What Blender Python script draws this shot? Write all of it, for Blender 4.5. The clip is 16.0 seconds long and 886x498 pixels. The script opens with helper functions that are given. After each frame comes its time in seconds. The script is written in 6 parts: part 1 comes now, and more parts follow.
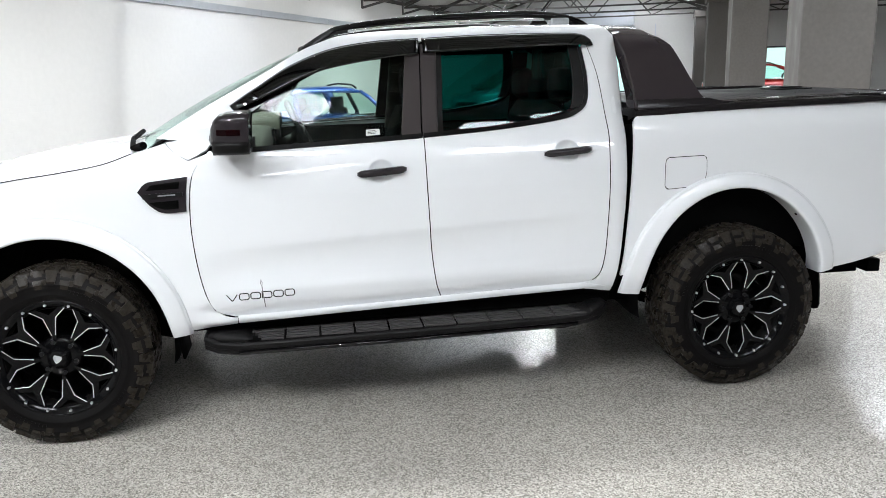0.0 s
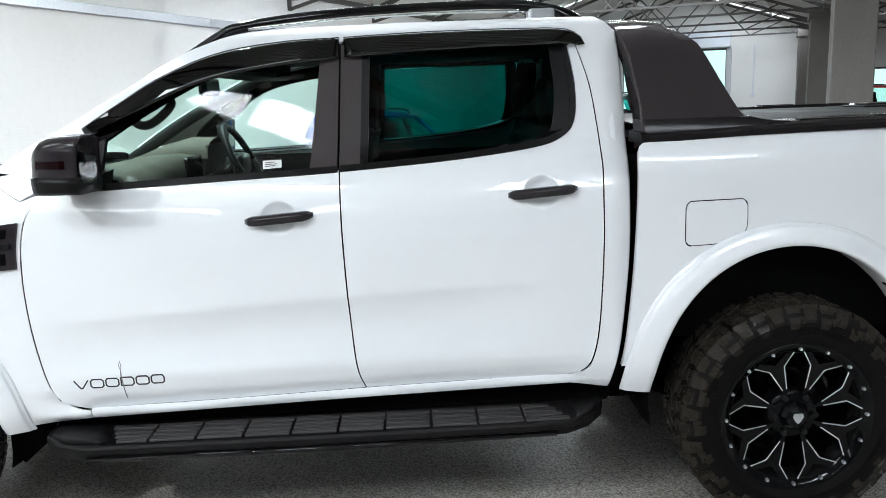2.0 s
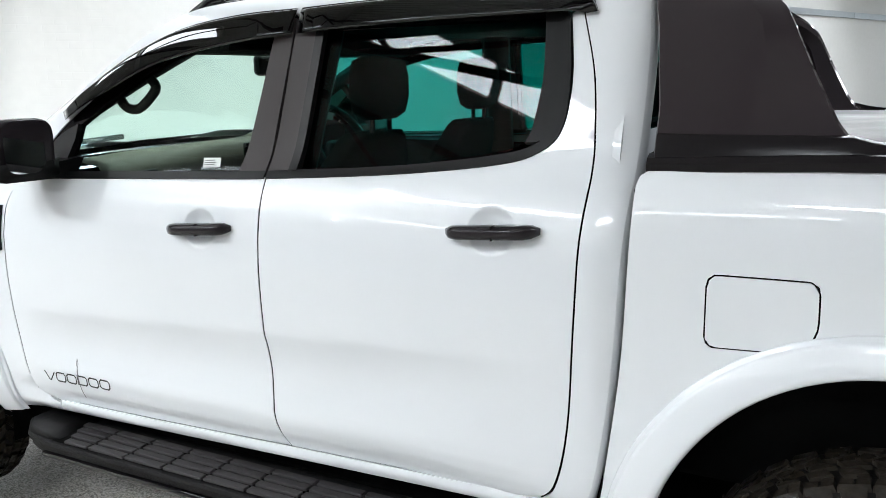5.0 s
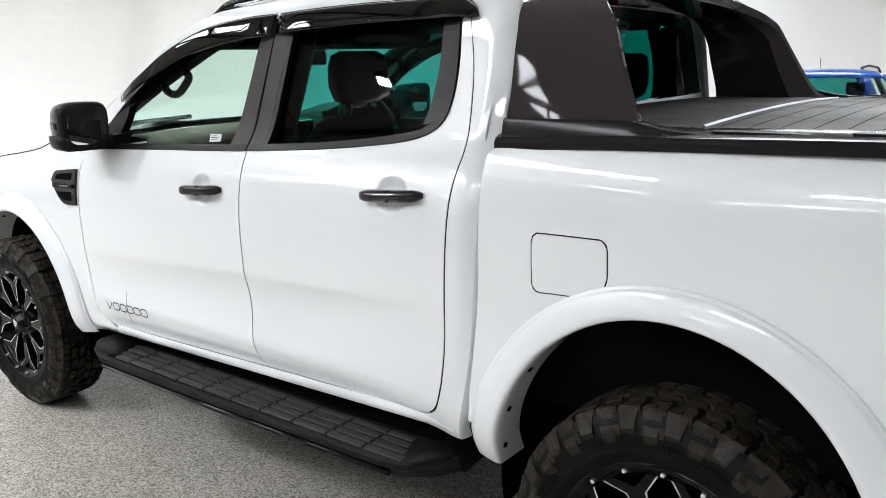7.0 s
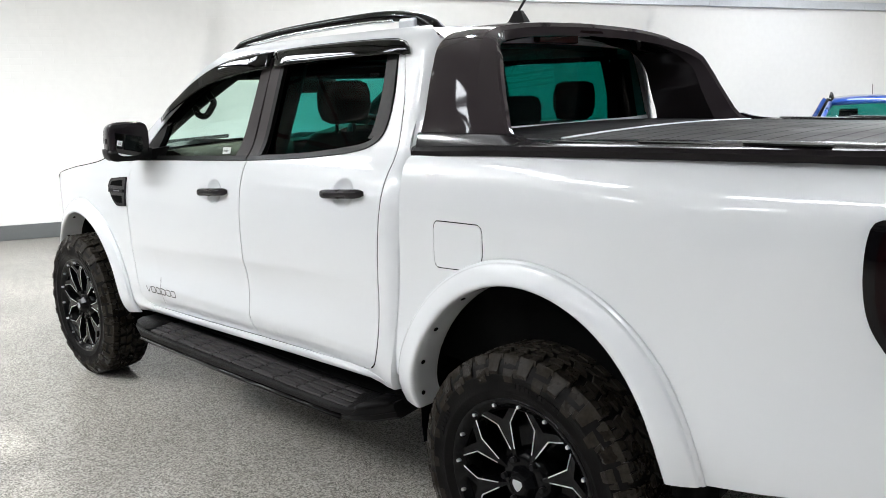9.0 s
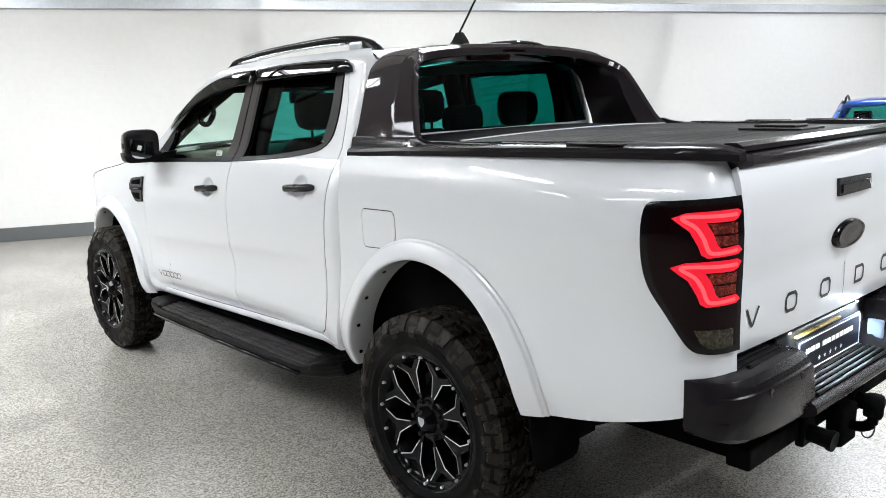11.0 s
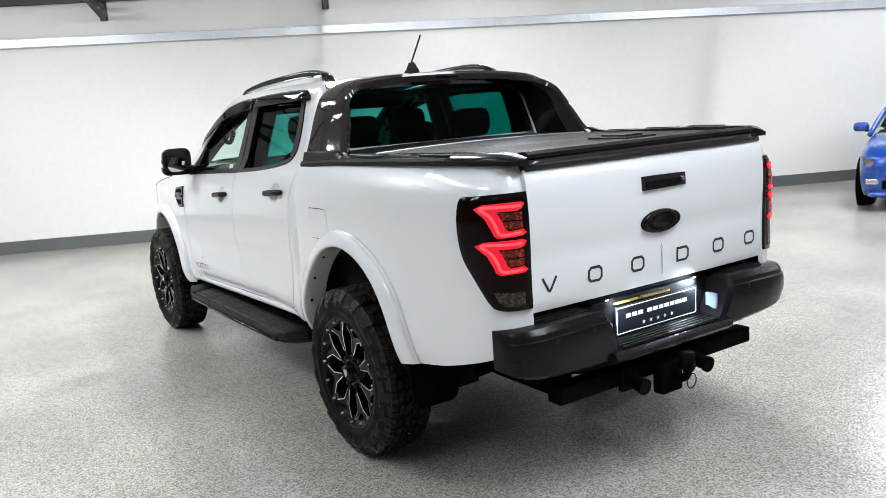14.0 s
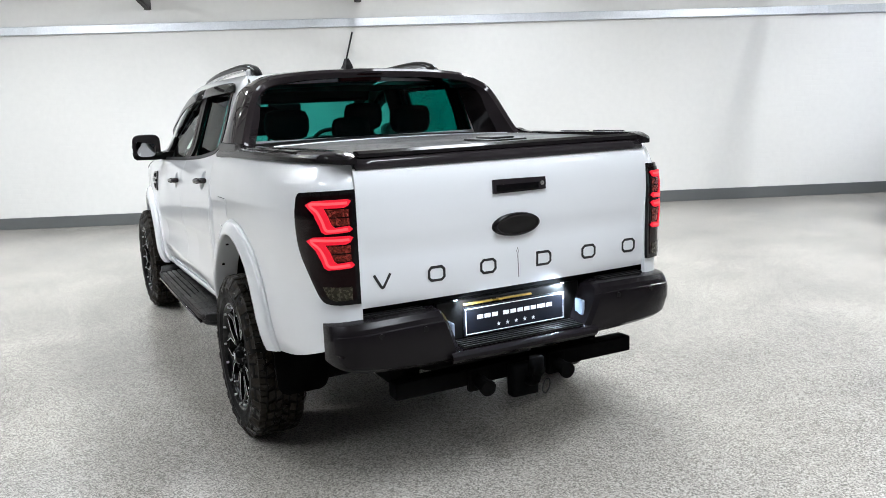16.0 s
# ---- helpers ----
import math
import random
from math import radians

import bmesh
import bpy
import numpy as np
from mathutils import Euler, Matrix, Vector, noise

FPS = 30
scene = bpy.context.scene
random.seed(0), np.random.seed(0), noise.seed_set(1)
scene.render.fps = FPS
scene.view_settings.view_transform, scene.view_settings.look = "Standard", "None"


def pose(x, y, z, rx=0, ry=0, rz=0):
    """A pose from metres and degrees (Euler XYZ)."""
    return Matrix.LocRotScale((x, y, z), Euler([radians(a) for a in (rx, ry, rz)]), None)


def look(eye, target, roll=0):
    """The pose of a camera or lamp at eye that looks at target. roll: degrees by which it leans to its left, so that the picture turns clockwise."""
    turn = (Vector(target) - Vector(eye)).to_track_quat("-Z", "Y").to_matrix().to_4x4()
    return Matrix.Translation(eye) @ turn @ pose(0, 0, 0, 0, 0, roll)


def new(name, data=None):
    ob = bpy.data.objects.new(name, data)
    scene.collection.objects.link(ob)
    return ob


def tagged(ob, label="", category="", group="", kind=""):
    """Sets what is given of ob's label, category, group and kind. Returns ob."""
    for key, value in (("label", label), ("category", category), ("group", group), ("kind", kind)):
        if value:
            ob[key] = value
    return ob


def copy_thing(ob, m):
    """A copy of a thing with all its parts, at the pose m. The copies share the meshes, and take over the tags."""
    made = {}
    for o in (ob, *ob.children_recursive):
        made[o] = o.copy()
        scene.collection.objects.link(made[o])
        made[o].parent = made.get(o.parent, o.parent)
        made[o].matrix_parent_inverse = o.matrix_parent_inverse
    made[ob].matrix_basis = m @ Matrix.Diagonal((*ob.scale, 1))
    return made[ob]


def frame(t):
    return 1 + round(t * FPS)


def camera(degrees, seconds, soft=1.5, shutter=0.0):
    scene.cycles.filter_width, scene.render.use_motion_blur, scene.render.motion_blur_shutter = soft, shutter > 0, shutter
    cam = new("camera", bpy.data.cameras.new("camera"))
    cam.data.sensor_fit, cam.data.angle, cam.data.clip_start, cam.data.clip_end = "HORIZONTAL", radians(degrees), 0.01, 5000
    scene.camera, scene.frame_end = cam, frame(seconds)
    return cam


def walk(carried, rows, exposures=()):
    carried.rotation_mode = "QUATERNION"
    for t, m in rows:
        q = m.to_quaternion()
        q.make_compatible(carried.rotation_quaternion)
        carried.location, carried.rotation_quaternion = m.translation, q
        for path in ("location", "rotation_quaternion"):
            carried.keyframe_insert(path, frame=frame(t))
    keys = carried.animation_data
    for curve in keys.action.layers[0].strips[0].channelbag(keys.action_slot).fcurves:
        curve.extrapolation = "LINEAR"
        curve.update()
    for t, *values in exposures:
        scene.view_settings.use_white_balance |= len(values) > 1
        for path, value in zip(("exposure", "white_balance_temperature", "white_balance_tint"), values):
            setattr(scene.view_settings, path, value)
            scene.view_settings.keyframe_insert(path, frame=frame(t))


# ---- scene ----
cam = camera(57.9, 16.0, soft=0.65)
PATH = [
    (0, (-2.026, -4.535, 1.624), (-1.735, -2.606, 1.180), -1.5),
    (0.5, (-1.898, -4.273, 1.592), (-1.617, -2.337, 1.175), -1.7),
    (1, (-1.719, -4.028, 1.568), (-1.453, -2.086, 1.169), -1.7),
    (1.5, (-1.491, -3.799, 1.541), (-1.317, -1.842, 1.165), -1.8),
    (2, (-1.286, -3.548, 1.543), (-1.229, -1.584, 1.170), -1.9),
    (2.5, (-1.094, -3.284, 1.510), (-1.157, -1.320, 1.133), -2.1),
    (3, (-0.900, -3.054, 1.515), (-1.127, -1.105, 1.127), -1.9),
    (3.5, (-0.666, -2.817, 1.499), (-1.114, -0.907, 1.107), -1.4),
    (4, (-0.482, -2.645, 1.523), (-1.129, -0.794, 1.131), -1.0),
    (4.2, (-0.421, -2.615, 1.537), (-1.112, -0.780, 1.139), -0.9),
    (6.3, (0.356, -2.509, 1.589), (-0.804, -0.943, 1.140), -1.0),
    (6.5, (0.435, -2.520, 1.585), (-0.739, -0.965, 1.136), -0.9),
    (7, (0.637, -2.581, 1.597), (-0.563, -1.049, 1.134), -1.2),
    (7.5, (0.826, -2.630, 1.602), (-0.405, -1.121, 1.145), -1.1),
    (8, (1.015, -2.653, 1.596), (-0.254, -1.172, 1.152), -1.2),
    (8.2, (1.092, -2.654, 1.583), (-0.198, -1.187, 1.153), -1.2),
    (10.3, (1.892, -2.812, 1.596), (0.449, -1.479, 1.221), -1.6),
    (10.5, (1.967, -2.802, 1.592), (0.518, -1.476, 1.216), -1.6),
    (11, (2.159, -2.758, 1.601), (0.692, -1.453, 1.222), -2.0),
    (11.5, (2.345, -2.750, 1.612), (0.864, -1.460, 1.234), -2.2),
    (12, (2.530, -2.771, 1.606), (1.033, -1.497, 1.233), -2.3),
    (12.5, (2.724, -2.796, 1.616), (1.200, -1.555, 1.246), -2.6),
    (13, (2.914, -2.766, 1.629), (1.344, -1.581, 1.267), -3.2),
    (13.5, (3.128, -2.689, 1.622), (1.519, -1.556, 1.265), -3.7),
    (14, (3.340, -2.561, 1.631), (1.694, -1.482, 1.279), -4.0),
    (14.5, (3.483, -2.407, 1.643), (1.799, -1.382, 1.305), -4.1),
    (15, (3.601, -2.206, 1.624), (1.898, -1.209, 1.297), -3.3),
    (15.5, (3.734, -1.988, 1.634), (2.015, -1.023, 1.296), -2.6),
    (16, (3.894, -1.773, 1.609), (2.141, -0.880, 1.250), -2.3),
]
# The clip's exposure lifts and its white balance cools a little while the white flank fills the view.
BALANCE = [(0.0, -0.07, 6340, 10), (1.0, -0.05, 6230, 9), (2.3, -0.07, 6110, 7), (4.2, -0.02, 6140, 7), (6.3, -0.05, 6440, 10), (8.0, -0.03, 6450, 10), (11.0, -0.11, 6420, 10), (14.0, -0.17, 6330, 10), (16.0, -0.20, 6260, 10)]
walk(cam, [(t, look(eye, target, roll)) for t, eye, target, roll in PATH], BALANCE)

# The building's own axes: u runs along the long white wall, n points from it into the hall.
UX, UY = 0.434, 0.901
W0 = Vector((-8.58, 0.0, 0.0))


def hall(u, n, z):
    return Vector((W0.x + UX * u + UY * n, W0.y + UY * u - UX * n, z))


HALL_TURN = math.degrees(math.atan2(UY, UX))  # local x = u, local y = -n


def hall_pose(u, n, z):
    p = hall(u, n, z)
    return pose(p.x, p.y, p.z, 0, 0, HALL_TURN)


# ---- world and light ----
world = bpy.data.worlds.new("sky")
scene.world = world
world.use_nodes = True
sky = world.node_tree.nodes.new("ShaderNodeTexSky")
sky.sky_type, sky.sun_disc = "NISHITA", False
sky.sun_elevation, sky.sun_rotation = radians(40), radians(200)
world.node_tree.links.new(sky.outputs[0], world.node_tree.nodes["Background"].inputs[0])
world.node_tree.nodes["Background"].inputs[1].default_value = 0.12


def area(name, m, sx, sy, watts, colour=(1, 1, 1)):
    lamp = bpy.data.lights.new(name, "AREA")
    lamp.shape, lamp.size, lamp.size_y, lamp.energy, lamp.color = "RECTANGLE", sx, sy, watts, colour
    ob = new(name, lamp)
    ob.matrix_world = m
    return ob


# Daylight through the translucent rooflight sheets between the trusses.
# Each: place along and across the hall, length, watts.
ROOFLIGHTS = [(-7.0, 2.5, 3.3, 55), (-7.0, 6.5, 3.3, 150), (-7.0, 10.9, 3.3, 200), (-1.1, 3.15, 2.1, 110), (-1.1, 6.9, 2.0, 130), (-1.0, 10.9, 3.3, 330), (5.0, 2.5, 3.3, 120), (4.7, 6.5, 2.2, 110), (5.0, 10.9, 3.3, 320),
              (11.0, 2.6, 3.3, 150), (11.0, 6.5, 3.3, 190), (11.0, 10.9, 3.3, 320), (17.0, 2.6, 3.3, 150), (17.0, 6.5, 3.3, 90), (17.0, 10.9, 3.3, 180), (23.0, 2.5, 3.3, 130), (23.0, 10.9, 3.3, 140), (29.0, 6.5, 3.3, 140)]
for u, n, length, watts in ROOFLIGHTS:
    rise = min(n % 8.6, 8.6 - n % 8.6)
    slope = math.degrees(math.atan(0.33)) * (1 if (n % 8.6) > 4.3 else -1)
    area("rooflight_daylight", hall_pose(u, n, 3.46 + 0.33 * rise - 0.07) @ pose(0, 0, 0, slope), 0.62, length, watts, (0.95, 0.985, 1.03))
# Flood lamps hung in a row under the ridge.
FLOODS = [hall_pose(u, 5.0, 4.20) for u in (-8.84, -2.84, 3.16, 9.16, 15.16)]
for at, watts in zip(FLOODS, (50, 310, 230, 270, 160)):
    area("flood_lamp_light", at @ pose(0, 0, -0.032), 0.20, 0.14, watts, (0.97, 0.98, 0.97))

# The truck's own lit lamps: headlights on the floor and wall ahead, a small lamp over the plate.
for y in (-0.66, 0.66):
    head = bpy.data.lights.new("headlight_beam", "SPOT")
    head.energy, head.spot_size, head.spot_blend, head.shadow_soft_size, head.color = 110, radians(75), 0.9, 0.06, (0.92, 0.97, 1.0)
    new("headlight_beam", head).matrix_world = look((-4.09, y, 0.93), (-9.0, y * 1.6, 0.55))
area("plate_lamp_light", look((1.075, 0.27, 0.795), (1.03, 0.10, 0.66)), 0.03, 0.02, 4.2, (0.72, 0.86, 1.0))
area("plate_lamp_light", look((1.075, -0.25, 0.795), (1.03, -0.12, 0.66)), 0.03, 0.02, 2.2, (0.72, 0.86, 1.0))

# ---- materials ----
def mat(name, base, rough=0.5, metal=0.0, coat=0.0, vary=0.06, scale=3.0, bump=0.0, grain=60.0, spec=0.5, grime=0.0):
    """A node material: base colour varied at two scales, roughness varied, fine relief."""
    m = bpy.data.materials.new(name)
    m.use_nodes = True
    nt = m.node_tree
    b = nt.nodes["Principled BSDF"]
    b.inputs["Metallic"].default_value = metal
    b.inputs["Coat Weight"].default_value = coat
    b.inputs["Coat Roughness"].default_value = 0.03
    b.inputs["Specular IOR Level"].default_value = spec
    tc = nt.nodes.new("ShaderNodeTexCoord")
    n1 = nt.nodes.new("ShaderNodeTexNoise")
    n1.inputs["Scale"].default_value, n1.inputs["Detail"].default_value = scale, 6
    n2 = nt.nodes.new("ShaderNodeTexNoise")
    n2.inputs["Scale"].default_value, n2.inputs["Detail"].default_value = grain, 3
    for n in (n1, n2):
        nt.links.new(tc.outputs["Object"], n.inputs["Vector"])
    add = nt.nodes.new("ShaderNodeMath")
    add.operation = "ADD"
    nt.links.new(n1.outputs["Fac"], add.inputs[0])
    nt.links.new(n2.outputs["Fac"], add.inputs[1])
    ramp = nt.nodes.new("ShaderNodeMapRange")
    ramp.inputs["From Min"].default_value, ramp.inputs["From Max"].default_value = 0.6, 1.4
    ramp.inputs["To Min"].default_value, ramp.inputs["To Max"].default_value = 1 - vary, 1 + vary
    nt.links.new(add.outputs[0], ramp.inputs["Value"])
    mul = nt.nodes.new("ShaderNodeVectorMath")
    mul.operation = "SCALE"
    mul.inputs[0].default_value = base
    nt.links.new(ramp.outputs[0], mul.inputs["Scale"])
    nt.links.new(mul.outputs[0], b.inputs["Base Color"])
    rr = nt.nodes.new("ShaderNodeMapRange")
    rr.inputs["From Min"].default_value, rr.inputs["From Max"].default_value = 0.3, 0.7
    rr.inputs["To Min"].default_value, rr.inputs["To Max"].default_value = rough * (1 - vary * 2), rough * (1 + vary * 2)
    nt.links.new(n1.outputs["Fac"], rr.inputs["Value"])
    nt.links.new(rr.outputs[0], b.inputs["Roughness"])
    if bump:
        bp = nt.nodes.new("ShaderNodeBump")
        bp.inputs["Strength"].default_value, bp.inputs["Distance"].default_value = bump, 0.002
        nt.links.new(n2.outputs["Fac"], bp.inputs["Height"])
        nt.links.new(bp.outputs[0], b.inputs["Normal"])
    return m


def glow(name, colour, strength):
    m = bpy.data.materials.new(name)
    m.use_nodes = True
    b = m.node_tree.nodes["Principled BSDF"]
    b.inputs["Base Color"].default_value = (*(0.05 * k for k in colour), 1)
    b.inputs["Emission Color"].default_value = (*colour, 1)
    b.inputs["Emission Strength"].default_value = strength
    return m


def glazing(name, tint, gloss=1.0):
    """Thin sheet glass: a tinted see-through layer under a Fresnel gloss."""
    m = bpy.data.materials.new(name)
    m.use_nodes = True
    nt = m.node_tree
    nt.nodes.remove(nt.nodes["Principled BSDF"])
    tr = nt.nodes.new("ShaderNodeBsdfTransparent")
    tr.inputs[0].default_value = (*tint, 1)
    gl = nt.nodes.new("ShaderNodeBsdfGlossy")
    gl.inputs["Roughness"].default_value = 0.01
    lw = nt.nodes.new("ShaderNodeLayerWeight")
    lw.inputs["Blend"].default_value = 0.5
    pw = nt.nodes.new("ShaderNodeMath")
    pw.operation = "POWER"
    pw.inputs[1].default_value = 5.0
    fr = nt.nodes.new("ShaderNodeMath")
    fr.operation = "MULTIPLY_ADD"
    fr.inputs[1].default_value, fr.inputs[2].default_value = 0.92 * gloss, 0.04 * gloss
    nt.links.new(lw.outputs["Facing"], pw.inputs[0])
    nt.links.new(pw.outputs[0], fr.inputs[0])
    mx = nt.nodes.new("ShaderNodeMixShader")
    nt.links.new(fr.outputs[0], mx.inputs[0])
    nt.links.new(tr.outputs[0], mx.inputs[1])
    nt.links.new(gl.outputs[0], mx.inputs[2])
    nt.links.new(mx.outputs[0], nt.nodes["Material Output"].inputs[0])
    return m


WHITE = mat("white_car_paint", (0.72, 0.735, 0.755), 0.32, coat=1.0, vary=0.012, scale=2, grain=900)
BLACK_GLOSS = mat("black_gloss_paint", (0.003, 0.0026, 0.003), 0.06, spec=0.28, vary=0.05)
BAR_GLOSS = mat("brown_grey_gloss_paint", (0.030, 0.0245, 0.0265), 0.045, spec=0.22, vary=0.05, grain=700)
GREY_GLOSS = mat("dark_grey_gloss_paint", (0.019, 0.016, 0.018), 0.15, spec=0.25, vary=0.05, grain=700)
SATIN = mat("dark_satin_pillar_film", (0.040, 0.034, 0.034), 0.5, vary=0.06, grain=500, spec=0.15)
TRIM = mat("black_satin_trim", (0.004, 0.0038, 0.0038), 0.40, spec=0.14, vary=0.10, grain=300, bump=0.15)
PLASTIC = mat("dark_textured_plastic", (0.0075, 0.007, 0.0072), 0.45, spec=0.14, vary=0.12, grain=500, bump=0.5)
COVER = mat("matt_black_cover", (0.0105, 0.0103, 0.0104), 0.46, spec=0.12, vary=0.12, grain=300, bump=0.2)
CAP = mat("dark_satin_cap", (0.0105, 0.009, 0.0098), 0.16, spec=0.18, vary=0.08, grain=300)
BUMPER = mat("bumper_plastic", (0.0075, 0.0062, 0.0073), 0.22, spec=0.15, vary=0.10, grain=400, bump=0.15)
# Near-zero black: underbody parts, and shade painted into gaps and grooves.
SHADOWY = mat("underbody_and_shade_black", (0.0015, 0.0015, 0.0015), 0.9, spec=0.05, vary=0.3)
RUBBER = mat("tyre_rubber", (0.0028, 0.0024, 0.0024), 0.55, spec=0.10, vary=0.25, scale=6, grain=150, bump=0.6)
# Paler than the step's plastic, so the ribs stand out.
STEP_RIB = mat("pale_step_rib", (0.040, 0.0375, 0.038), 0.5, spec=0.20, vary=0.25, grain=300, bump=0.3)
LUGS = mat("tyre_tread", (0.0165, 0.0134, 0.0100), 0.55, spec=0.16, vary=0.6, scale=14, grain=90, bump=1.0)
RIM = mat("black_gloss_alloy", (0.003, 0.003, 0.0033), 0.08, spec=0.14, vary=0.08)
MILLED = mat("milled_aluminium", (0.78, 0.79, 0.81), 0.34, metal=1.0, vary=0.06, grain=400)
CHROME = mat("chrome", (0.80, 0.80, 0.82), 0.08, metal=1.0, vary=0.03)
STEEL = mat("galvanised_steel", (0.55, 0.57, 0.60), 0.42, metal=0.85, vary=0.12, scale=4, grain=40)
DARK_STEEL = mat("painted_dark_steel", (0.006, 0.006, 0.0065), 0.5, spec=0.2, vary=0.2)
GLASS = glazing("clear_window_glass", (0.80, 0.93, 0.88), 0.7)
PRIVACY = glazing("teal_privacy_glass", (0.035, 0.31, 0.28), 0.5)
SMOKED = glazing("smoked_acrylic", (0.012, 0.010, 0.012), 1.0)
SEAT = mat("black_seat_cloth", (0.003, 0.003, 0.0034), 0.85, spec=0.1, vary=0.2, grain=400, bump=0.4)
DASH = mat("beige_grey_dashboard", (0.080, 0.071, 0.056), 0.75, spec=0.2, vary=0.08, grain=300, bump=0.2)
LINER = mat("grey_headlining", (0.014, 0.014, 0.0135), 0.9, vary=0.06, grain=300)
MIRROR = mat("mirror_glass", (0.9, 0.9, 0.9), 0.02, metal=1.0, vary=0.0)
RED_GLOW = glow("red_light_bar", (1.0, 0.004, 0.030), 0.95)
RED_CORE = glow("bright_red_light_core", (1.0, 0.085, 0.10), 1.4)
RED_LENS = mat("dark_red_lens", (0.06, 0.003, 0.004), 0.10, spec=0.35, vary=0.1)
SMOKE_LENS = mat("smoked_lens", (0.006, 0.0012, 0.0016), 0.05, spec=0.13, vary=0.1)
RED_FACET = mat("red_faceted_reflector", (0.22, 0.030, 0.020), 0.18, metal=0.7, vary=0.9, scale=70, grain=220, bump=1.0)
FACET = mat("faceted_reflector", (0.05, 0.045, 0.03), 0.2, metal=0.6, vary=0.8, scale=90, grain=200, bump=1.0)
LED_WHITE = glow("white_led", (0.75, 0.88, 1.0), 14.0)
NEEDLE = mat("grey_vinyl", (0.16, 0.16, 0.17), 0.4, vary=0.05)
INK = mat("black_vinyl", (0.012, 0.012, 0.013), 0.4, vary=0.05)
PAPER = mat("white_sticker", (0.75, 0.76, 0.74), 0.6, vary=0.03)
LENS_PALE = mat("pale_blue_lens", (0.30, 0.36, 0.46), 0.25, vary=0.1)
PLATE = mat("plate_black", (0.007, 0.008, 0.012), 0.35, spec=0.2, vary=0.05)
CREAM = mat("white_print", (0.82, 0.83, 0.85), 0.5, vary=0.03)
GOLD = mat("tarnished_gold_strip", (0.35, 0.22, 0.05), 0.4, metal=0.5, vary=0.3, scale=20)


# ---- mesh helpers ----
def part(name, bm, material, parent=None, label="", smooth=False, m=None, sharp=0):
    """Links a bmesh as one mesh object under a thing or a part."""
    me = bpy.data.meshes.new(name)
    bm.to_mesh(me)
    bm.free()
    for mt in material if isinstance(material, (list, tuple)) else [material]:
        me.materials.append(mt)
    if smooth:
        me.polygons.foreach_set("use_smooth", [True] * len(me.polygons))
    if sharp:
        me.set_sharp_from_angle(angle=radians(sharp))
    shade = me.attributes.get("shade")
    if shade is not None:  # the true normals of a curved panel
        v = np.zeros(len(me.vertices) * 3)
        shade.data.foreach_get("vector", v)
        me.attributes.remove(shade)
        if smooth:
            me.normals_split_custom_set_from_vertices([tuple(q) for q in v.reshape(-1, 3)])
    ob = new(name, me)
    if m is not None:
        ob.matrix_basis = m
    if parent is not None:
        ob.parent = parent
    if label:
        ob["label"] = label
    return ob


def thing(name, label, category, m=None, group="", kind=""):
    ob = new(name)
    if m is not None:
        ob.matrix_basis = m
    return tagged(ob, label, category, group, kind)


def bm_from(verts, faces):
    bm = bmesh.new()
    vs = [bm.verts.new(v) for v in verts]
    for f in faces:
        try:
            bm.faces.new([vs[i] for i in f])
        except ValueError:
            pass
    return bm


def add_box(bm, lo, hi, bevel=0.0, m=None):
    """A box from corner to corner, its edges rounded by bevel."""
    size = [b - a for a, b in zip(lo, hi)]
    mid = [(a + b) / 2 for a, b in zip(lo, hi)]
    t = Matrix.LocRotScale(mid, None, size)
    made = bmesh.ops.create_cube(bm, size=1.0, matrix=t)["verts"]
    if bevel:
        edges = list({e for v in made for e in v.link_edges})
        out = bmesh.ops.bevel(bm, geom=edges, offset=min(bevel, min(size) * 0.45), segments=2, affect="EDGES", profile=0.5)
        made = list({v for f in out["faces"] for v in f.verts} | {v for v in made if v.is_valid})
    if m is not None:
        bmesh.ops.transform(bm, matrix=m, verts=made)
    return made


def box(lo, hi, bevel=0.0):
    bm = bmesh.new()
    add_box(bm, lo, hi, bevel)
    return bm


def add_rod(bm, a, b, r, sides=10, r2=None):
    a, b = Vector(a), Vector(b)
    m = Matrix.Translation((a + b) / 2) @ (b - a).to_track_quat("Z", "Y").to_matrix().to_4x4()
    return bmesh.ops.create_cone(bm, cap_ends=True, segments=sides, radius1=r, radius2=r if r2 is None else r2, depth=(b - a).length, matrix=m)["verts"]


def add_beam(bm, a, b, w, h):
    """A bar of square section from a to b."""
    a, b = Vector(a), Vector(b)
    q = (b - a).to_track_quat("X", "Z").to_matrix().to_4x4()
    bmesh.ops.create_cube(bm, size=1.0, matrix=Matrix.Translation((a + b) / 2) @ q @ Matrix.Diagonal(((b - a).length, w, h, 1)))


def curve_pts(pts, per=8):
    """Points of a smooth curve through the given ones."""
    p = [np.array(q, float) for q in pts]
    if len(p) < 3:
        return [tuple(p[0] + (p[-1] - p[0]) * i / per) for i in range(per + 1)]
    p = [2 * p[0] - p[1]] + p + [2 * p[-1] - p[-2]]
    out = []
    for i in range(1, len(p) - 2):
        for k in range(per):
            t = k / per
            a, b, c, d = p[i - 1:i + 3]
            out.append(tuple(0.5 * (2 * b + (c - a) * t + (2 * a - 5 * b + 4 * c - d) * t * t + (3 * b - a - 3 * c + d) * t ** 3)))
    return out + [tuple(p[-2])]


def spaced(pts, step):
    """The polyline's points again at even steps."""
    p = np.array(pts, float)
    run = np.concatenate([[0], np.cumsum(np.linalg.norm(np.diff(p, axis=0), axis=1))])
    k = max(2, int(math.ceil(run[-1] / step)) + 1)
    at = np.linspace(0, run[-1], k)
    return [tuple(np.interp(a, run, p[:, j]) for j in range(p.shape[1])) for a in at]


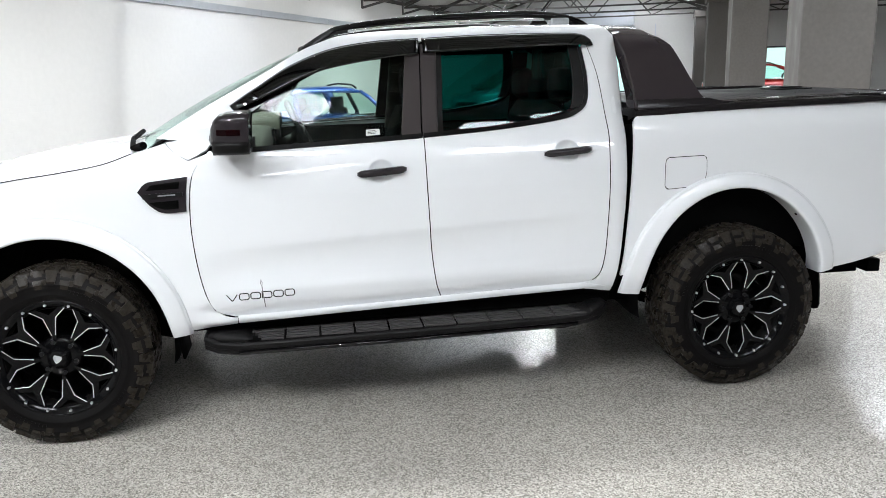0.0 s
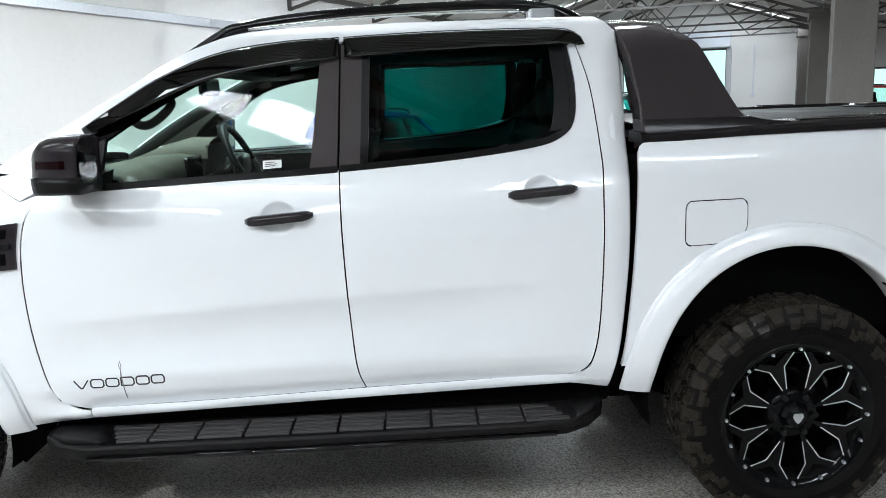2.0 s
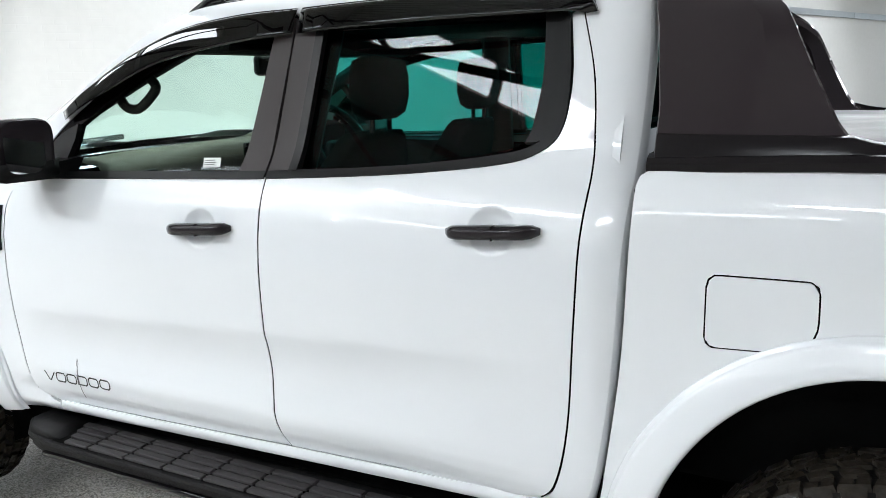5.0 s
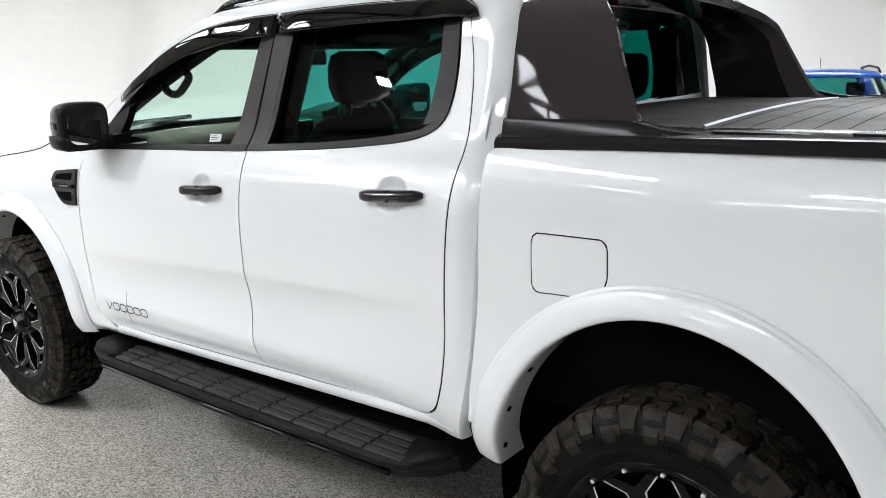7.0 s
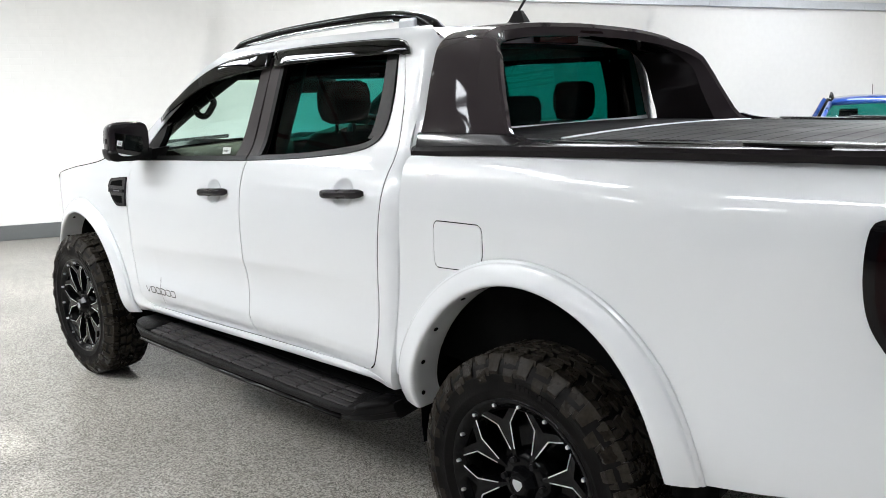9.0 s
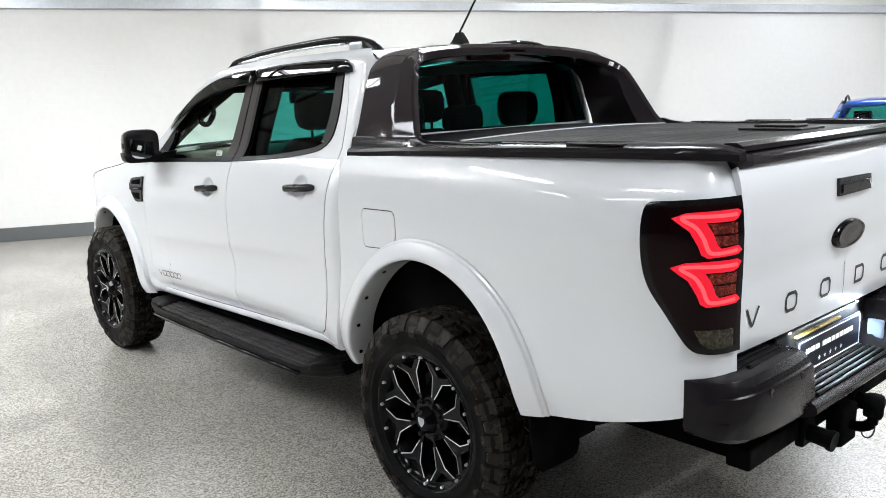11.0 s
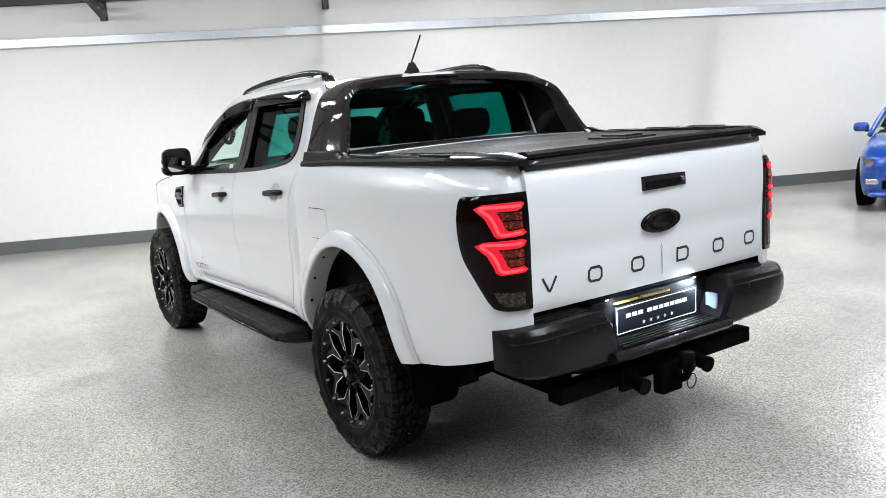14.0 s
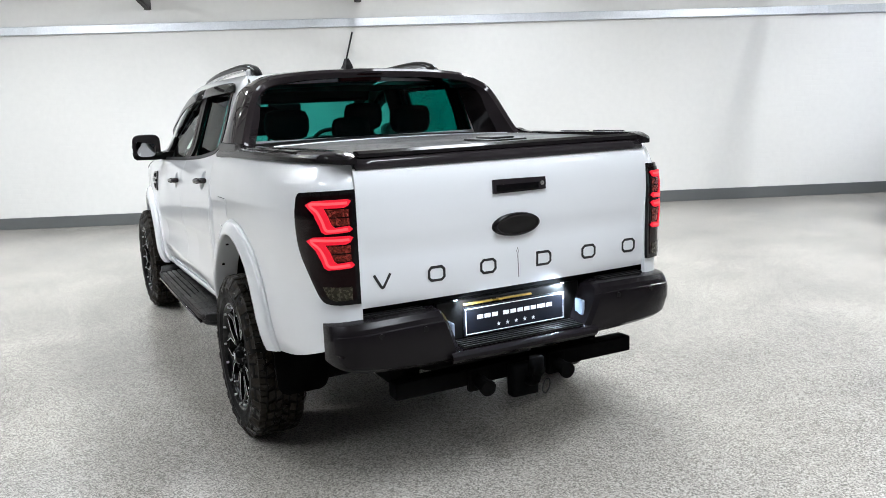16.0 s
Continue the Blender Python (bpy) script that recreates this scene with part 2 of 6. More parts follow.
def outline(segments, step):
    """A closed outline from smooth segments that meet at corners."""
    loop = []
    for seg in segments:
        loop += spaced(curve_pts(seg), step)[:-1]
    return loop


def inside(pt, poly):
    x, y = pt
    hit = False
    for (x1, y1), (x2, y2) in zip(poly, poly[1:] + poly[:1]):
        if (y1 > y) != (y2 > y) and x < (x2 - x1) * (y - y1) / (y2 - y1) + x1:
            hit = not hit
    return hit


from mathutils.geometry import delaunay_2d_cdt


def skin(segments, fun, step=0.035, holes=(), thick=0.018, flip=False, rim=0.6, extra=()):
    """A curved panel: a flat outline, meshed, carried onto the surface fun(s, t), with turned-in edges."""
    loops = [outline(segments, step * rim)] + [outline(h, step * rim) for h in holes]
    pts, edges = [], []
    for lp in loops:
        k = len(pts)
        pts += lp
        edges += [(k + i, k + (i + 1) % len(lp)) for i in range(len(lp))]
    rim_count = len(pts)
    xs, ys = [p[0] for p in loops[0]], [p[1] for p in loops[0]]
    gx, gy = np.arange(min(xs) + step / 2, max(xs), step), np.arange(min(ys) + step / 2, max(ys), step)
    pts += [p for p in extra if inside(p, loops[0])]
    rims = np.array(pts)
    for x in gx:
        for y in gy:
            if np.min((rims[:, 0] - x) ** 2 + (rims[:, 1] - y) ** 2) > (0.45 * step) ** 2 and inside((x, y), loops[0]) and not any(inside((x, y), h) for h in loops[1:]):
                pts.append((x, y))
    v2, _, f2, *_ = delaunay_2d_cdt([Vector(p) for p in pts], edges, [], 0, 1e-6)
    faces = []
    for f in f2:
        c = sum((v2[i] for i in f), Vector((0, 0))) / len(f)
        if inside(c, loops[0]) and not any(inside(c, h) for h in loops[1:]):
            faces.append(tuple(f) if not flip else tuple(reversed(f)))
    verts = [Vector(fun(v.x, v.y)) for v in v2]
    h = 0.003
    true = [(Vector(fun(v.x + h, v.y)) - Vector(fun(v.x - h, v.y))).cross(Vector(fun(v.x, v.y + h)) - Vector(fun(v.x, v.y - h))).normalized() * (-1 if flip else 1) for v in v2]
    count = {}
    for f in faces:
        for a, b in zip(f, f[1:] + f[:1]):
            count[(a, b)] = 1
    border = [(a, b) for a, b in count if (b, a) not in count]
    e = 1e-3
    outer, inner = {}, {}
    for a, b in border:
        for i in (a, b):
            if i not in outer:
                s, t = v2[i]
                p = Vector(fun(s, t))
                nrm = (Vector(fun(s + e, t)) - p).cross(Vector(fun(s, t + e)) - p).normalized() * (-1 if flip else 1)
                outer[i] = len(verts)
                verts.append(p)
                inner[i] = len(verts)
                verts.append(p - nrm * thick)
        faces.append((outer[b], outer[a], inner[a], inner[b]))
    bm = bm_from(verts, faces)
    layer = bm.verts.layers.float_vector.new("shade")
    bm.verts.ensure_lookup_table()
    for v, q in zip(bm.verts, true):
        v[layer] = q
    return bm


def loft(sections, closed=False, caps=False):
    """A surface through rows of points; closed: each row is a ring."""
    k = len(sections[0])
    verts = [v for s in sections for v in s]
    faces = []
    for i in range(len(sections) - 1):
        for j in range(k if closed else k - 1):
            a, b = i * k + j, i * k + (j + 1) % k
            faces.append((a, b, b + k, a + k))
    if caps:
        faces.append(tuple(reversed(range(k))))
        faces.append(tuple(range(len(verts) - k, len(verts))))
    return bm_from(verts, faces)


def lathe(profile, segments=48, axis="y"):
    """A turned form from (radius, along) points."""
    rows = []
    for r, a in profile:
        row = []
        for i in range(segments):
            w = 2 * math.pi * i / segments
            row.append((r * math.cos(w), a, r * math.sin(w)) if axis == "y" else (r * math.cos(w), r * math.sin(w), a))
        rows.append(row)
    return loft(rows, closed=True)


def tube(pts, r, sides=8, squash=1.0):
    """A round bar along points."""
    p = [Vector(q) for q in pts]
    rows = []
    for i, c in enumerate(p):
        d = (p[min(i + 1, len(p) - 1)] - p[max(i - 1, 0)]).normalized()
        a = d.orthogonal().normalized() if abs(d.z) > 0.9 else d.cross(Vector((0, 0, 1))).normalized()
        b = d.cross(a)
        rows.append([c + a * r * math.cos(2 * math.pi * k / sides) + b * r * squash * math.sin(2 * math.pi * k / sides) for k in range(sides)])
    return loft(rows, closed=True, caps=True)


def merge(bm, other):
    """Adds another bmesh's faces to bm."""
    vs = {v: bm.verts.new(v.co) for v in other.verts}
    for f in other.faces:
        try:
            bm.faces.new([vs[v] for v in f.verts])
        except ValueError:
            pass
    other.free()
    return bm


def mirrored(bm):
    """The same form on the other side of the vehicle."""
    bmesh.ops.scale(bm, vec=(1, -1, 1), verts=bm.verts)
    layer = bm.verts.layers.float_vector.get("shade")
    if layer:
        for v in bm.verts:
            v[layer] = (v[layer].x, -v[layer].y, v[layer].z)
    bmesh.ops.reverse_faces(bm, faces=bm.faces)
    return bm


def outward(bm):
    bmesh.ops.recalc_face_normals(bm, faces=bm.faces)
    return bm


def flip_if(bm, want):
    """Turns the faces so that their average faces the wanted way."""
    a = sum((f.normal * f.calc_area() for f in bm.faces), Vector())
    if a.dot(Vector(want)) < 0:
        bmesh.ops.reverse_faces(bm, faces=bm.faces)
    return bm


def words(name, body, size, material, m, parent=None, depth=0.001, shear=0.0, spacing=1.0, label=""):
    """Raised lettering in the built-in font, as a mesh."""
    cu = bpy.data.curves.new(name, "FONT")
    cu.body, cu.size, cu.extrude, cu.align_x, cu.align_y, cu.shear, cu.space_character = body, size, depth, "CENTER", "CENTER", shear, spacing
    tmp = bpy.data.objects.new(name, cu)
    me = bpy.data.meshes.new_from_object(tmp)
    bpy.data.objects.remove(tmp)
    me.materials.append(material)
    ob = new(name, me)
    ob.matrix_basis = m
    if parent is not None:
        ob.parent = parent
    if label:
        ob["label"] = label
    return ob


# ---- the hall ----
def floor_material():
    m = mat("flecked_resin_floor", (0.40, 0.39, 0.37), 0.23, vary=0.03, scale=0.5)
    nt = m.node_tree
    b = nt.nodes["Principled BSDF"]
    tc = nt.nodes.new("ShaderNodeTexCoord")
    v = nt.nodes.new("ShaderNodeTexVoronoi")
    v.inputs["Scale"].default_value = 185
    n = nt.nodes.new("ShaderNodeTexNoise")
    n.inputs["Scale"].default_value, n.inputs["Detail"].default_value = 120, 4
    big = nt.nodes.new("ShaderNodeTexNoise")
    big.inputs["Scale"].default_value, big.inputs["Detail"].default_value = 0.9, 5
    for k in (v, n, big):
        nt.links.new(tc.outputs["Object"], k.inputs["Vector"])
    ramp = nt.nodes.new("ShaderNodeValToRGB")
    for p, c in ((0.0, (0.040, 0.035, 0.028, 1)), (0.30, (0.21, 0.192, 0.164, 1)), (0.62, (0.445, 0.417, 0.370, 1)), (1.0, (0.80, 0.755, 0.685, 1))):
        e = ramp.color_ramp.elements[0] if p == 0 else ramp.color_ramp.elements[1] if p == 1 else ramp.color_ramp.elements.new(p)
        e.position, e.color = p, c
    sep = nt.nodes.new("ShaderNodeSeparateColor")
    nt.links.new(v.outputs["Color"], sep.inputs[0])
    mix = nt.nodes.new("ShaderNodeMix")
    mix.data_type = "FLOAT"
    mix.inputs[0].default_value = 0.35
    nt.links.new(sep.outputs[0], mix.inputs[2])
    nt.links.new(n.outputs["Fac"], mix.inputs[3])
    nt.links.new(mix.outputs[0], ramp.inputs[0])
    worn = nt.nodes.new("ShaderNodeMapRange")
    worn.inputs["From Min"].default_value, worn.inputs["From Max"].default_value = 0.3, 0.7
    worn.inputs["To Min"].default_value, worn.inputs["To Max"].default_value = 0.645, 0.895
    nt.links.new(big.outputs["Fac"], worn.inputs["Value"])
    mul = nt.nodes.new("ShaderNodeVectorMath")
    mul.operation = "SCALE"
    nt.links.new(ramp.outputs[0], mul.inputs[0])
    nt.links.new(worn.outputs[0], mul.inputs["Scale"])
    nt.links.new(mul.outputs[0], b.inputs["Base Color"])
    bp = nt.nodes.new("ShaderNodeBump")
    bp.inputs["Strength"].default_value, bp.inputs["Distance"].default_value = 0.12, 0.002
    nt.links.new(n.outputs["Fac"], bp.inputs["Height"])
    nt.links.new(bp.outputs[0], b.inputs["Normal"])
    return m


def brick_paint(name, base, rough):
    """White paint over brickwork: faint courses, smears and small chips."""
    m = mat(name, base, rough, vary=0.035, scale=0.7, grain=12)
    nt = m.node_tree
    b = nt.nodes["Principled BSDF"]
    tc = nt.nodes.new("ShaderNodeTexCoord")
    sep = nt.nodes.new("ShaderNodeSeparateXYZ")
    nt.links.new(tc.outputs["Object"], sep.inputs[0])
    com = nt.nodes.new("ShaderNodeCombineXYZ")
    nt.links.new(sep.outputs[0], com.inputs[0])
    nt.links.new(sep.outputs[2], com.inputs[1])
    br = nt.nodes.new("ShaderNodeTexBrick")
    br.inputs["Scale"].default_value = 1.0
    br.inputs["Brick Width"].default_value, br.inputs["Row Height"].default_value = 0.225, 0.075
    br.inputs["Mortar Size"].default_value, br.inputs["Mortar Smooth"].default_value = 0.006, 0.6
    br.inputs["Color1"].default_value = br.inputs["Color2"].default_value = (1, 1, 1, 1)
    br.inputs["Mortar"].default_value = (0, 0, 0, 1)
    nt.links.new(com.outputs[0], br.inputs["Vector"])
    n = nt.nodes.new("ShaderNodeTexNoise")
    n.inputs["Scale"].default_value = 1.3
    nt.links.new(tc.outputs["Object"], n.inputs["Vector"])
    bp = nt.nodes.new("ShaderNodeBump")
    bp.inputs["Distance"].default_value = 0.004
    rng = nt.nodes.new("ShaderNodeMapRange")
    rng.inputs["From Min"].default_value, rng.inputs["From Max"].default_value = 0.4, 0.65
    rng.inputs["To Min"].default_value, rng.inputs["To Max"].default_value = 0.0, 0.16
    nt.links.new(n.outputs["Fac"], rng.inputs["Value"])
    nt.links.new(rng.outputs[0], bp.inputs["Strength"])
    nt.links.new(br.outputs["Color"], bp.inputs["Height"])
    nt.links.new(bp.outputs[0], b.inputs["Normal"])
    return m


FLOOR = floor_material()
WALL = brick_paint("white_painted_brick", (0.705, 0.698, 0.677), 0.6)
# For the added walls out of view: dark, to cut bounce and dim reflections.
UNSEEN_WALL = mat("unseen_dark_wall", (0.13, 0.13, 0.135), 0.8, vary=0.12, scale=1.0, grain=20, bump=0.4)
SKIRT = mat("grey_skirting_paint", (0.10, 0.105, 0.105), 0.5, vary=0.12, scale=3)
CONCRETE = mat("grey_painted_column", (0.090, 0.082, 0.074), 0.7, vary=0.16, scale=2.5, grain=25, bump=0.5)
ROOF = mat("white_roof_sheet", (0.62, 0.62, 0.60), 0.6, vary=0.10, scale=1.2)
TRUSS = mat("dark_truss_paint", (0.055, 0.050, 0.046), 0.6, vary=0.25, scale=2)
SHUTTER = mat("pale_shutter", (0.60, 0.63, 0.68), 0.45, vary=0.05)
FRAME_DARK = mat("dark_window_frame", (0.05, 0.05, 0.055), 0.4, vary=0.1)
DAYLIGHT = glow("bright_outdoors", (0.86, 0.94, 1.0), 1.6)

U0, U1, N1, BAY = -13.0, 31.0, 17.2, 8.6
HALL = hall_pose(0, 0, 0)


def hall_part(name, bm, material, label="", category="", kind="structure", smooth=False):
    """Built in the hall's own axes: x = u along the wall, y = -n."""
    ob = part(name, bm, material, None, "", smooth, HALL)
    return tagged(ob, label, category, "", kind)


def roof_z(n):
    n = n % BAY
    return 3.46 + 0.33 * min(n, BAY - n)


hall_part("floor", box((U0 - 0.3, -N1 - 0.3, -0.2), (U1 + 9, 0.3, 0.0)), FLOOR, "speckled grey resin showroom floor with a soft sheen", "floor")
hall_part("wall_long", box((U0, 0.0, 0.0), (U1, 0.3, 3.9)), WALL, "white painted brick showroom wall with faint courses", "wall")
# Two unseen walls added; their dark colour deepens shadows and blackens glass.
hall_part("wall_back", box((U0 - 0.3, -N1, 0.0), (U0, 0.3, 5.2)), UNSEEN_WALL, "unseen added wall closing the hall, dark to cut bounce light", "wall")
hall_part("wall_opposite", box((U0, -N1 - 0.3, 0.0), (U1, -N1, 3.9)), UNSEEN_WALL, "unseen added wall across the hall, dark to cut bounce light", "wall")

# End wall with two large openings.
bm = bmesh.new()
for lo, hi in (((U1, -1.9, 0), (U1 + 0.3, 0.0, 5.2)), ((U1, -5.6, 2.93), (U1 + 0.3, -1.9, 5.2)), ((U1, -9.3, 0), (U1 + 0.3, -5.6, 5.2)),
               ((U1, -13.2, 2.05), (U1 + 0.3, -9.3, 5.2)), ((U1, -N1, 0), (U1 + 0.3, -13.2, 5.2))):
    add_box(bm, lo, hi)
hall_part("wall_end", bm, WALL, "white end wall with two wide glazed openings", "wall")
hall_part("backdrop", box((U1 + 8.0, -N1 - 4, -0.2), (U1 + 8.2, 6, 9)), DAYLIGHT, "bright overcast daylight outside the openings", "backdrop")
for k, (a, b, top) in enumerate(((1.9, 5.6, 2.93), (9.3, 13.2, 2.05))):
    win = thing("window_%d" % (k + 1), "wide glazed showroom opening with dark slim frame", "window", kind="structure")
    win.matrix_basis = HALL
    bars = bmesh.new()
    for n in (a, (a + b) / 2, b):
        add_box(bars, (U1 + 0.10, -n - 0.03, 0.0), (U1 + 0.16, -n + 0.03, top), 0.004)
    for z in (0.03, top - 0.03):
        add_box(bars, (U1 + 0.101, -b, z - 0.03), (U1 + 0.159, -a, z + 0.03))
    part("window_frame", bars, FRAME_DARK, win)
    for n0 in (a, (a + b) / 2):
        pane = part("pane", box((U1 + 0.125, -n0 - (b - a) / 2 + 0.03, 0.06), (U1 + 0.133, -n0 - 0.03, top - 0.06)), GLASS, win)
        pane.visible_shadow = False
sh = hall_part("roller_shutter_box", box((U1 - 0.35, -5.75, 2.95), (U1 - 0.005, -1.75, 3.5), 0.03), SHUTTER, "pale grey rolled-up shutter housing above the opening", "shutter box", kind="")
hall_part("shutter_guide", box((U1 - 0.10, -5.78, 0.0), (U1 - 0.005, -5.62, 2.945), 0.01), STEEL, "galvanised steel shutter guide rail", "shutter guide", kind="")
bm = box((U1 - 0.03, -6.55, 1.30), (U1 - 0.005, -6.51, 3.0), 0.008)
add_box(bm, (U1 - 0.05, -6.6, 1.2), (U1 - 0.005, -6.46, 1.31), 0.01)
hall_part("conduit_with_switch", bm, SHUTTER, "grey wall conduit with a switch box at its end", "conduit", kind="")

# Wall fittings.
prof = [(0.0, 2.77), (-0.05, 2.77), (-0.055, 2.775), (-0.055, 2.885), (-0.05, 2.89), (0.0, 2.89)]
hall_part("trim_cable_trunking", loft([[(u, y - 0.002, z - 0.010 * u) for y, z in prof] for u in np.linspace(U0, U1, 23)]), STEEL, "galvanised steel trunking running along the white wall", "trunking")
for u in np.arange(-11.1, 30, 3.0):
    hall_part("trunking_coupler", box((u - 0.06, -0.062, 2.775 - 0.010 * u), (u + 0.06, -0.058, 2.885 - 0.010 * u)), STEEL, "steel joint plate on the wall trunking", "coupler", kind="")
hall_part("baseboard", box((U0, -0.03, 0.0), (U1, -0.002, 0.17), 0.006), SKIRT, "dark grey painted skirting along the wall", "skirting")
hall_part("trim_eaves_angle", box((U0, -0.10, 3.33), (U1, -0.002, 3.41), 0.008), TRUSS, "dark painted steel eaves angle under the roof sheets", "eaves beam")

# Corrugated roof in two bays.
rows = []
for u in np.arange(U0, U1 + 0.01, 0.0366):
    dz = 0.022 * math.sin(2 * math.pi * u / 0.146)
    rows.append([(u, -n, roof_z(n) + dz + (0.0 if n not in (0.0, N1) else -0.01)) for n in (0.0, 2.15, BAY / 2 - 0.001, BAY / 2 + 0.001, 6.45, BAY - 0.001, BAY + 0.001, 10.75, 1.5 * BAY, 15.05, N1 - 0.001)])
hall_part("ceiling", loft(rows), ROOF, "white corrugated roof sheets over the trusses", "ceiling", smooth=True)


def truss(n0):
    """One lattice truss across a bay, in x = 0."""
    bm = bmesh.new()
    base = 3.27
    half = BAY / 2
    apex = roof_z(half) - 0.12
    L, A, R = (0, -n0 - 0.06, base), (0, -n0 - half, apex), (0, -n0 - BAY + 0.06, base)
    add_beam(bm, L, R, 0.06, 0.05)
    foot = roof_z(0.1) - 0.14
    add_beam(bm, (0, L[1], foot), A, 0.07, 0.07)
    add_beam(bm, A, (0, R[1], foot), 0.07, 0.07)
    for k in range(1, 3):
        for s in (1, -1):
            y0 = -n0 - half + s * (half - 0.06) * (1 - (k - 1) / 2)
            y1 = -n0 - half + s * (half - 0.06) * (1 - k / 2)
            zt = foot + (apex - foot) * (k - 0.5) / 2
            add_beam(bm, (0, y0, base), (0, (y0 + y1) / 2, zt), 0.035, 0.035)
            add_beam(bm, (0, (y0 + y1) / 2, zt), (0, y1, base), 0.035, 0.035)
    for s, y in ((-1, -n0 - 0.01), (1, -n0 - BAY + 0.01)):
        add_beam(bm, (0, y, 3.10), (0, y + s * 0.85, base + 0.02), 0.05, 0.05)
        add_box(bm, (-0.05, y - 0.012, 3.08), (0.05, y + 0.012, 3.5))
    return bm


for n0 in (0.0, BAY):
    first = None
    for k, u in enumerate(np.arange(-9.0, 30.1, 3.0)):
        m = HALL @ pose(u, 0, 0)
        if first is None:
            first = tagged(part("roof_truss", truss(n0), TRUSS, None, "", False, m), "dark painted steel lattice roof truss under white sheets", "roof truss", "roof trusses over the showroom")
        else:
            copy_thing(first, m)
for n in (1.5, 3.0, BAY - 3.0, BAY - 1.5, BAY + 1.5, BAY + 3.0, N1 - 3.0, N1 - 1.5):
    hall_part("purlin", box((U0, -n - 0.04, roof_z(n) - 0.13), (U1, -n + 0.04, roof_z(n) - 0.03), 0.005), ROOF, "pale steel purlin carrying the roof sheets", "purlin", kind="")
hall_part("valley_beam", box((U0, -BAY - 0.12, 3.24), (U1, -BAY + 0.12, 3.42), 0.01), TRUSS, "dark steel valley beam between the two roof bays", "beam")

# Concrete columns in a row down the hall.
C0, CDIR, CRIGHT = Vector((-2.03, -4.53, 0)), Vector((0.399, 0.917, 0)), Vector((0.917, -0.399, 0))
column = None
for k in range(4):
    p = C0 + CDIR * (8.15 + 7.5 * k) + CRIGHT * 1.27
    m = pose(p.x, p.y, 0, 0, 0, math.degrees(math.atan2(CDIR.y, CDIR.x)))
    if column is None:
        bm = box((0, -0.62, 0), (0.9, 0.0, 3.30), 0.02)
        add_box(bm, (-0.05, -0.67, 3.10), (0.95, 0.05, 3.36), 0.02)
        add_box(bm, (-0.012, -0.632, 0), (0.912, 0.012, 0.16), 0.01)
        column = tagged(part("column", bm, CONCRETE, None, "", False, m), "square grey painted concrete column carrying the roof", "column", "columns down the hall")
    else:
        copy_thing(column, m)

# Rooflight panels: translucent sheets in light frames under the roof slope.
for u, n, length, _ in ROOFLIGHTS:
    bm = bmesh.new()
    e = length / 2
    for lo, hi in (((-0.37, -e - 0.06, 0), (0.37, -e - 0.005, 0.05)), ((-0.37, e + 0.005, 0), (0.37, e + 0.06, 0.05)), ((-0.37, -e, 0), (-0.315, e, 0.05)), ((0.315, -e, 0), (0.37, e, 0.05))):
        add_box(bm, lo, hi)
    z = roof_z(n)
    slope = math.degrees(math.atan(0.33)) * (1 if (n % BAY) > BAY / 2 else -1)
    tagged(part("rooflight_frame", bm, ROOF, None, "", False, HALL @ pose(u, -n, z - 0.09, slope)), "white frame round a translucent rooflight panel", "rooflight", "rooflights in the roof slopes")

flood = thing("flood_lamp", "small dark flood lamp hung under the roof ridge, lit", "flood lamp", FLOODS[0], "flood lamps under the ridge")
part("housing", box((-0.14, -0.10, -0.025), (0.14, 0.10, 0.05), 0.012), DARK_STEEL, flood)
part("lens", box((-0.12, -0.08, -0.030), (0.12, 0.08, -0.0255), 0.001), LED_WHITE, flood, "lit white lens")
bm = tube([(-0.15, 0, 0.02), (-0.15, 0, 0.13), (0.15, 0, 0.13), (0.15, 0, 0.02)], 0.010, 6)
add_rod(bm, (0, 0, 0.13), (0, 0, 0.40), 0.008, 6)
part("bracket", bm, DARK_STEEL, flood)
for at in FLOODS[1:]:
    copy_thing(flood, at)


# ---- the pickup truck ----
# Rear axle at x = 0, nose towards -x, its near flank at -y.
truck = thing("pickup_truck", "white double-cab pickup truck with black trim and off-road tyres, lights on", "pickup truck")

PLAN = spaced(curve_pts([(-4.02, -0.45), (-3.97, -0.62), (-3.86, -0.755), (-3.66, -0.835), (-3.40, -0.868), (-3.1, -0.892), (-2.6, -0.909), (-2.0, -0.913), (-1.4, -0.915),
                         (-0.8, -0.915), (-0.3, -0.917), (0.1, -0.922), (0.45, -0.915), (0.72, -0.892), (0.88, -0.868), (0.98, -0.842), (1.036, -0.808), (1.070, -0.762), (1.088, -0.70)], 10), 0.01)
PLAN = np.array(PLAN)
RUN = np.concatenate([[0], np.cumsum(np.linalg.norm(np.diff(PLAN, axis=0), axis=1))])
RUN += -1.4 - np.interp(-1.4, PLAN[:, 0], RUN)
S_END = float(RUN[-1])
CAB_Z = np.array([0.44, 0.48, 0.52, 0.55, 0.575, 0.60, 0.645, 0.665, 0.70, 0.74, 0.77, 0.80, 0.83, 0.86, 0.885, 0.92, 1.00, 1.08, 1.16, 1.22, 1.27, 1.31, 1.345, 1.39, 1.45, 1.55, 1.65, 1.72, 1.765, 1.79, 1.805, 1.82])
CAB_D = np.array([0.11, 0.070, 0.052, 0.038, 0.024, 0.0125, 0.002, 0.0025, 0.0090, 0.0150, 0.0175, 0.0168, 0.0135, 0.0080, 0.0005, 0.000, 0.000, 0.002, 0.011, 0.023, 0.040, 0.062, 0.088, 0.113, 0.134, 0.166, 0.197, 0.221, 0.240, 0.258, 0.282, 0.33])
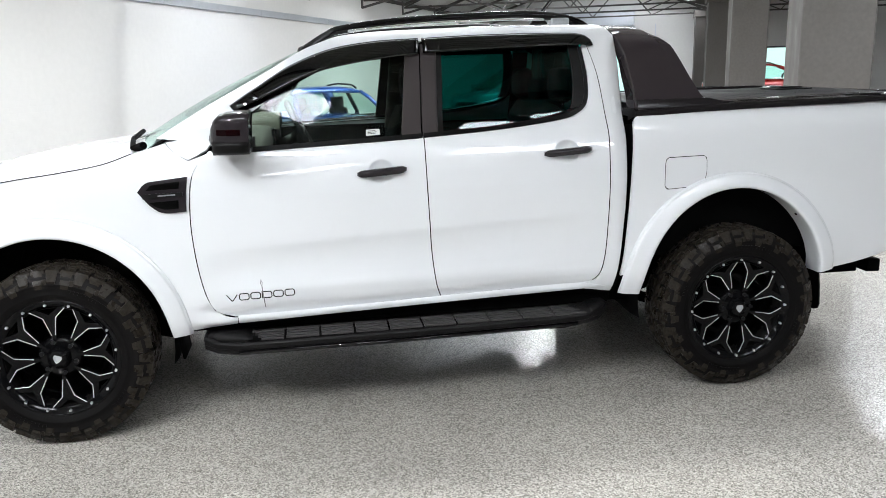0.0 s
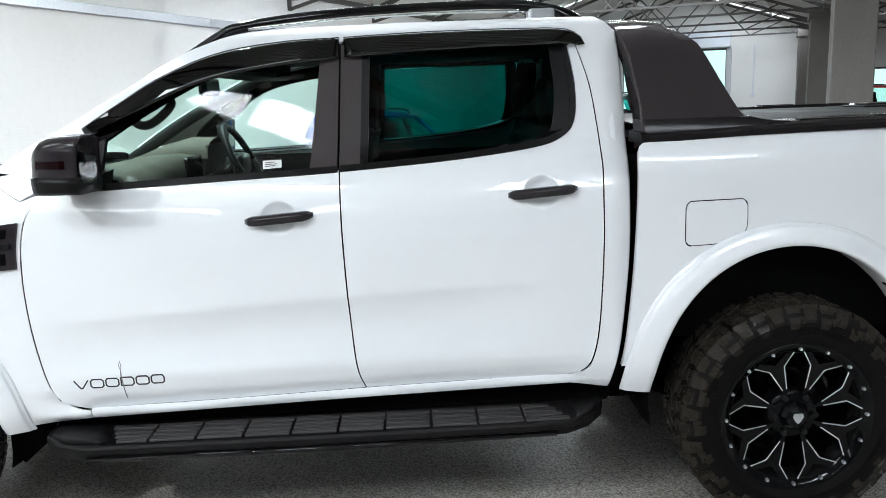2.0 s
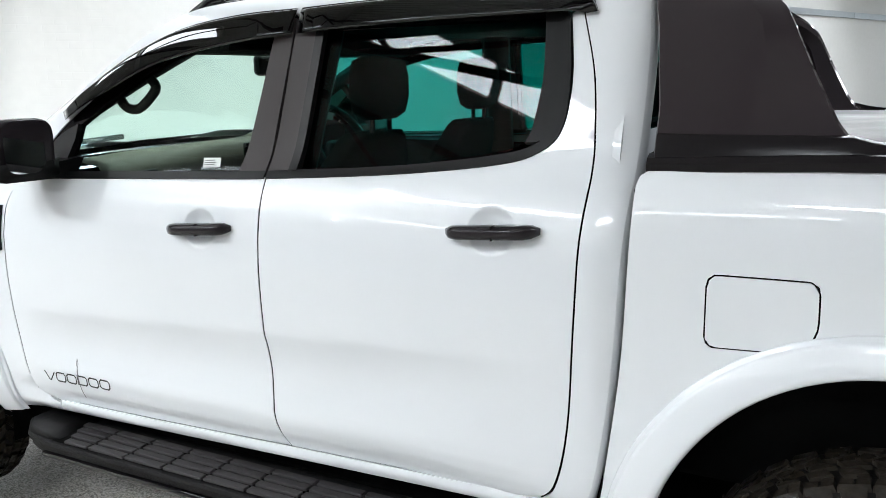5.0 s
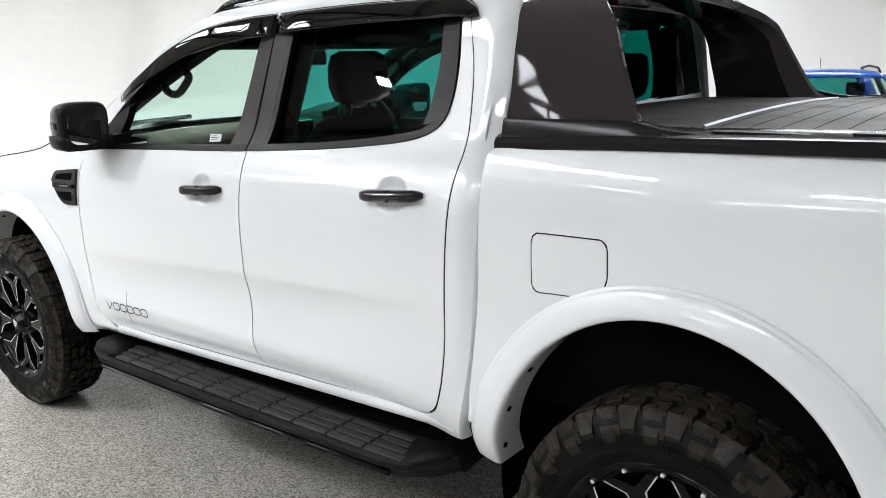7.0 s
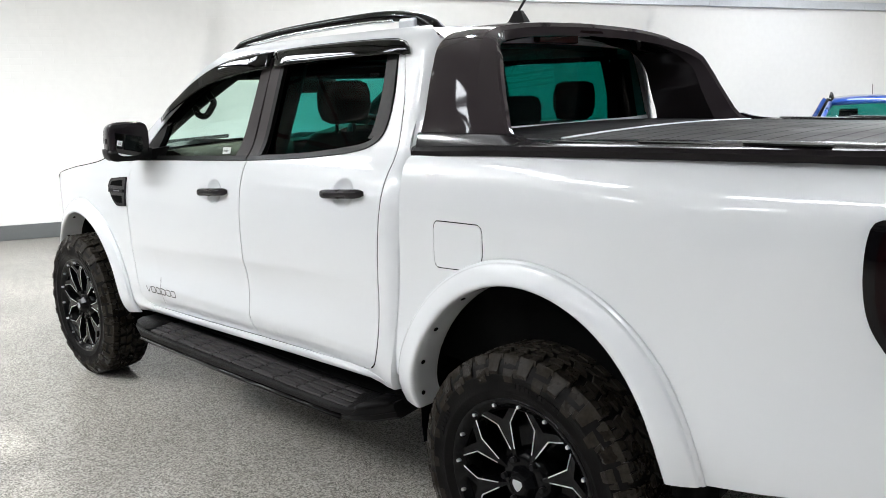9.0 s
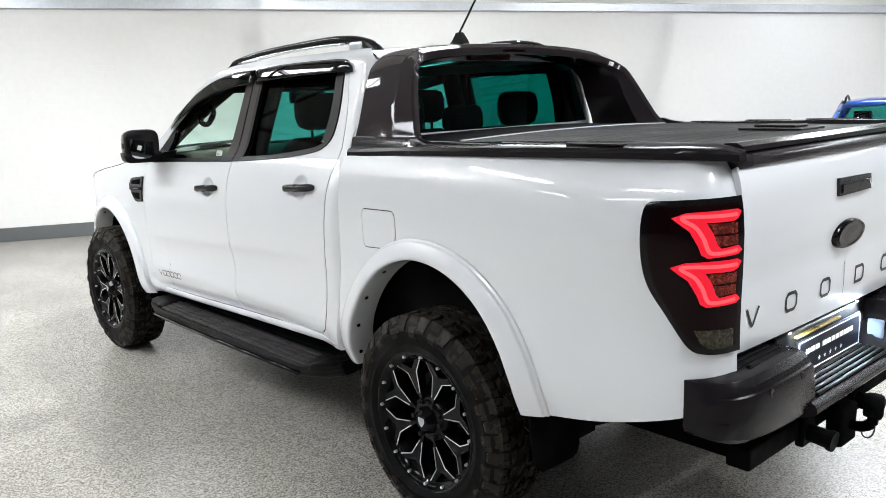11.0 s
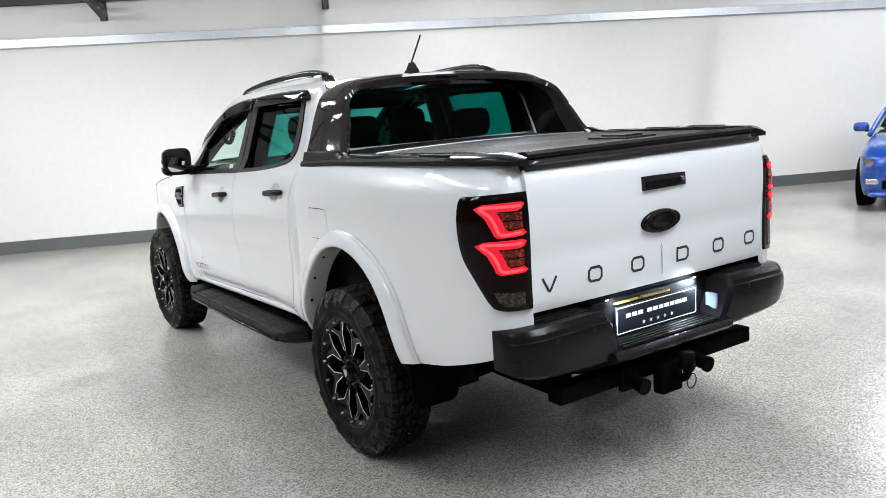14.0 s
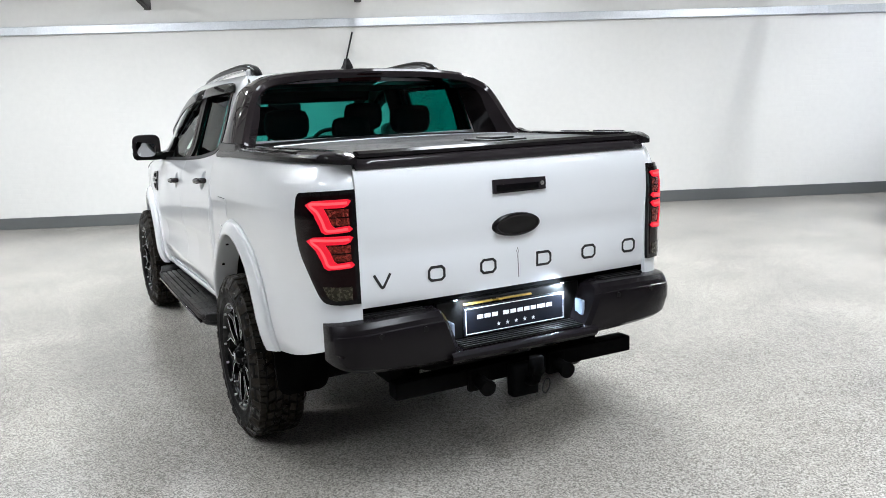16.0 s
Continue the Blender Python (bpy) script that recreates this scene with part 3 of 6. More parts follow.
BED_Z = np.array([0.50, 0.56, 0.62, 0.70, 0.80, 0.90, 1.00, 1.10, 1.20, 1.27, 1.32, 1.36, 1.40, 1.44])
BED_D = np.array([0.060, 0.024, 0.008, 0.000, 0.002, 0.006, 0.006, 0.003, 0.003, 0.010, 0.022, 0.040, 0.066, 0.10])


def smooth_table(zs, ds):
    """The profile, its corners eased, on a fine grid."""
    fine = np.arange(zs[0], zs[-1], 0.004)
    v = np.interp(fine, zs, ds)
    k = np.hanning(11)
    k /= k.sum()
    return fine, np.convolve(np.pad(v, 5, mode="edge"), k, "valid")


CAB, BEDP = smooth_table(CAB_Z, CAB_D), smooth_table(BED_Z, BED_D)


def flank(s, z, table, out=0.0):
    """The point of the body side at run s and height z, out metres proud of it."""
    e = 0.02
    x, y = np.interp(s, RUN, PLAN[:, 0]), np.interp(s, RUN, PLAN[:, 1])
    tx = np.interp(s + e, RUN, PLAN[:, 0]) - np.interp(s - e, RUN, PLAN[:, 0])
    ty = np.interp(s + e, RUN, PLAN[:, 1]) - np.interp(s - e, RUN, PLAN[:, 1])
    if s > S_END - e:
        tx, ty = tx if tx else 0.0, ty if ty else 1.0
    l = math.hypot(tx, ty)
    if table is CAB:  # the scallop along the doors climbs towards the rear
        z2 = z - 0.055 * (s + 1.6) * math.sin(math.pi * min(max((z - 0.60) / 0.45, 0), 1))
        fade = min(max((s + 2.62) / 0.25, 0), 1, max(0.2, (-0.55 - s) / 0.6))
        d = float(np.interp(z2, *CAB))
        if 0.645 < z2 < 1.02:
            d = d * fade + 0.002 * (1 - fade) * max(0, (1.0 - z2) / 0.355)
        elif z2 <= 0.645:
            z2 = z - 0.031 * (s + 1.52) * min(1, max(0, (0.66 - z) / 0.06))
            d = float(np.interp(z2, *CAB))
            fade = min(fade, max(0, min(1, (-0.68 - s) / 0.12)))
            d = d * fade + (1 - fade) * float(np.interp(z2, [0.44, 0.48, 0.52, 0.57, 0.61, 0.645], [0.09, 0.046, 0.020, 0.006, 0.003, 0.002]))
        d -= out
        if s > -0.645:
            d += 0.024 * ((s + 0.645) / 0.075) ** 2
    else:
        d = float(np.interp(z, *table)) - out
    return (x - ty / l * d, y + tx / l * d, z)


def cab_side(out=0.0):
    return lambda s, z: flank(s, z, CAB, out)


CUPS = ((-1.752, 1.166), (-0.872, 1.221))  # finger cups behind the door handles


def door_side(s, z):
    """The cab side with the finger cups pressed in."""
    deep = 0.0
    for cx, cz in CUPS:
        r = math.hypot((s - cx) / 0.062, (z - cz) / 0.056)
        if r < 1:
            deep += 0.017 * (1 - r ** 3) ** 1.5
    return flank(s, z, CAB, -deep)


CUP_RIM = [(cx + 0.062 * k * math.cos(2 * math.pi * i / 30), cz + 0.056 * k * math.sin(2 * math.pi * i / 30)) for cx, cz in CUPS for k in (0.3, 0.52, 0.68, 0.80, 0.89, 0.95, 1.0, 1.08) for i in range(30)]


def bed_side(out=0.0):
    return lambda s, z: flank(s, z, BEDP, out)


def both(name, make, material, parents=(truck, truck), label="", smooth=True, sharp=0):
    a = part(name, make(), material, parents[0], label, smooth, None, sharp)
    b = part(name, mirrored(make()), material, parents[1], label, smooth, None, sharp)
    return a, b


def arc(cx, cz, a, b, w0, w1, k=9):
    return [(cx + a * math.cos(radians(w0 + (w1 - w0) * i / (k - 1))), cz + b * math.sin(radians(w0 + (w1 - w0) * i / (k - 1)))) for i in range(k)]


FA, RA = (-3.235, 0.42), (-0.02, 0.48)  # arch centres
DOOR_FRONT = [(-2.512, 1.285), (-2.584, 1.185), (-2.606, 1.0), (-2.598, 0.81), (-2.572, 0.65), (-2.532, 0.56), (-2.45, 0.522)]
B_GAP = [(-1.549, 1.312), (-1.546, 1.09), (-1.534, 0.80), (-1.518, 0.635), (-1.495, 0.556)]
REAR_GAP = [(-0.728, 1.722), (-0.686, 1.58), (-0.667, 1.44), (-0.661, 1.33), (-0.666, 1.20), (-0.668, 1.04), (-0.679, 0.78), (-0.704, 0.64), (-0.744, 0.590), (-0.80, 0.578)]
ROOF_EDGE = [(-2.62, 1.338), (-2.46, 1.464), (-2.295, 1.582), (-2.13, 1.688), (-2.0, 1.746), (-1.855, 1.782), (-1.5, 1.800), (-0.75, 1.806), (-0.635, 1.798), (-0.580, 1.755)]


def off(pts, dx, dz=0.0):
    return [(x + dx, z + dz) for x, z in pts]


# Doors
front_doors = both("front_door", lambda: skin([DOOR_FRONT, [DOOR_FRONT[-1], (-2.0, 0.535), B_GAP[-1]], B_GAP[::-1],
                   [B_GAP[0], (-1.64, 1.310), (-2.2, 1.287), DOOR_FRONT[0]]], door_side, 0.016, rim=1.0, extra=CUP_RIM), WHITE)
rear_doors = both("rear_door", lambda: skin([off(B_GAP, 0.005), [(B_GAP[-1][0] + 0.005, B_GAP[-1][1]), (-1.1, 0.568), (-0.80, 0.578)], REAR_GAP[::-1],
                  [REAR_GAP[0], (-0.750, 1.705)], [(-0.750, 1.705), (-0.731, 1.57), (-0.738, 1.46), (-0.775, 1.405), (-0.875, 1.368), (-1.18, 1.335), (-1.544, 1.312)]], door_side, 0.016, rim=1.0, extra=CUP_RIM), WHITE)
# Side frame: A-pillar, cantrail and rear cab corner in one pressing
both("cab_frame", lambda: skin([ROOF_EDGE, [(-0.580, 1.755), (-0.568, 1.6), (-0.568, 1.4), (-0.574, 1.2), (-0.582, 0.95), (-0.607, 0.70), (-0.645, 0.522)],
     [(-0.645, 0.522), (-0.80, 0.545)], [(-0.80, 0.545), (-0.80, 0.573)], off(REAR_GAP, 0.005, -0.004)[::-1], [(-0.723, 1.718), (-0.775, 1.742)],
     [(-0.775, 1.742), (-1.2, 1.748), (-1.55, 1.742), (-1.80, 1.722), (-1.98, 1.682), (-2.15, 1.61), (-2.32, 1.50), (-2.44, 1.40), (-2.520, 1.292)],
     [(-2.520, 1.292), (-2.60, 1.25)], [(-2.60, 1.25), (-2.66, 1.287), (-2.698, 1.328)], [(-2.698, 1.328), (-2.62, 1.338)]], cab_side(), 0.028), WHITE)
def cab_return():
    """The cab's rear corner turned in towards the load bed."""
    rows = []
    for s, z in spaced(curve_pts([(-0.580, 1.755), (-0.568, 1.6), (-0.568, 1.4), (-0.574, 1.2), (-0.582, 0.95), (-0.607, 0.70), (-0.645, 0.522)]), 0.03):
        p = flank(s, z, CAB)
        rows.append([(p[0] + dx, p[1] + dy, z) for dx, dy in ((-0.0005, 0.0), (0.005, 0.006), (0.0095, 0.018), (0.0115, 0.026), (0.0115, 0.13 if z < 1.36 else 0.030))])
    return flip_if(loft(rows), (0.5, -1, 0))


both("cab_corner", cab_return, WHITE)


def sill_side(s, z):
    """The rounded rail below the doors, which climbs to the rear."""
    zz = z - 0.031 * (s + 1.52)
    d = float(np.interp(zz, [0.495, 0.512, 0.522, 0.534, 0.550, 0.565], [0.060, 0.032, 0.022, 0.016, 0.0165, 0.022]))
    fade = max(0, min(1, (s + 2.70) / 0.07, (-0.66 - s) / 0.12))
    p, q = flank(s, 0.645, CAB, -d), flank(s, z, CAB)
    return (p[0] * fade + q[0] * (1 - fade), p[1] * fade + q[1] * (1 - fade), z)


both("sill", lambda: skin([[(-2.440, 0.4885), (-1.52, 0.524), (-0.66, 0.548)], [(-0.66, 0.548), (-0.80, 0.580)], [(-0.80, 0.580), (-1.1, 0.571), (-1.49, 0.5595)],
     [(-1.49, 0.5595), (-1.495, 0.559)], [(-1.495, 0.559), (-2.0, 0.5400), (-2.440, 0.5275)], [(-2.440, 0.5275), (-2.440, 0.4885)]], sill_side, 0.02), WHITE)


def wing_side(s, z):
    """The front wing, its foot carried below the door to meet the sill."""
    k = min(1, max(0, (s + 2.66) / 0.10)) * min(1, max(0, (0.60 - z) / 0.05))
    p, q = flank(s, z, CAB), sill_side(s, z)
    return (p[0] + (q[0] - p[0]) * k, p[1] + (q[1] - p[1]) * k, z)


# Front wing
both("front_wing", lambda: skin([[(-2.517, 1.275), (-2.589, 1.182), (-2.611, 1.0), (-2.603, 0.81), (-2.577, 0.65), (-2.541, 0.564), (-2.498, 0.531), (-2.4435, 0.5165)], [(-2.4435, 0.5165), (-2.4435, 0.4880)], [(-2.4435, 0.4880), (-2.63, 0.468), (-2.675, 0.468)],
     arc(*FA, 0.56, 0.565, 5, 168), [(-3.78, 0.54), (-3.92, 0.62)], [(-3.92, 0.62), (-3.95, 0.85), (-3.93, 1.02)],
     [(-3.93, 1.02), (-3.75, 1.115), (-3.39, 1.183), (-3.16, 1.213), (-2.97, 1.243), (-2.84, 1.285), (-2.70, 1.325)], [(-2.70, 1.325), (-2.66, 1.285), (-2.60, 1.247)], [(-2.60, 1.247), (-2.517, 1.275)]],
     wing_side, 0.03, holes=()), WHITE)
# Load bed side
FLAP_BOX = [(-0.388, 1.170), (-0.183, 1.174), (-0.180, 1.070), (-0.215, 1.029), (-0.387, 1.020)]


def rounded(corners, r, grow=0.0):
    """A polygon with rounded corners, grown by a margin."""
    cx, cz = sum(p[0] for p in corners) / len(corners), sum(p[1] for p in corners) / len(corners)
    pts = []
    n = len(corners)
    for i in range(n):
        a, c, b = (Vector(corners[(i + k) % n]) for k in (-1, 0, 1))
        da, db = (a - c).normalized(), (b - c).normalized()
        for f in np.linspace(0, 1, 6):
            p = (c + da * r).lerp(c, f).lerp(c.lerp(c + db * r, f), f)
            q = p - Vector((cx, cz))
            pts.append(tuple(p + Vector((math.copysign(min(grow, abs(q.x) * 0.1), q.x), math.copysign(min(grow, abs(q.y) * 0.1), q.y)))))
    return pts + [pts[0]]


FLAP = [rounded(FLAP_BOX, 0.026)]


def swell(pts, k):
    cx, cz = sum(p[0] for p in pts) / len(pts), sum(p[1] for p in pts) / len(pts)
    return [(x + k * (1 if x > cx else -1) * min(1, abs(x - cx) / 0.08), z + k * (1 if z > cz else -1) * min(1, abs(z - cz) / 0.06)) for x, z in pts]


S9 = S_END
both("load_bed_side", lambda: skin([[(-0.525, 1.370), (-0.540, 1.360), (-0.546, 1.335), (-0.550, 1.2), (-0.560, 0.95), (-0.585, 0.70), (-0.60, 0.60)], arc(*RA, 0.58, 0.60, 168, 12)[0:0] + [(-0.60, 0.60), (-0.585, 0.60)],
     arc(*RA, 0.565, 0.60, 168, 8), [(0.54, 0.565), (0.75, 0.60), (1.02, 0.675), (S9, 0.74)], [(S9, 0.74), (S9, 1.0), (S9, 1.396)],
     [(S9, 1.396), (0.95, 1.404), (0.76, 1.404), (0.26, 1.394), (-0.2, 1.382), (-0.525, 1.370)]], bed_side(), 0.03, holes=([rounded(FLAP_BOX, 0.027, 0.0036)],)), WHITE)
both("fuel_flap", lambda: skin(FLAP, bed_side(0.001), 0.03), WHITE)


# Thin strokes laid on a surface
def stroke(pts, fun, w, closed=False):
    """A flat ribbon of width w along points (s, t) of the surface fun."""
    p = [np.array(q, float) for q in pts]
    n = len(p)
    rows = []
    for i in range(n + (1 if closed else 0)):
        a, c, b = p[(i - 1) % n] if closed or i else p[0], p[i % n], p[(i + 1) % n] if closed or i < n - 1 else p[-1]
        d1, d2 = c - a, b - c
        d1 = d1 / (np.linalg.norm(d1) or 1)
        d2 = d2 / (np.linalg.norm(d2) or 1)
        t = d1 + d2
        t = t / (np.linalg.norm(t) or 1)
        nn = np.array([-t[1], t[0]])
        k = 1 / max(0.5, abs(float(np.dot(nn, np.array([-d2[1], d2[0]]) if np.linalg.norm(d2) else nn))))
        rows.append([Vector(fun(*(c + nn * w / 2 * k))), Vector(fun(*(c - nn * w / 2 * k)))])
    return loft(rows)


# Near-black strips that draw the shade in the panel gaps
def gap_shade(pts, fun, w=0.0075):
    return flip_if(stroke(spaced(curve_pts(pts), 0.01), fun, w), (0, -1, 0))


both("door_gap_shade", lambda: gap_shade(off(B_GAP, 0.0025), cab_side(-0.0022)), SHADOWY, front_doors, "", False)
both("door_gap_shade", lambda: gap_shade(off(DOOR_FRONT, -0.0025)[1:-1], cab_side(-0.0022)), SHADOWY, front_doors, "", False)
both("door_gap_shade", lambda: gap_shade(off(REAR_GAP, 0.0025, -0.002)[:-1], cab_side(-0.0022)), SHADOWY, rear_doors, "", False)
both("flap_gap_shade", lambda: flip_if(stroke(rounded(FLAP_BOX, 0.0265, 0.0018)[:-1], bed_side(-0.0018), 0.0055, True), (0, -1, 0)), SHADOWY, label="", smooth=False)


# Wide arches
def wide_arch(cx, cz, ai, bi, ao, bo, w0, w1, table):
    rows = []
    for w in np.linspace(w0, w1, 44):
        c, s = math.cos(radians(w)), math.sin(radians(w))
        row = []
        for f, out in ((1.0, 0.0005), (0.99, 0.006), (0.965, 0.0085), (0.90, 0.010), (0.875, 0.0125), (0.855, 0.019), (0.80, 0.022), (0.62, 0.029), (0.42, 0.035), (0.22, 0.040), (0.09, 0.041), (0.03, 0.037), (0.0, 0.028)):
            x, z = cx + c * (ai + (ao - ai) * f), cz + s * (bi + (bo - bi) * f)
            row.append(Vector(flank(x, max(z, 0.45), table, out)) + Vector((0, 0, z - max(z, 0.45))))
        for depth in (0.02, 0.10):
            p = row[12].copy()
            row.append(Vector((p.x, p.y + depth + 0.01, p.z)))
        rows.append(row)
    return outward(loft(rows))


both("front_wheel_arch", lambda: wide_arch(*FA, 0.500, 0.518, 0.590, 0.604, 3, 172, CAB), WHITE)
both("rear_wheel_arch", lambda: wide_arch(*RA, 0.474, 0.532, 0.578, 0.610, 8, 178, BEDP), WHITE)


def arch_screws(cx, cz, a, b, angles, table):
    bm = bmesh.new()
    for w in angles:
        p = flank(cx + a * math.cos(radians(w)), max(cz + b * math.sin(radians(w)), 0.45), table, 0.0)
        q = Vector((p[0], p[1] + 0.004, cz + b * math.sin(radians(w))))
        inward = Vector((-math.cos(radians(w)), 0, -math.sin(radians(w))))
        add_rod(bm, q - inward * 0.004, q + inward * 0.004, 0.008, 8)
    return bm


for ob in (*both("arch_screws", lambda: arch_screws(*RA, 0.474, 0.532, (172, 158, 142, 122, 98, 72, 46), BEDP), SHADOWY, label="small dark screw heads", smooth=False),
           *both("arch_screws", lambda: arch_screws(*FA, 0.500, 0.518, (165, 140, 115, 90, 65, 40, 18), CAB), SHADOWY, label="small dark screw heads", smooth=False)):
    tagged(ob, kind="stuff")


# Wheel housings
def housing(cx, cz, a, b):
    rows = []
    for w in np.linspace(-12, 192, 30):
        c, s = math.cos(radians(w)), math.sin(radians(w))
        edge = max(-0.90, float(np.interp(cx + c * a, PLAN[:, 0], PLAN[:, 1])) + 0.03)
        rows.append([(cx + c * a, edge, cz + s * b), (cx + c * a * 1.02, max(edge, -0.80) + 0.005, cz + s * b * 1.02), (cx + c * a, -0.52, cz + s * b), (cx, -0.50, cz)])
    return loft(rows)


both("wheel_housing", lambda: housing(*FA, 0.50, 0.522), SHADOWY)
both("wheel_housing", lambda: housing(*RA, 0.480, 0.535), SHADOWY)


# Floor pan, load bed walls and near-black sheets that put shade behind panel gaps
def gap_shade_shell(s0, s1, z0, z1, table, d):
    return loft([[flank(s, z, table, -d) for z in np.linspace(z0, z1, 14)] for s in np.linspace(s0, s1, 24)])


both("gap_shade_shell", lambda: gap_shade_shell(-2.70, -0.60, 0.50, 1.27, CAB, 0.030), SHADOWY)
both("gap_shade_shell", lambda: gap_shade_shell(-0.556, -0.50, 0.60, 1.33, BEDP, 0.035), SHADOWY)
both("gap_shade_shell", lambda: gap_shade_shell(-0.75, -0.65, 0.50, 1.70, CAB, 0.024), SHADOWY)
both("gap_shade_shell", lambda: gap_shade_shell(-0.615, -0.50, 0.44, 1.33, BEDP, 0.085), SHADOWY)
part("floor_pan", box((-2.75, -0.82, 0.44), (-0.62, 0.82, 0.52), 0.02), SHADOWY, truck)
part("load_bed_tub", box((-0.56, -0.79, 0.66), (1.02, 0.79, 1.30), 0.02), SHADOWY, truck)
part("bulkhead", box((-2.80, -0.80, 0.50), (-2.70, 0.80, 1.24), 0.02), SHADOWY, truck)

# Bonnet, nose, windscreen and roof
rows = []
for x in np.linspace(-3.98, -2.78, 14):
    top = np.interp(x, [-4.0, -3.75, -3.39, -3.16, -2.97, -2.78], [1.03, 1.115, 1.183, 1.213, 1.240, 1.272])
    side = np.interp(x, [-4.02, -3.9, -3.66, -3.3, -2.9, -2.7], [0.45, 0.70, 0.81, 0.852, 0.862, 0.858])
    rows.append([(x - 0.05 * (1 - (k / 8) ** 2) * (1 if x < -3.8 else 0), side * k / 8, top + 0.055 * (1 - (abs(k) / 8) ** 3) + (0.012 if 3 <= abs(k) <= 6 else 0)) for k in range(-8, 9)])
BONNET_EDGE = [(-3.93, 1.022), (-3.75, 1.117), (-3.39, 1.185), (-3.16, 1.215), (-2.97, 1.245), (-2.84, 1.287)]
# Thin black tube drawn as the shade in the bonnet gap.
both("bonnet_gap_shade", lambda: tube([flank(s, z, CAB, 0.001) for s, z in curve_pts(BONNET_EDGE, 5)], 0.0022, 5), SHADOWY)
part("bonnet", flip_if(loft(rows), (0, 0, 1)), WHITE, truck, "", True)
rows = []
for z in (0.52, 0.60, 0.75, 0.90, 1.03):
    bulge = np.interp(z, [0.52, 0.6, 0.75, 0.9, 1.03], [0.02, 0.06, 0.07, 0.04, 0.0])
    rows.append([(-3.985 - bulge + 0.40 * (abs(k) / 8) ** 3.5, 0.84 * k / 8, z) for k in range(-8, 9)])
part("front_bumper", flip_if(loft(rows), (-1, 0, 0)), WHITE, truck, "", True)
part("grille", box((-4.075, -0.55, 0.80), (-4.02, 0.55, 1.02), 0.03), BLACK_GLOSS, truck)
for y in (-0.60, 0.60):
    part("headlight", box((-4.03, y - 0.10, 0.88), (-3.95, y + 0.10, 1.00), 0.03), LED_WHITE, truck, "lit headlight")


def screen_pt(v, w):
    """The windscreen: v from base to top, w across."""
    zb, zt = 1.285, 1.735
    z = zb + (zt - zb) * v
    half = 0.80 - 0.17 * v
    x = -2.80 + 0.85 * v + 0.05 * math.sin(math.pi * v) * -1 - 0.13 * (1 - (w * w)) * (1 - 0.3 * v)
    return (x, half * w, z + 0.02 * (1 - w * w))


part("windscreen", loft([[screen_pt(v, w) for w in np.linspace(-1, 1, 17)] for v in np.linspace(0, 1, 10)]), GLASS, truck, "", True)
both("windscreen_pillar", lambda: tube([Vector(screen_pt(v, -0.97)) + Vector((0.004, 0.012, -0.010)) for v in np.linspace(0.0, 1, 10)], 0.010, 8), BLACK_GLOSS)
def pillar_skin():
    """The painted outer face between the door frame and the edge of the windscreen."""
    edge = spaced(curve_pts(ROOF_EDGE[:6]), 0.01)
    rows = []
    for z in np.linspace(1.33, 1.733, 22):
        x = float(np.interp(z, [p[1] for p in edge], [p[0] for p in edge]))
        p, q = Vector(flank(x, z, CAB, 0.0)), Vector(screen_pt((z - 1.285) / 0.45, -0.945)) + Vector((-0.008, -0.006, 0.006))
        rows.append([p.lerp(q, f) + Vector((-0.006, -0.004, 0.004)) * math.sin(math.pi * f) for f in (0.0, 0.25, 0.5, 0.75, 1.0)] + [q + Vector((0.012, 0.010, -0.012))])
    return flip_if(loft(rows), (-1, -1, 1))


both("pillar_skin", pillar_skin, WHITE)
part("cowl", loft([[(x + dx - 0.13 * (1 - (k / 8) ** 2), 0.755 * k / 8, z + 0.02 * (1 - (k / 8) ** 2)) for k in range(-8, 9)] for x, dx, z in ((-2.86, 0, 1.262), (-2.83, 0, 1.282), (-2.78, 0, 1.285), (-2.74, 0, 1.27))]), PLASTIC, truck, "", True)
bm = tube([(-2.86, -0.72, 1.30), (-2.90, -0.5, 1.325), (-2.93, -0.10, 1.335)], 0.012, 6)
merge(bm, tube([(-2.84, -0.66, 1.29), (-2.845, -0.72, 1.30), (-2.80, -0.78, 1.315)], 0.018, 8))
part("wiper", bm, SHADOWY, truck)
rows = []
for x in np.linspace(-2.02, -0.575, 22):
    zc = np.interp(x, [-2.02, -1.85, -1.5, -1.1, -0.8, -0.66, -0.575], [1.745, 1.785, 1.818, 1.832, 1.83, 1.815, 1.775])
    ze = np.interp(x, [-2.02, -1.855, -1.5, -0.75, -0.635, -0.575], [1.742, 1.776, 1.796, 1.802, 1.794, 1.75])
    rows.append([(x, 0.635 * k / 9, ze + (zc - ze) * (1 - abs(k / 9) ** 2.5)) for k in range(-9, 10)])
part("roof", flip_if(loft(rows), (0, 0, 1)), WHITE, truck, "", True)
part("windscreen_header", box((-2.10, -0.60, 1.648), (-1.90, 0.60, 1.735), 0.02), LINER, truck)
part("headlining", loft([[(x, y, 1.735 - 0.03 * abs(y)) for y in (-0.62, 0, 0.62)] for x in (-1.95, -1.3, -0.62)]), LINER, truck)

# Cab back wall with its dark window
BACK = [[(-0.80, 1.30), (-0.80, 1.40), (-0.755, 1.50), (-0.65, 1.74), (-0.60, 1.775)], [(-0.60, 1.775), (0.60, 1.775)], [(0.60, 1.775), (0.65, 1.74), (0.755, 1.50), (0.80, 1.40), (0.80, 1.30)], [(0.80, 1.30), (-0.80, 1.30)]]
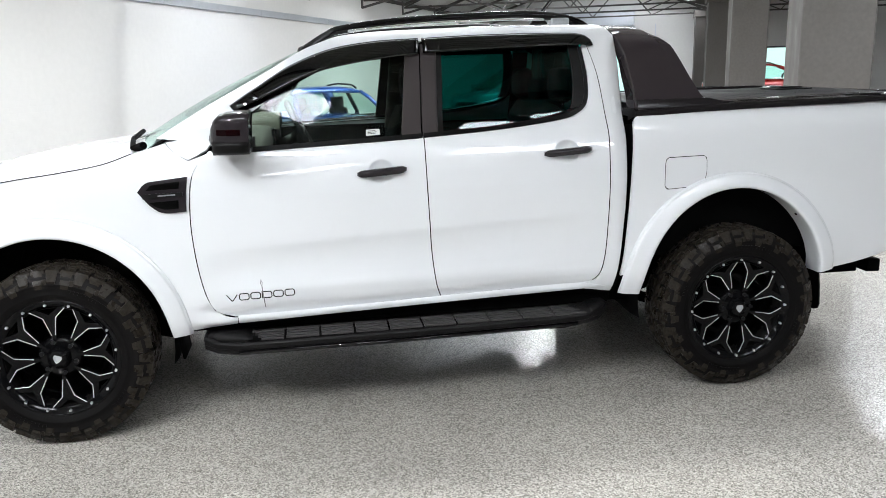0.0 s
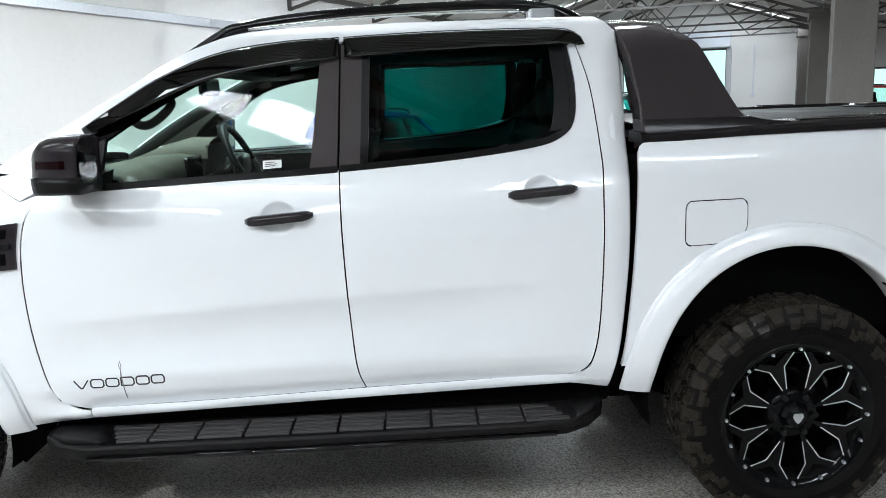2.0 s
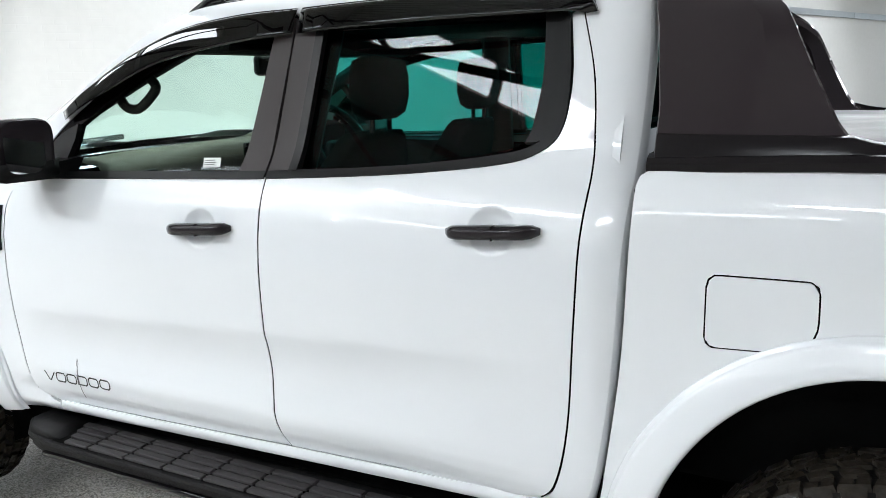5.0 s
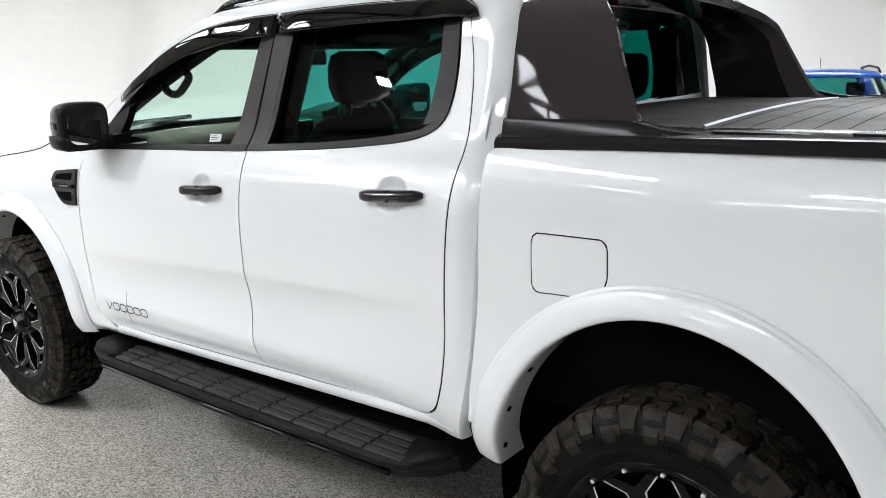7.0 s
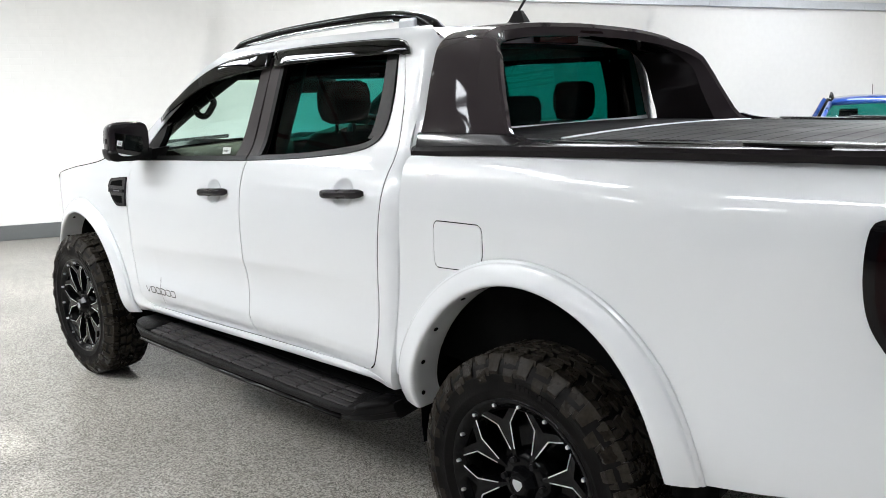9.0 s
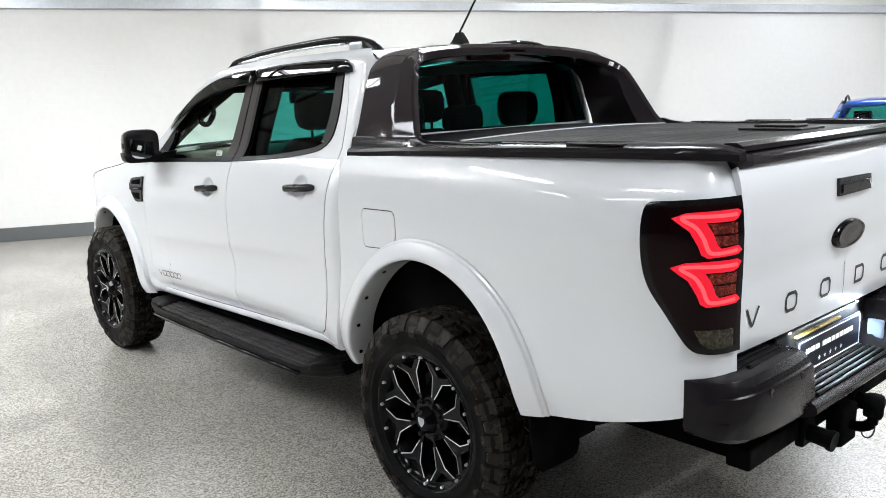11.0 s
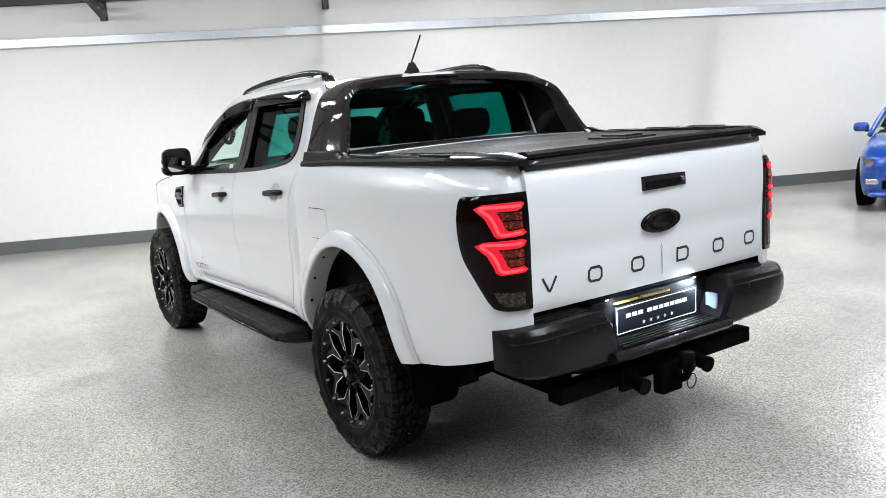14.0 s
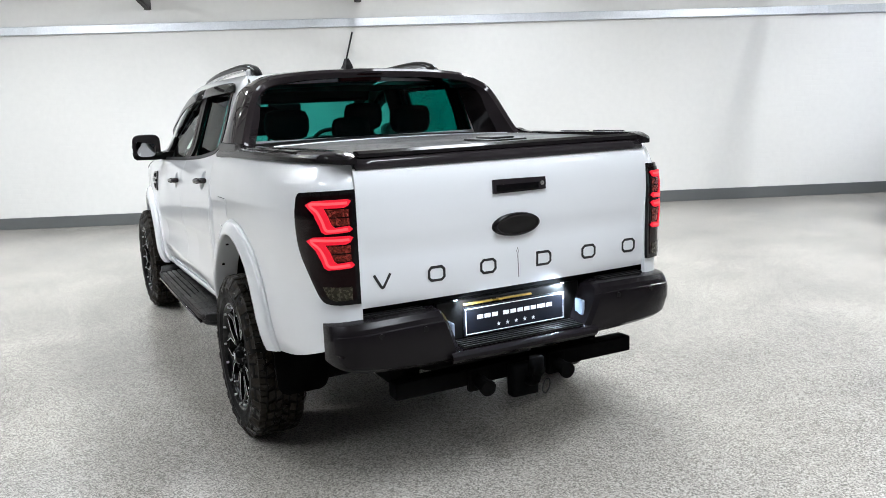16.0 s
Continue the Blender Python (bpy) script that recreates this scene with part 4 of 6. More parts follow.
BGLASS = [(-0.735, 1.438), (-0.760, 1.450), (-0.757, 1.485), (-0.666, 1.70), (-0.615, 1.737), (-0.5, 1.742), (0, 1.75), (0.5, 1.742), (0.615, 1.737), (0.666, 1.70), (0.757, 1.485), (0.760, 1.450), (0.735, 1.438), (0, 1.436), (-0.735, 1.438)]


def back_wall(out=0.0):
    return lambda y, z: (-0.595 + 0.012 - 0.03 * y * y - 0.05 * max(0, z - 1.40) + out, y, z)


part("cab_back", skin(BACK, back_wall(), 0.05, holes=([swell(BGLASS, 0.002)],)), WHITE, truck, "", True)
part("rear_window", skin([BGLASS], back_wall(-0.004), 0.06, thick=0.004), PRIVACY, truck, "dark tinted rear cab window", True)
part("brake_light", box((-0.59, -0.13, 1.752), (-0.555, 0.13, 1.775), 0.006), RED_LENS, truck, "dark red high-level brake light")

# Side windows, pillar covers and mouldings
def glass_side(s, z):
    """Side glass: an even, barely curved sheet just inside the frame."""
    x, y, _ = flank(s, 1.0, CAB, 0.0)
    return (x, -0.915 + 0.146 + 0.312 * (z - 1.45) + 0.05 * (z - 1.45) ** 2, z)


FRONT_GLASS = [[(-2.345, 1.290), (-2.0, 1.305), (-1.645, 1.322)], [(-1.645, 1.322), (-1.606, 1.69)], [(-1.606, 1.69), (-1.80, 1.685), (-2.0, 1.63), (-2.2, 1.525), (-2.335, 1.44)], [(-2.335, 1.44), (-2.345, 1.290)]]
REAR_GLASS = [[(-1.458, 1.335), (-1.18, 1.348), (-0.90, 1.392), (-0.815, 1.42)], [(-0.815, 1.42), (-0.80, 1.56), (-0.80, 1.70)], [(-0.80, 1.70), (-1.44, 1.69)], [(-1.44, 1.69), (-1.458, 1.335)]]
both("front_window", lambda: skin(FRONT_GLASS, glass_side, 0.06, thick=0.004), GLASS, front_doors, "lightly green-tinted clear window")
both("rear_side_window", lambda: skin(REAR_GLASS, glass_side, 0.06, thick=0.004), PRIVACY, rear_doors, "dark teal privacy window")
both("pillar_cover", lambda: skin([[(-1.647, 1.318), (-1.556, 1.318)], [(-1.556, 1.318), (-1.538, 1.73)], [(-1.538, 1.73), (-1.600, 1.73)], [(-1.600, 1.73), (-1.647, 1.318)]], cab_side(0.002), 0.05), SATIN, front_doors)
both("pillar_cover", lambda: skin([[(-1.548, 1.318), (-1.456, 1.325)], [(-1.456, 1.325), (-1.440, 1.73)], [(-1.440, 1.73), (-1.532, 1.73)], [(-1.532, 1.73), (-1.548, 1.318)]], cab_side(0.002), 0.05), SATIN, rear_doors)
both("window_edge_trim", lambda: skin([[(-1.478, 1.330), (-1.452, 1.332)], [(-1.452, 1.332), (-1.434, 1.70)], [(-1.434, 1.70), (-1.460, 1.70)], [(-1.460, 1.70), (-1.478, 1.330)]], cab_side(0.008), 0.05), TRIM, rear_doors)
both("window_edge_trim", lambda: skin([[(-0.83, 1.415), (-0.775, 1.425), (-0.752, 1.47)], [(-0.752, 1.47), (-0.745, 1.57), (-0.762, 1.72)], [(-0.762, 1.72), (-0.815, 1.72)], [(-0.815, 1.72), (-0.803, 1.57), (-0.815, 1.45), (-0.83, 1.415)]], cab_side(0.0), 0.05), TRIM, rear_doors)
both("window_sill_trim", lambda: skin([[(-2.49, 1.268), (-2.2, 1.282), (-1.64, 1.304), (-1.552, 1.309)], [(-1.552, 1.309), (-1.552, 1.328)], [(-1.552, 1.328), (-1.64, 1.324), (-2.2, 1.302), (-2.47, 1.291)], [(-2.47, 1.291), (-2.49, 1.268)]], cab_side(0.006), 0.03), TRIM, front_doors)
both("window_sill_trim", lambda: skin([[(-1.545, 1.309), (-1.18, 1.333), (-0.90, 1.364), (-0.79, 1.396), (-0.742, 1.45), (-0.735, 1.56), (-0.752, 1.70)], [(-0.752, 1.70), (-0.768, 1.70)], [(-0.768, 1.70), (-0.752, 1.56), (-0.760, 1.46), (-0.80, 1.414), (-0.90, 1.386), (-1.18, 1.352), (-1.545, 1.328)], [(-1.545, 1.328), (-1.545, 1.309)]], cab_side(0.006), 0.03), TRIM, rear_doors)
both("window_frame", lambda: skin([[(-2.335, 1.435), (-2.2, 1.52), (-2.0, 1.625), (-1.80, 1.68), (-1.60, 1.70)], [(-1.60, 1.70), (-1.54, 1.745)], [(-1.54, 1.745), (-1.80, 1.725), (-1.98, 1.685), (-2.15, 1.613), (-2.32, 1.503), (-2.44, 1.403), (-2.495, 1.288)], [(-2.495, 1.288), (-2.345, 1.288)], [(-2.345, 1.288), (-2.335, 1.435)]], cab_side(-0.004), 0.03), BLACK_GLOSS, front_doors)
both("window_frame", lambda: skin([[(-1.53, 1.70), (-0.76, 1.70)], [(-0.76, 1.70), (-0.775, 1.745)], [(-0.775, 1.745), (-1.2, 1.750), (-1.53, 1.745)], [(-1.53, 1.745), (-1.53, 1.70)]], cab_side(-0.004), 0.04), BLACK_GLOSS, rear_doors)


# Wind deflectors: a curved smoked strip that stands off the glass along its lower edge
def deflector(top, bottom):
    a, b = spaced(curve_pts(top), 0.03), curve_pts(bottom)
    rows = []
    n = len(a)
    b = spaced(b, 0.001)
    for i, (x, z) in enumerate(a):
        q = b[int(round(i / (n - 1) * (len(b) - 1)))]
        row = []
        for f, out in ((0, 0.010), (0.12, 0.0295), (0.20, 0.0310), (0.45, 0.0342), (0.85, 0.0378), (1.0, 0.0385), (1.0, 0.0345), (0.85, 0.0338), (0.45, 0.030), (0.12, 0.020)):
            ends = min(1.0, 6 * min(i, n - 1 - i) / (n - 1) + 0.35)
            row.append(flank(x + (q[0] - x) * f, z + (q[1] - z) * f, CAB, out * ends))
        rows.append(row)
    return outward(loft(rows, closed=True, caps=True))


both("wind_deflector", lambda: deflector([(-2.415, 1.478), (-2.285, 1.560), (-2.142, 1.645), (-1.956, 1.716), (-1.748, 1.748), (-1.538, 1.758)], [(-2.392, 1.450), (-2.205, 1.535), (-2.0, 1.618), (-1.75, 1.664), (-1.538, 1.686)]), SMOKED, front_doors, "glossy smoked wind deflector")
both("wind_deflector", lambda: deflector([(-1.524, 1.758), (-1.239, 1.768), (-0.935, 1.770), (-0.76, 1.764), (-0.700, 1.735), (-0.688, 1.708)], [(-1.520, 1.688), (-1.157, 1.703), (-0.90, 1.708), (-0.76, 1.710), (-0.73, 1.708), (-0.712, 1.704)]), SMOKED, rear_doors, "glossy smoked wind deflector")


# Door handles with their finger cups
def handle(x0, x1, z):
    rows = []
    for f in np.linspace(0, 1, 15):
        x = x0 + (x1 - x0) * f
        lift = 0.036 * min(1.0, 5 * f, 5 * (1 - f)) ** 0.5 + 0.006
        h = 0.0165 * min(1.0, 0.45 + 6 * f, 0.45 + 6 * (1 - f))
        zc = z + 0.016 * f
        y = flank(x, zc, CAB)[1]
        rows.append([(x, y - lift * c - 0.002, zc + h * s) for c, s in ((0.15, -1), (0.6, -1), (0.92, -0.7), (1.0, -0.2), (1.0, 0.3), (0.92, 0.75), (0.6, 1), (0.15, 1))])
    return outward(loft(rows, closed=True, caps=True))


for doors, x0, x1, z in ((front_doors, -1.862, -1.636, 1.158), (rear_doors, -0.985, -0.752, 1.213)):
    both("door_handle", lambda: handle(x0, x1, z), GREY_GLOSS, doors, "dark grey gloss pull handle")
    both("handle_joint", lambda: outward(box((x0 + 0.128, flank(x0 + 0.13, z, CAB)[1] - 0.0395, z - 0.007), (x0 + 0.131, flank(x0 + 0.13, z, CAB)[1] - 0.02, z + 0.026))), SHADOWY, doors, "", False)


# Door mirrors
def deeper(x):
    return -2.478 + 1.24 * (x + 2.478)


def mirror_shell():
    rows = []
    for x, yc, sy, sz in ((-2.478, -0.975, 0.40, 0.36), (-2.470, -0.980, 0.62, 0.62), (-2.452, -0.985, 0.80, 0.84), (-2.425, -0.990, 0.91, 0.95), (-2.385, -0.995, 0.97, 1.0), (-2.352, -0.996, 0.99, 1.0), (-2.344, -0.996, 0.95, 0.95), (-2.348, -0.996, 0.88, 0.87)):
        rows.append([(deeper(x) + 0.010 * math.sin(w), yc + 0.098 * sy * math.copysign(abs(c) ** 0.5, c), 1.376 + 0.090 * sz * math.copysign(abs(s) ** 0.5, s)) for w, c, s in ((w, math.cos(w), math.sin(w)) for w in np.linspace(0, 2 * math.pi, 33)[:-1])])
    return outward(loft(rows, closed=True, caps=True))


def mirror_skirt():
    """The plain black lower shell of the mirror, below the painted cap."""
    rows = []
    for x, k in ((-2.472, 0.62), (-2.452, 0.84), (-2.42, 0.96), (-2.385, 1.0), (-2.348, 1.02)):
        rows.append([(deeper(x), -0.992 + 0.100 * k * f, z) for f, z in ((-1.0, 1.338), (-1.0, 1.318), (-0.93, 1.296), (-0.75, 1.284), (0.75, 1.281), (1.0, 1.292), (1.02, 1.338))])
    return outward(loft(rows, closed=True, caps=True))


def mirror_arm():
    bm = loft([[(-2.45, -0.93, 1.285), (-2.325, -0.93, 1.285), (-2.325, -0.93, 1.325), (-2.45, -0.93, 1.325)], [(-2.46, -0.85, 1.270), (-2.31, -0.84, 1.275), (-2.31, -0.80, 1.34), (-2.46, -0.80, 1.34)]], closed=True, caps=True)
    return outward(bm)


mirrors = both("door_mirror", mirror_shell, GREY_GLOSS, front_doors, "dark gloss door mirror housing")
both("mirror_skirt", mirror_skirt, TRIM, front_doors, "black lower mirror shell")
both("mirror_arm", mirror_arm, TRIM, front_doors, "", False)
both("mirror_base", lambda: skin([[(-2.50, 1.285), (-2.34, 1.29)], [(-2.34, 1.29), (-2.335, 1.44)], [(-2.335, 1.44), (-2.42, 1.395), (-2.50, 1.285)]], cab_side(0.008), 0.05), TRIM, front_doors)
both("mirror_glass", lambda: outward(loft([[(-2.3135, -1.000 + 0.066 * math.copysign(abs(math.cos(w)) ** 0.55, math.cos(w)) * k, 1.376 + 0.070 * math.copysign(abs(math.sin(w)) ** 0.55, math.sin(w)) * k) for w in np.linspace(0, 2 * math.pi, 29)[:-1]] for k in (1.0, 0.5, 0.02)], closed=True)), MIRROR, front_doors, "", False)
both("indicator", lambda: outward(loft([[(x, y, 1.378 + dz) for x, y in ((-2.446, -1.066), (-2.406, -1.083), (-2.363, -1.094), (-2.347, -1.0935))] for dz in (-0.012, 0.012)])), SMOKE_LENS, front_doors, "", False)

# Wing vents
VENT = [[(-2.822, 1.122), (-2.786, 1.160), (-2.72, 1.170), (-2.606, 1.182)], [(-2.606, 1.182), (-2.617, 1.10), (-2.620, 1.030)], [(-2.620, 1.030), (-2.712, 1.026), (-2.766, 1.055), (-2.822, 1.122)]]
vents = both("wing_vent", lambda: skin(VENT, cab_side(0.010), 0.03), GREY_GLOSS, label="dark gloss wing vent with mesh")
both("vent_mesh", lambda: skin([[(-2.765, 1.150), (-2.70, 1.158), (-2.64, 1.163)], [(-2.64, 1.163), (-2.645, 1.132)], [(-2.645, 1.132), (-2.785, 1.128)], [(-2.785, 1.128), (-2.765, 1.150)]], cab_side(0.012), 0.03), SHADOWY, vents)
both("vent_mesh", lambda: skin([[(-2.775, 1.075), (-2.65, 1.082)], [(-2.65, 1.082), (-2.65, 1.045)], [(-2.65, 1.045), (-2.71, 1.043), (-2.745, 1.055)], [(-2.745, 1.055), (-2.775, 1.075)]], cab_side(0.012), 0.03), SHADOWY, vents)
both("vent_bar", lambda: skin([[(-2.80, 1.092), (-2.63, 1.100)], [(-2.63, 1.100), (-2.63, 1.116)], [(-2.63, 1.116), (-2.80, 1.112)], [(-2.80, 1.112), (-2.80, 1.092)]], cab_side(0.016), 0.03), TRIM, vents)
both("vent_lettering", lambda: skin([[(-2.735, 1.101), (-2.66, 1.104)], [(-2.66, 1.104), (-2.66, 1.110)], [(-2.66, 1.110), (-2.735, 1.107)], [(-2.735, 1.107), (-2.735, 1.101)]], cab_side(0.0175), 0.03, thick=0.001), NEEDLE, vents)


# Wording
VEE, RING, DEE = 1, 2, 3  # a notch, a square ring, a half ring


def glyph(ch, x, z, w, h):
    """Stroke paths of the wordmark's square letters."""
    r = min(w, h) * 0.22
    if ch == VEE:
        return [(x, z + h), (x + w * 0.42, z + 0.06 * h), (x + w * 0.5, z), (x + w * 0.58, z + 0.06 * h), (x + w, z + h)], False
    ring = [(x + r, z), (x + w - r, z), (x + w, z + r), (x + w, z + h - r), (x + w - r, z + h), (x + r, z + h), (x, z + h - r), (x, z + r)]
    if ch == DEE:
        ring = [(x, z), (x + w - r, z), (x + w, z + r), (x + w, z + h - r), (x + w - r, z + h), (x, z + h)]
    return ring, True


def wordmark_side():
    bm = bmesh.new()
    x = -2.482
    for k, ch in enumerate((VEE, RING, RING, DEE, RING, RING)):
        w = 0.048 if ch == VEE else 0.043
        path, closed = glyph(ch, x, 0.604 + 0.002 * k, w, 0.030)
        merge(bm, stroke(path, cab_side(0.0012), 0.005, closed))
        x += w + 0.0085
    return flip_if(bm, (0, -1, 0))


both("wordmark", wordmark_side, INK, front_doors, "black wordmark of square letters", False)
both("needle_mark", lambda: flip_if(merge(stroke(spaced([(-2.3215, 0.664), (-2.3120, 0.560)], 0.005), cab_side(0.0014), 0.0042), stroke([(-2.3245, 0.694), (-2.3275, 0.680), (-2.3215, 0.664), (-2.3195, 0.680)], cab_side(0.0014), 0.003, True)), (0, -1, 0)), NEEDLE, front_doors, "", False)
part("window_sticker", flip_if(skin([[(-1.808, 1.322), (-1.745, 1.326)], [(-1.745, 1.326), (-1.745, 1.352)], [(-1.745, 1.352), (-1.808, 1.350)], [(-1.808, 1.350), (-1.808, 1.322)]], lambda s, z: Vector(glass_side(s, z)) - Vector((0, 0.003, 0)), 0.03, thick=0.001), (0, -1, 0)), PAPER, front_doors[0], "small white paper sticker with fine print")
for k in range(3):
    part("fine_print", flip_if(stroke([(-1.80, 1.331 + 0.006 * k), (-1.765 + 0.006 * (k % 2), 1.333 + 0.006 * k)], lambda s, z: Vector(glass_side(s, z)) - Vector((0, 0.005, 0)), 0.0022), (0, -1, 0)), INK, front_doors[0])


# Roof rails and aerial
def rail():
    top = curve_pts([(-2.075, -0.600, 1.735), (-1.97, -0.590, 1.798), (-1.885, -0.585, 1.828), (-1.58, -0.575, 1.862), (-1.13, -0.565, 1.880), (-0.93, -0.562, 1.879), (-0.80, -0.560, 1.864), (-0.71, -0.560, 1.838), (-0.655, -0.562, 1.802)], 6)
    rows = []
    for i, (x, y, z) in enumerate(top):
        f = i / (len(top) - 1)
        h = 0.020 + 0.028 * max(0, 1 - 5 * f) + 0.036 * min(1, max(0, 1.7 - 8 * (1 - f)))
        rows.append([(x, y + 0.024 * c, z - h + h * s) for c, s in ((-1, -1), (-1, 0.3), (-0.7, 0.85), (0, 1), (0.7, 0.85), (1, 0.3), (1, -1))])
    return outward(loft(rows, closed=True, caps=True))


rails = both("roof_rail", rail, BLACK_GLOSS, label="black roof rail")
both("rail_insert", lambda: tube(curve_pts([(-1.86, -0.607, 1.800), (-1.5, -0.597, 1.828), (-1.1, -0.588, 1.840), (-0.90, -0.585, 1.838)], 6), 0.0075, 6), CHROME, rails, "bright rail insert")
both("rail_foot", lambda: box((-0.87, -0.592, 1.795), (-0.77, -0.535, 1.846), 0.014), STEEL, rails, "", False)
bm = loft([[(-0.835, -0.022, 1.828), (-0.715, -0.026, 1.826), (-0.715, 0.026, 1.826), (-0.835, 0.022, 1.828)], [(-0.805, -0.015, 1.855), (-0.725, -0.018, 1.855), (-0.725, 0.018, 1.855), (-0.805, 0.015, 1.855)], [(-0.785, -0.007, 1.893), (-0.748, -0.008, 1.893), (-0.748, 0.008, 1.893), (-0.785, 0.007, 1.893)]], closed=True, caps=True)
part("aerial_base", outward(bm), RUBBER, truck)
part("aerial_mast", tube([(-0.765, 0, 1.893), (-0.71, 0, 1.96), (-0.648, 0, 2.036)], 0.0055, 6), TRIM, truck)

# Cabin
rows = []
for x, z in ((-2.76, 1.255), (-2.62, 1.305), (-2.48, 1.325), (-2.36, 1.330), (-2.29, 1.318), (-2.265, 1.27), (-2.29, 1.05), (-2.45, 0.85)):
    rows.append([(x - 0.03 * (y / 0.7) ** 2, y, z - 0.020 * (abs(y) / 0.72) ** 3) for y in np.linspace(-0.74, 0.74, 13)])
part("dashboard", outward(loft(rows)), DASH, truck, "beige-grey moulded dashboard top", True)
part("instrument_hood", outward(loft([[(x, 0.37 + w0 * math.cos(w), 1.30 + h * math.sin(w) ** 0.7) for w in np.linspace(0, math.pi, 13)] for x, h, w0 in ((-2.60, 0.012, 0.17), (-2.48, 0.062, 0.20), (-2.36, 0.092, 0.215), (-2.24, 0.088, 0.21))])), DASH, truck, "beige instrument hood", True)
part("instrument_face", outward(loft([[(-2.245 - 0.02 * (z < 1.3), 0.37 + 0.20 * f, z) for f in (-1, 0, 1)] for z in (1.22, 1.30, 1.36)])), SEAT, truck)
part("display", box((-2.275, -0.10, 1.16), (-2.255, 0.12, 1.325), 0.008), BLACK_GLOSS, truck)
for y in (-0.62, 0.62):
    part("air_vent", box((-2.275, y - 0.07, 1.19), (-2.258, y + 0.07, 1.275), 0.012), TRIM, truck)
for y in (-0.45, 0.0, 0.40):
    part("demister_slot", box((-2.665, y - 0.17, 1.296), (-2.645, y + 0.17, 1.303), 0.002), SEAT, truck)
ring = [(-2.115 - 0.085 * math.sin(w), 0.37 + 0.185 * math.cos(w), 1.265 + 0.172 * math.sin(w)) for w in np.linspace(0, 2 * math.pi, 29)]
bm = tube(ring, 0.017, 8)
merge(bm, box((-2.155, 0.27, 1.205), (-2.105, 0.47, 1.305), 0.02))
merge(bm, tube([(-2.13, 0.37, 1.26), (-2.30, 0.37, 1.17)], 0.03, 8))
part("steering_wheel", bm, TRIM, truck, "", True)
both("pillar_trim", lambda: tube([Vector(screen_pt(v, -0.90)) + Vector((0.055, 0, -0.012)) for v in np.linspace(0.0, 1.0, 10)], 0.044, 8, 0.7), LINER)


def seat_back(x, y, w, lean, z0=0.80, z1=1.36):
    rows = []
    for f, k in ((0.0, 0.85), (0.15, 1.0), (0.55, 1.0), (0.85, 0.85), (0.97, 0.62), (1.0, 0.5)):
        z = z0 + (z1 - z0) * f
        xc = x + lean * f
        rows.append([(xc + 0.055 * (0.75 + 0.25 * k) * math.copysign(abs(c) ** 0.6, c), y + w * k * math.copysign(abs(s) ** 0.6, s), z) for c, s in ((math.cos(a), math.sin(a)) for a in np.linspace(0, 2 * math.pi, 17)[:-1])])
    return outward(loft(rows, closed=True, caps=True))


def headrest(x, y, z, w=0.125, h=0.085):
    rows = []
    for f, k in ((-1, 0.55), (-0.8, 0.86), (-0.3, 1.0), (0.4, 1.0), (0.85, 0.88), (1, 0.6)):
        rows.append([(x + 0.05 * k * math.copysign(abs(c) ** 0.7, c), y + w * k * math.copysign(abs(s) ** 0.6, s), z + h * f) for c, s in ((math.cos(a), math.sin(a)) for a in np.linspace(0, 2 * math.pi, 17)[:-1])])
    bm = outward(loft(rows, closed=True, caps=True))
    for dy in (-0.05, 0.05):
        add_rod(bm, (x, y + dy, z - h - 0.10), (x, y + dy, z - h + 0.02), 0.008, 6)
    return bm


for y in (-0.37, 0.37):
    seat = part("front_seat", seat_back(-1.72, y, 0.27, 0.22, 0.75, 1.40), SEAT, truck, "black cloth front seat", True)
    part("cushion", box((-2.15, y - 0.25, 0.72), (-1.66, y + 0.25, 0.88), 0.05), SEAT, seat)
    part("headrest", headrest(-1.475, y, 1.535, 0.14, 0.095), SEAT, seat, "", True)
bench = part("rear_seat", seat_back(-0.86, 0.0, 0.70, 0.10, 0.75, 1.43), SEAT, truck, "black cloth rear bench", True)
part("cushion", box((-1.28, -0.66, 0.74), (-0.84, 0.66, 0.88), 0.05), SEAT, bench)
for y in (-0.40, 0.40):
    part("headrest", headrest(-0.76, y, 1.515, 0.135, 0.088), SEAT, bench, "", True)
part("headrest", headrest(-0.76, 0.0, 1.47, 0.12, 0.075), SEAT, bench, "", True)
bm = box((-2.185, -0.12, 1.578), (-2.15, 0.135, 1.655), 0.016)
add_box(bm, (-2.195, -0.045, 1.625), (-2.16, 0.055, 1.668), 0.010)
part("interior_mirror", bm, TRIM, truck)
for y in (-0.655, 0.655):
    loop = [(-2.205 + 0.80 * p + 0.60 * q, y * (1.0 - 0.03 * (q > 0.02)), 1.535 + 0.60 * p - 0.80 * q) for p, q in ((-0.080, -0.050), (-0.078, 0.004), (-0.056, 0.028), (0.0, 0.034), (0.052, 0.026), (0.070, 0.0), (0.066, -0.050))]
    part("grab_handle", tube(curve_pts(loop, 4), 0.016, 8), TRIM, truck, "", True)
for y in (-0.36, 0.36):
    part("sun_visor", box((-2.00, y - 0.20, 1.655), (-1.83, y + 0.20, 1.675), 0.006), SEAT, truck, "", False, pose(0, 0, 0))
both("inner_pillar", lambda: tube([(-1.54, -0.755, 1.25), (-1.50, -0.600, 1.73)], 0.055, 10), TRIM)
both("door_card", lambda: loft([[(x, -0.80 + 0.02, z) for z in (0.6, 1.0, 1.27)] for x in (-2.5, -1.5, -0.65)]), SEAT, label="", smooth=False)

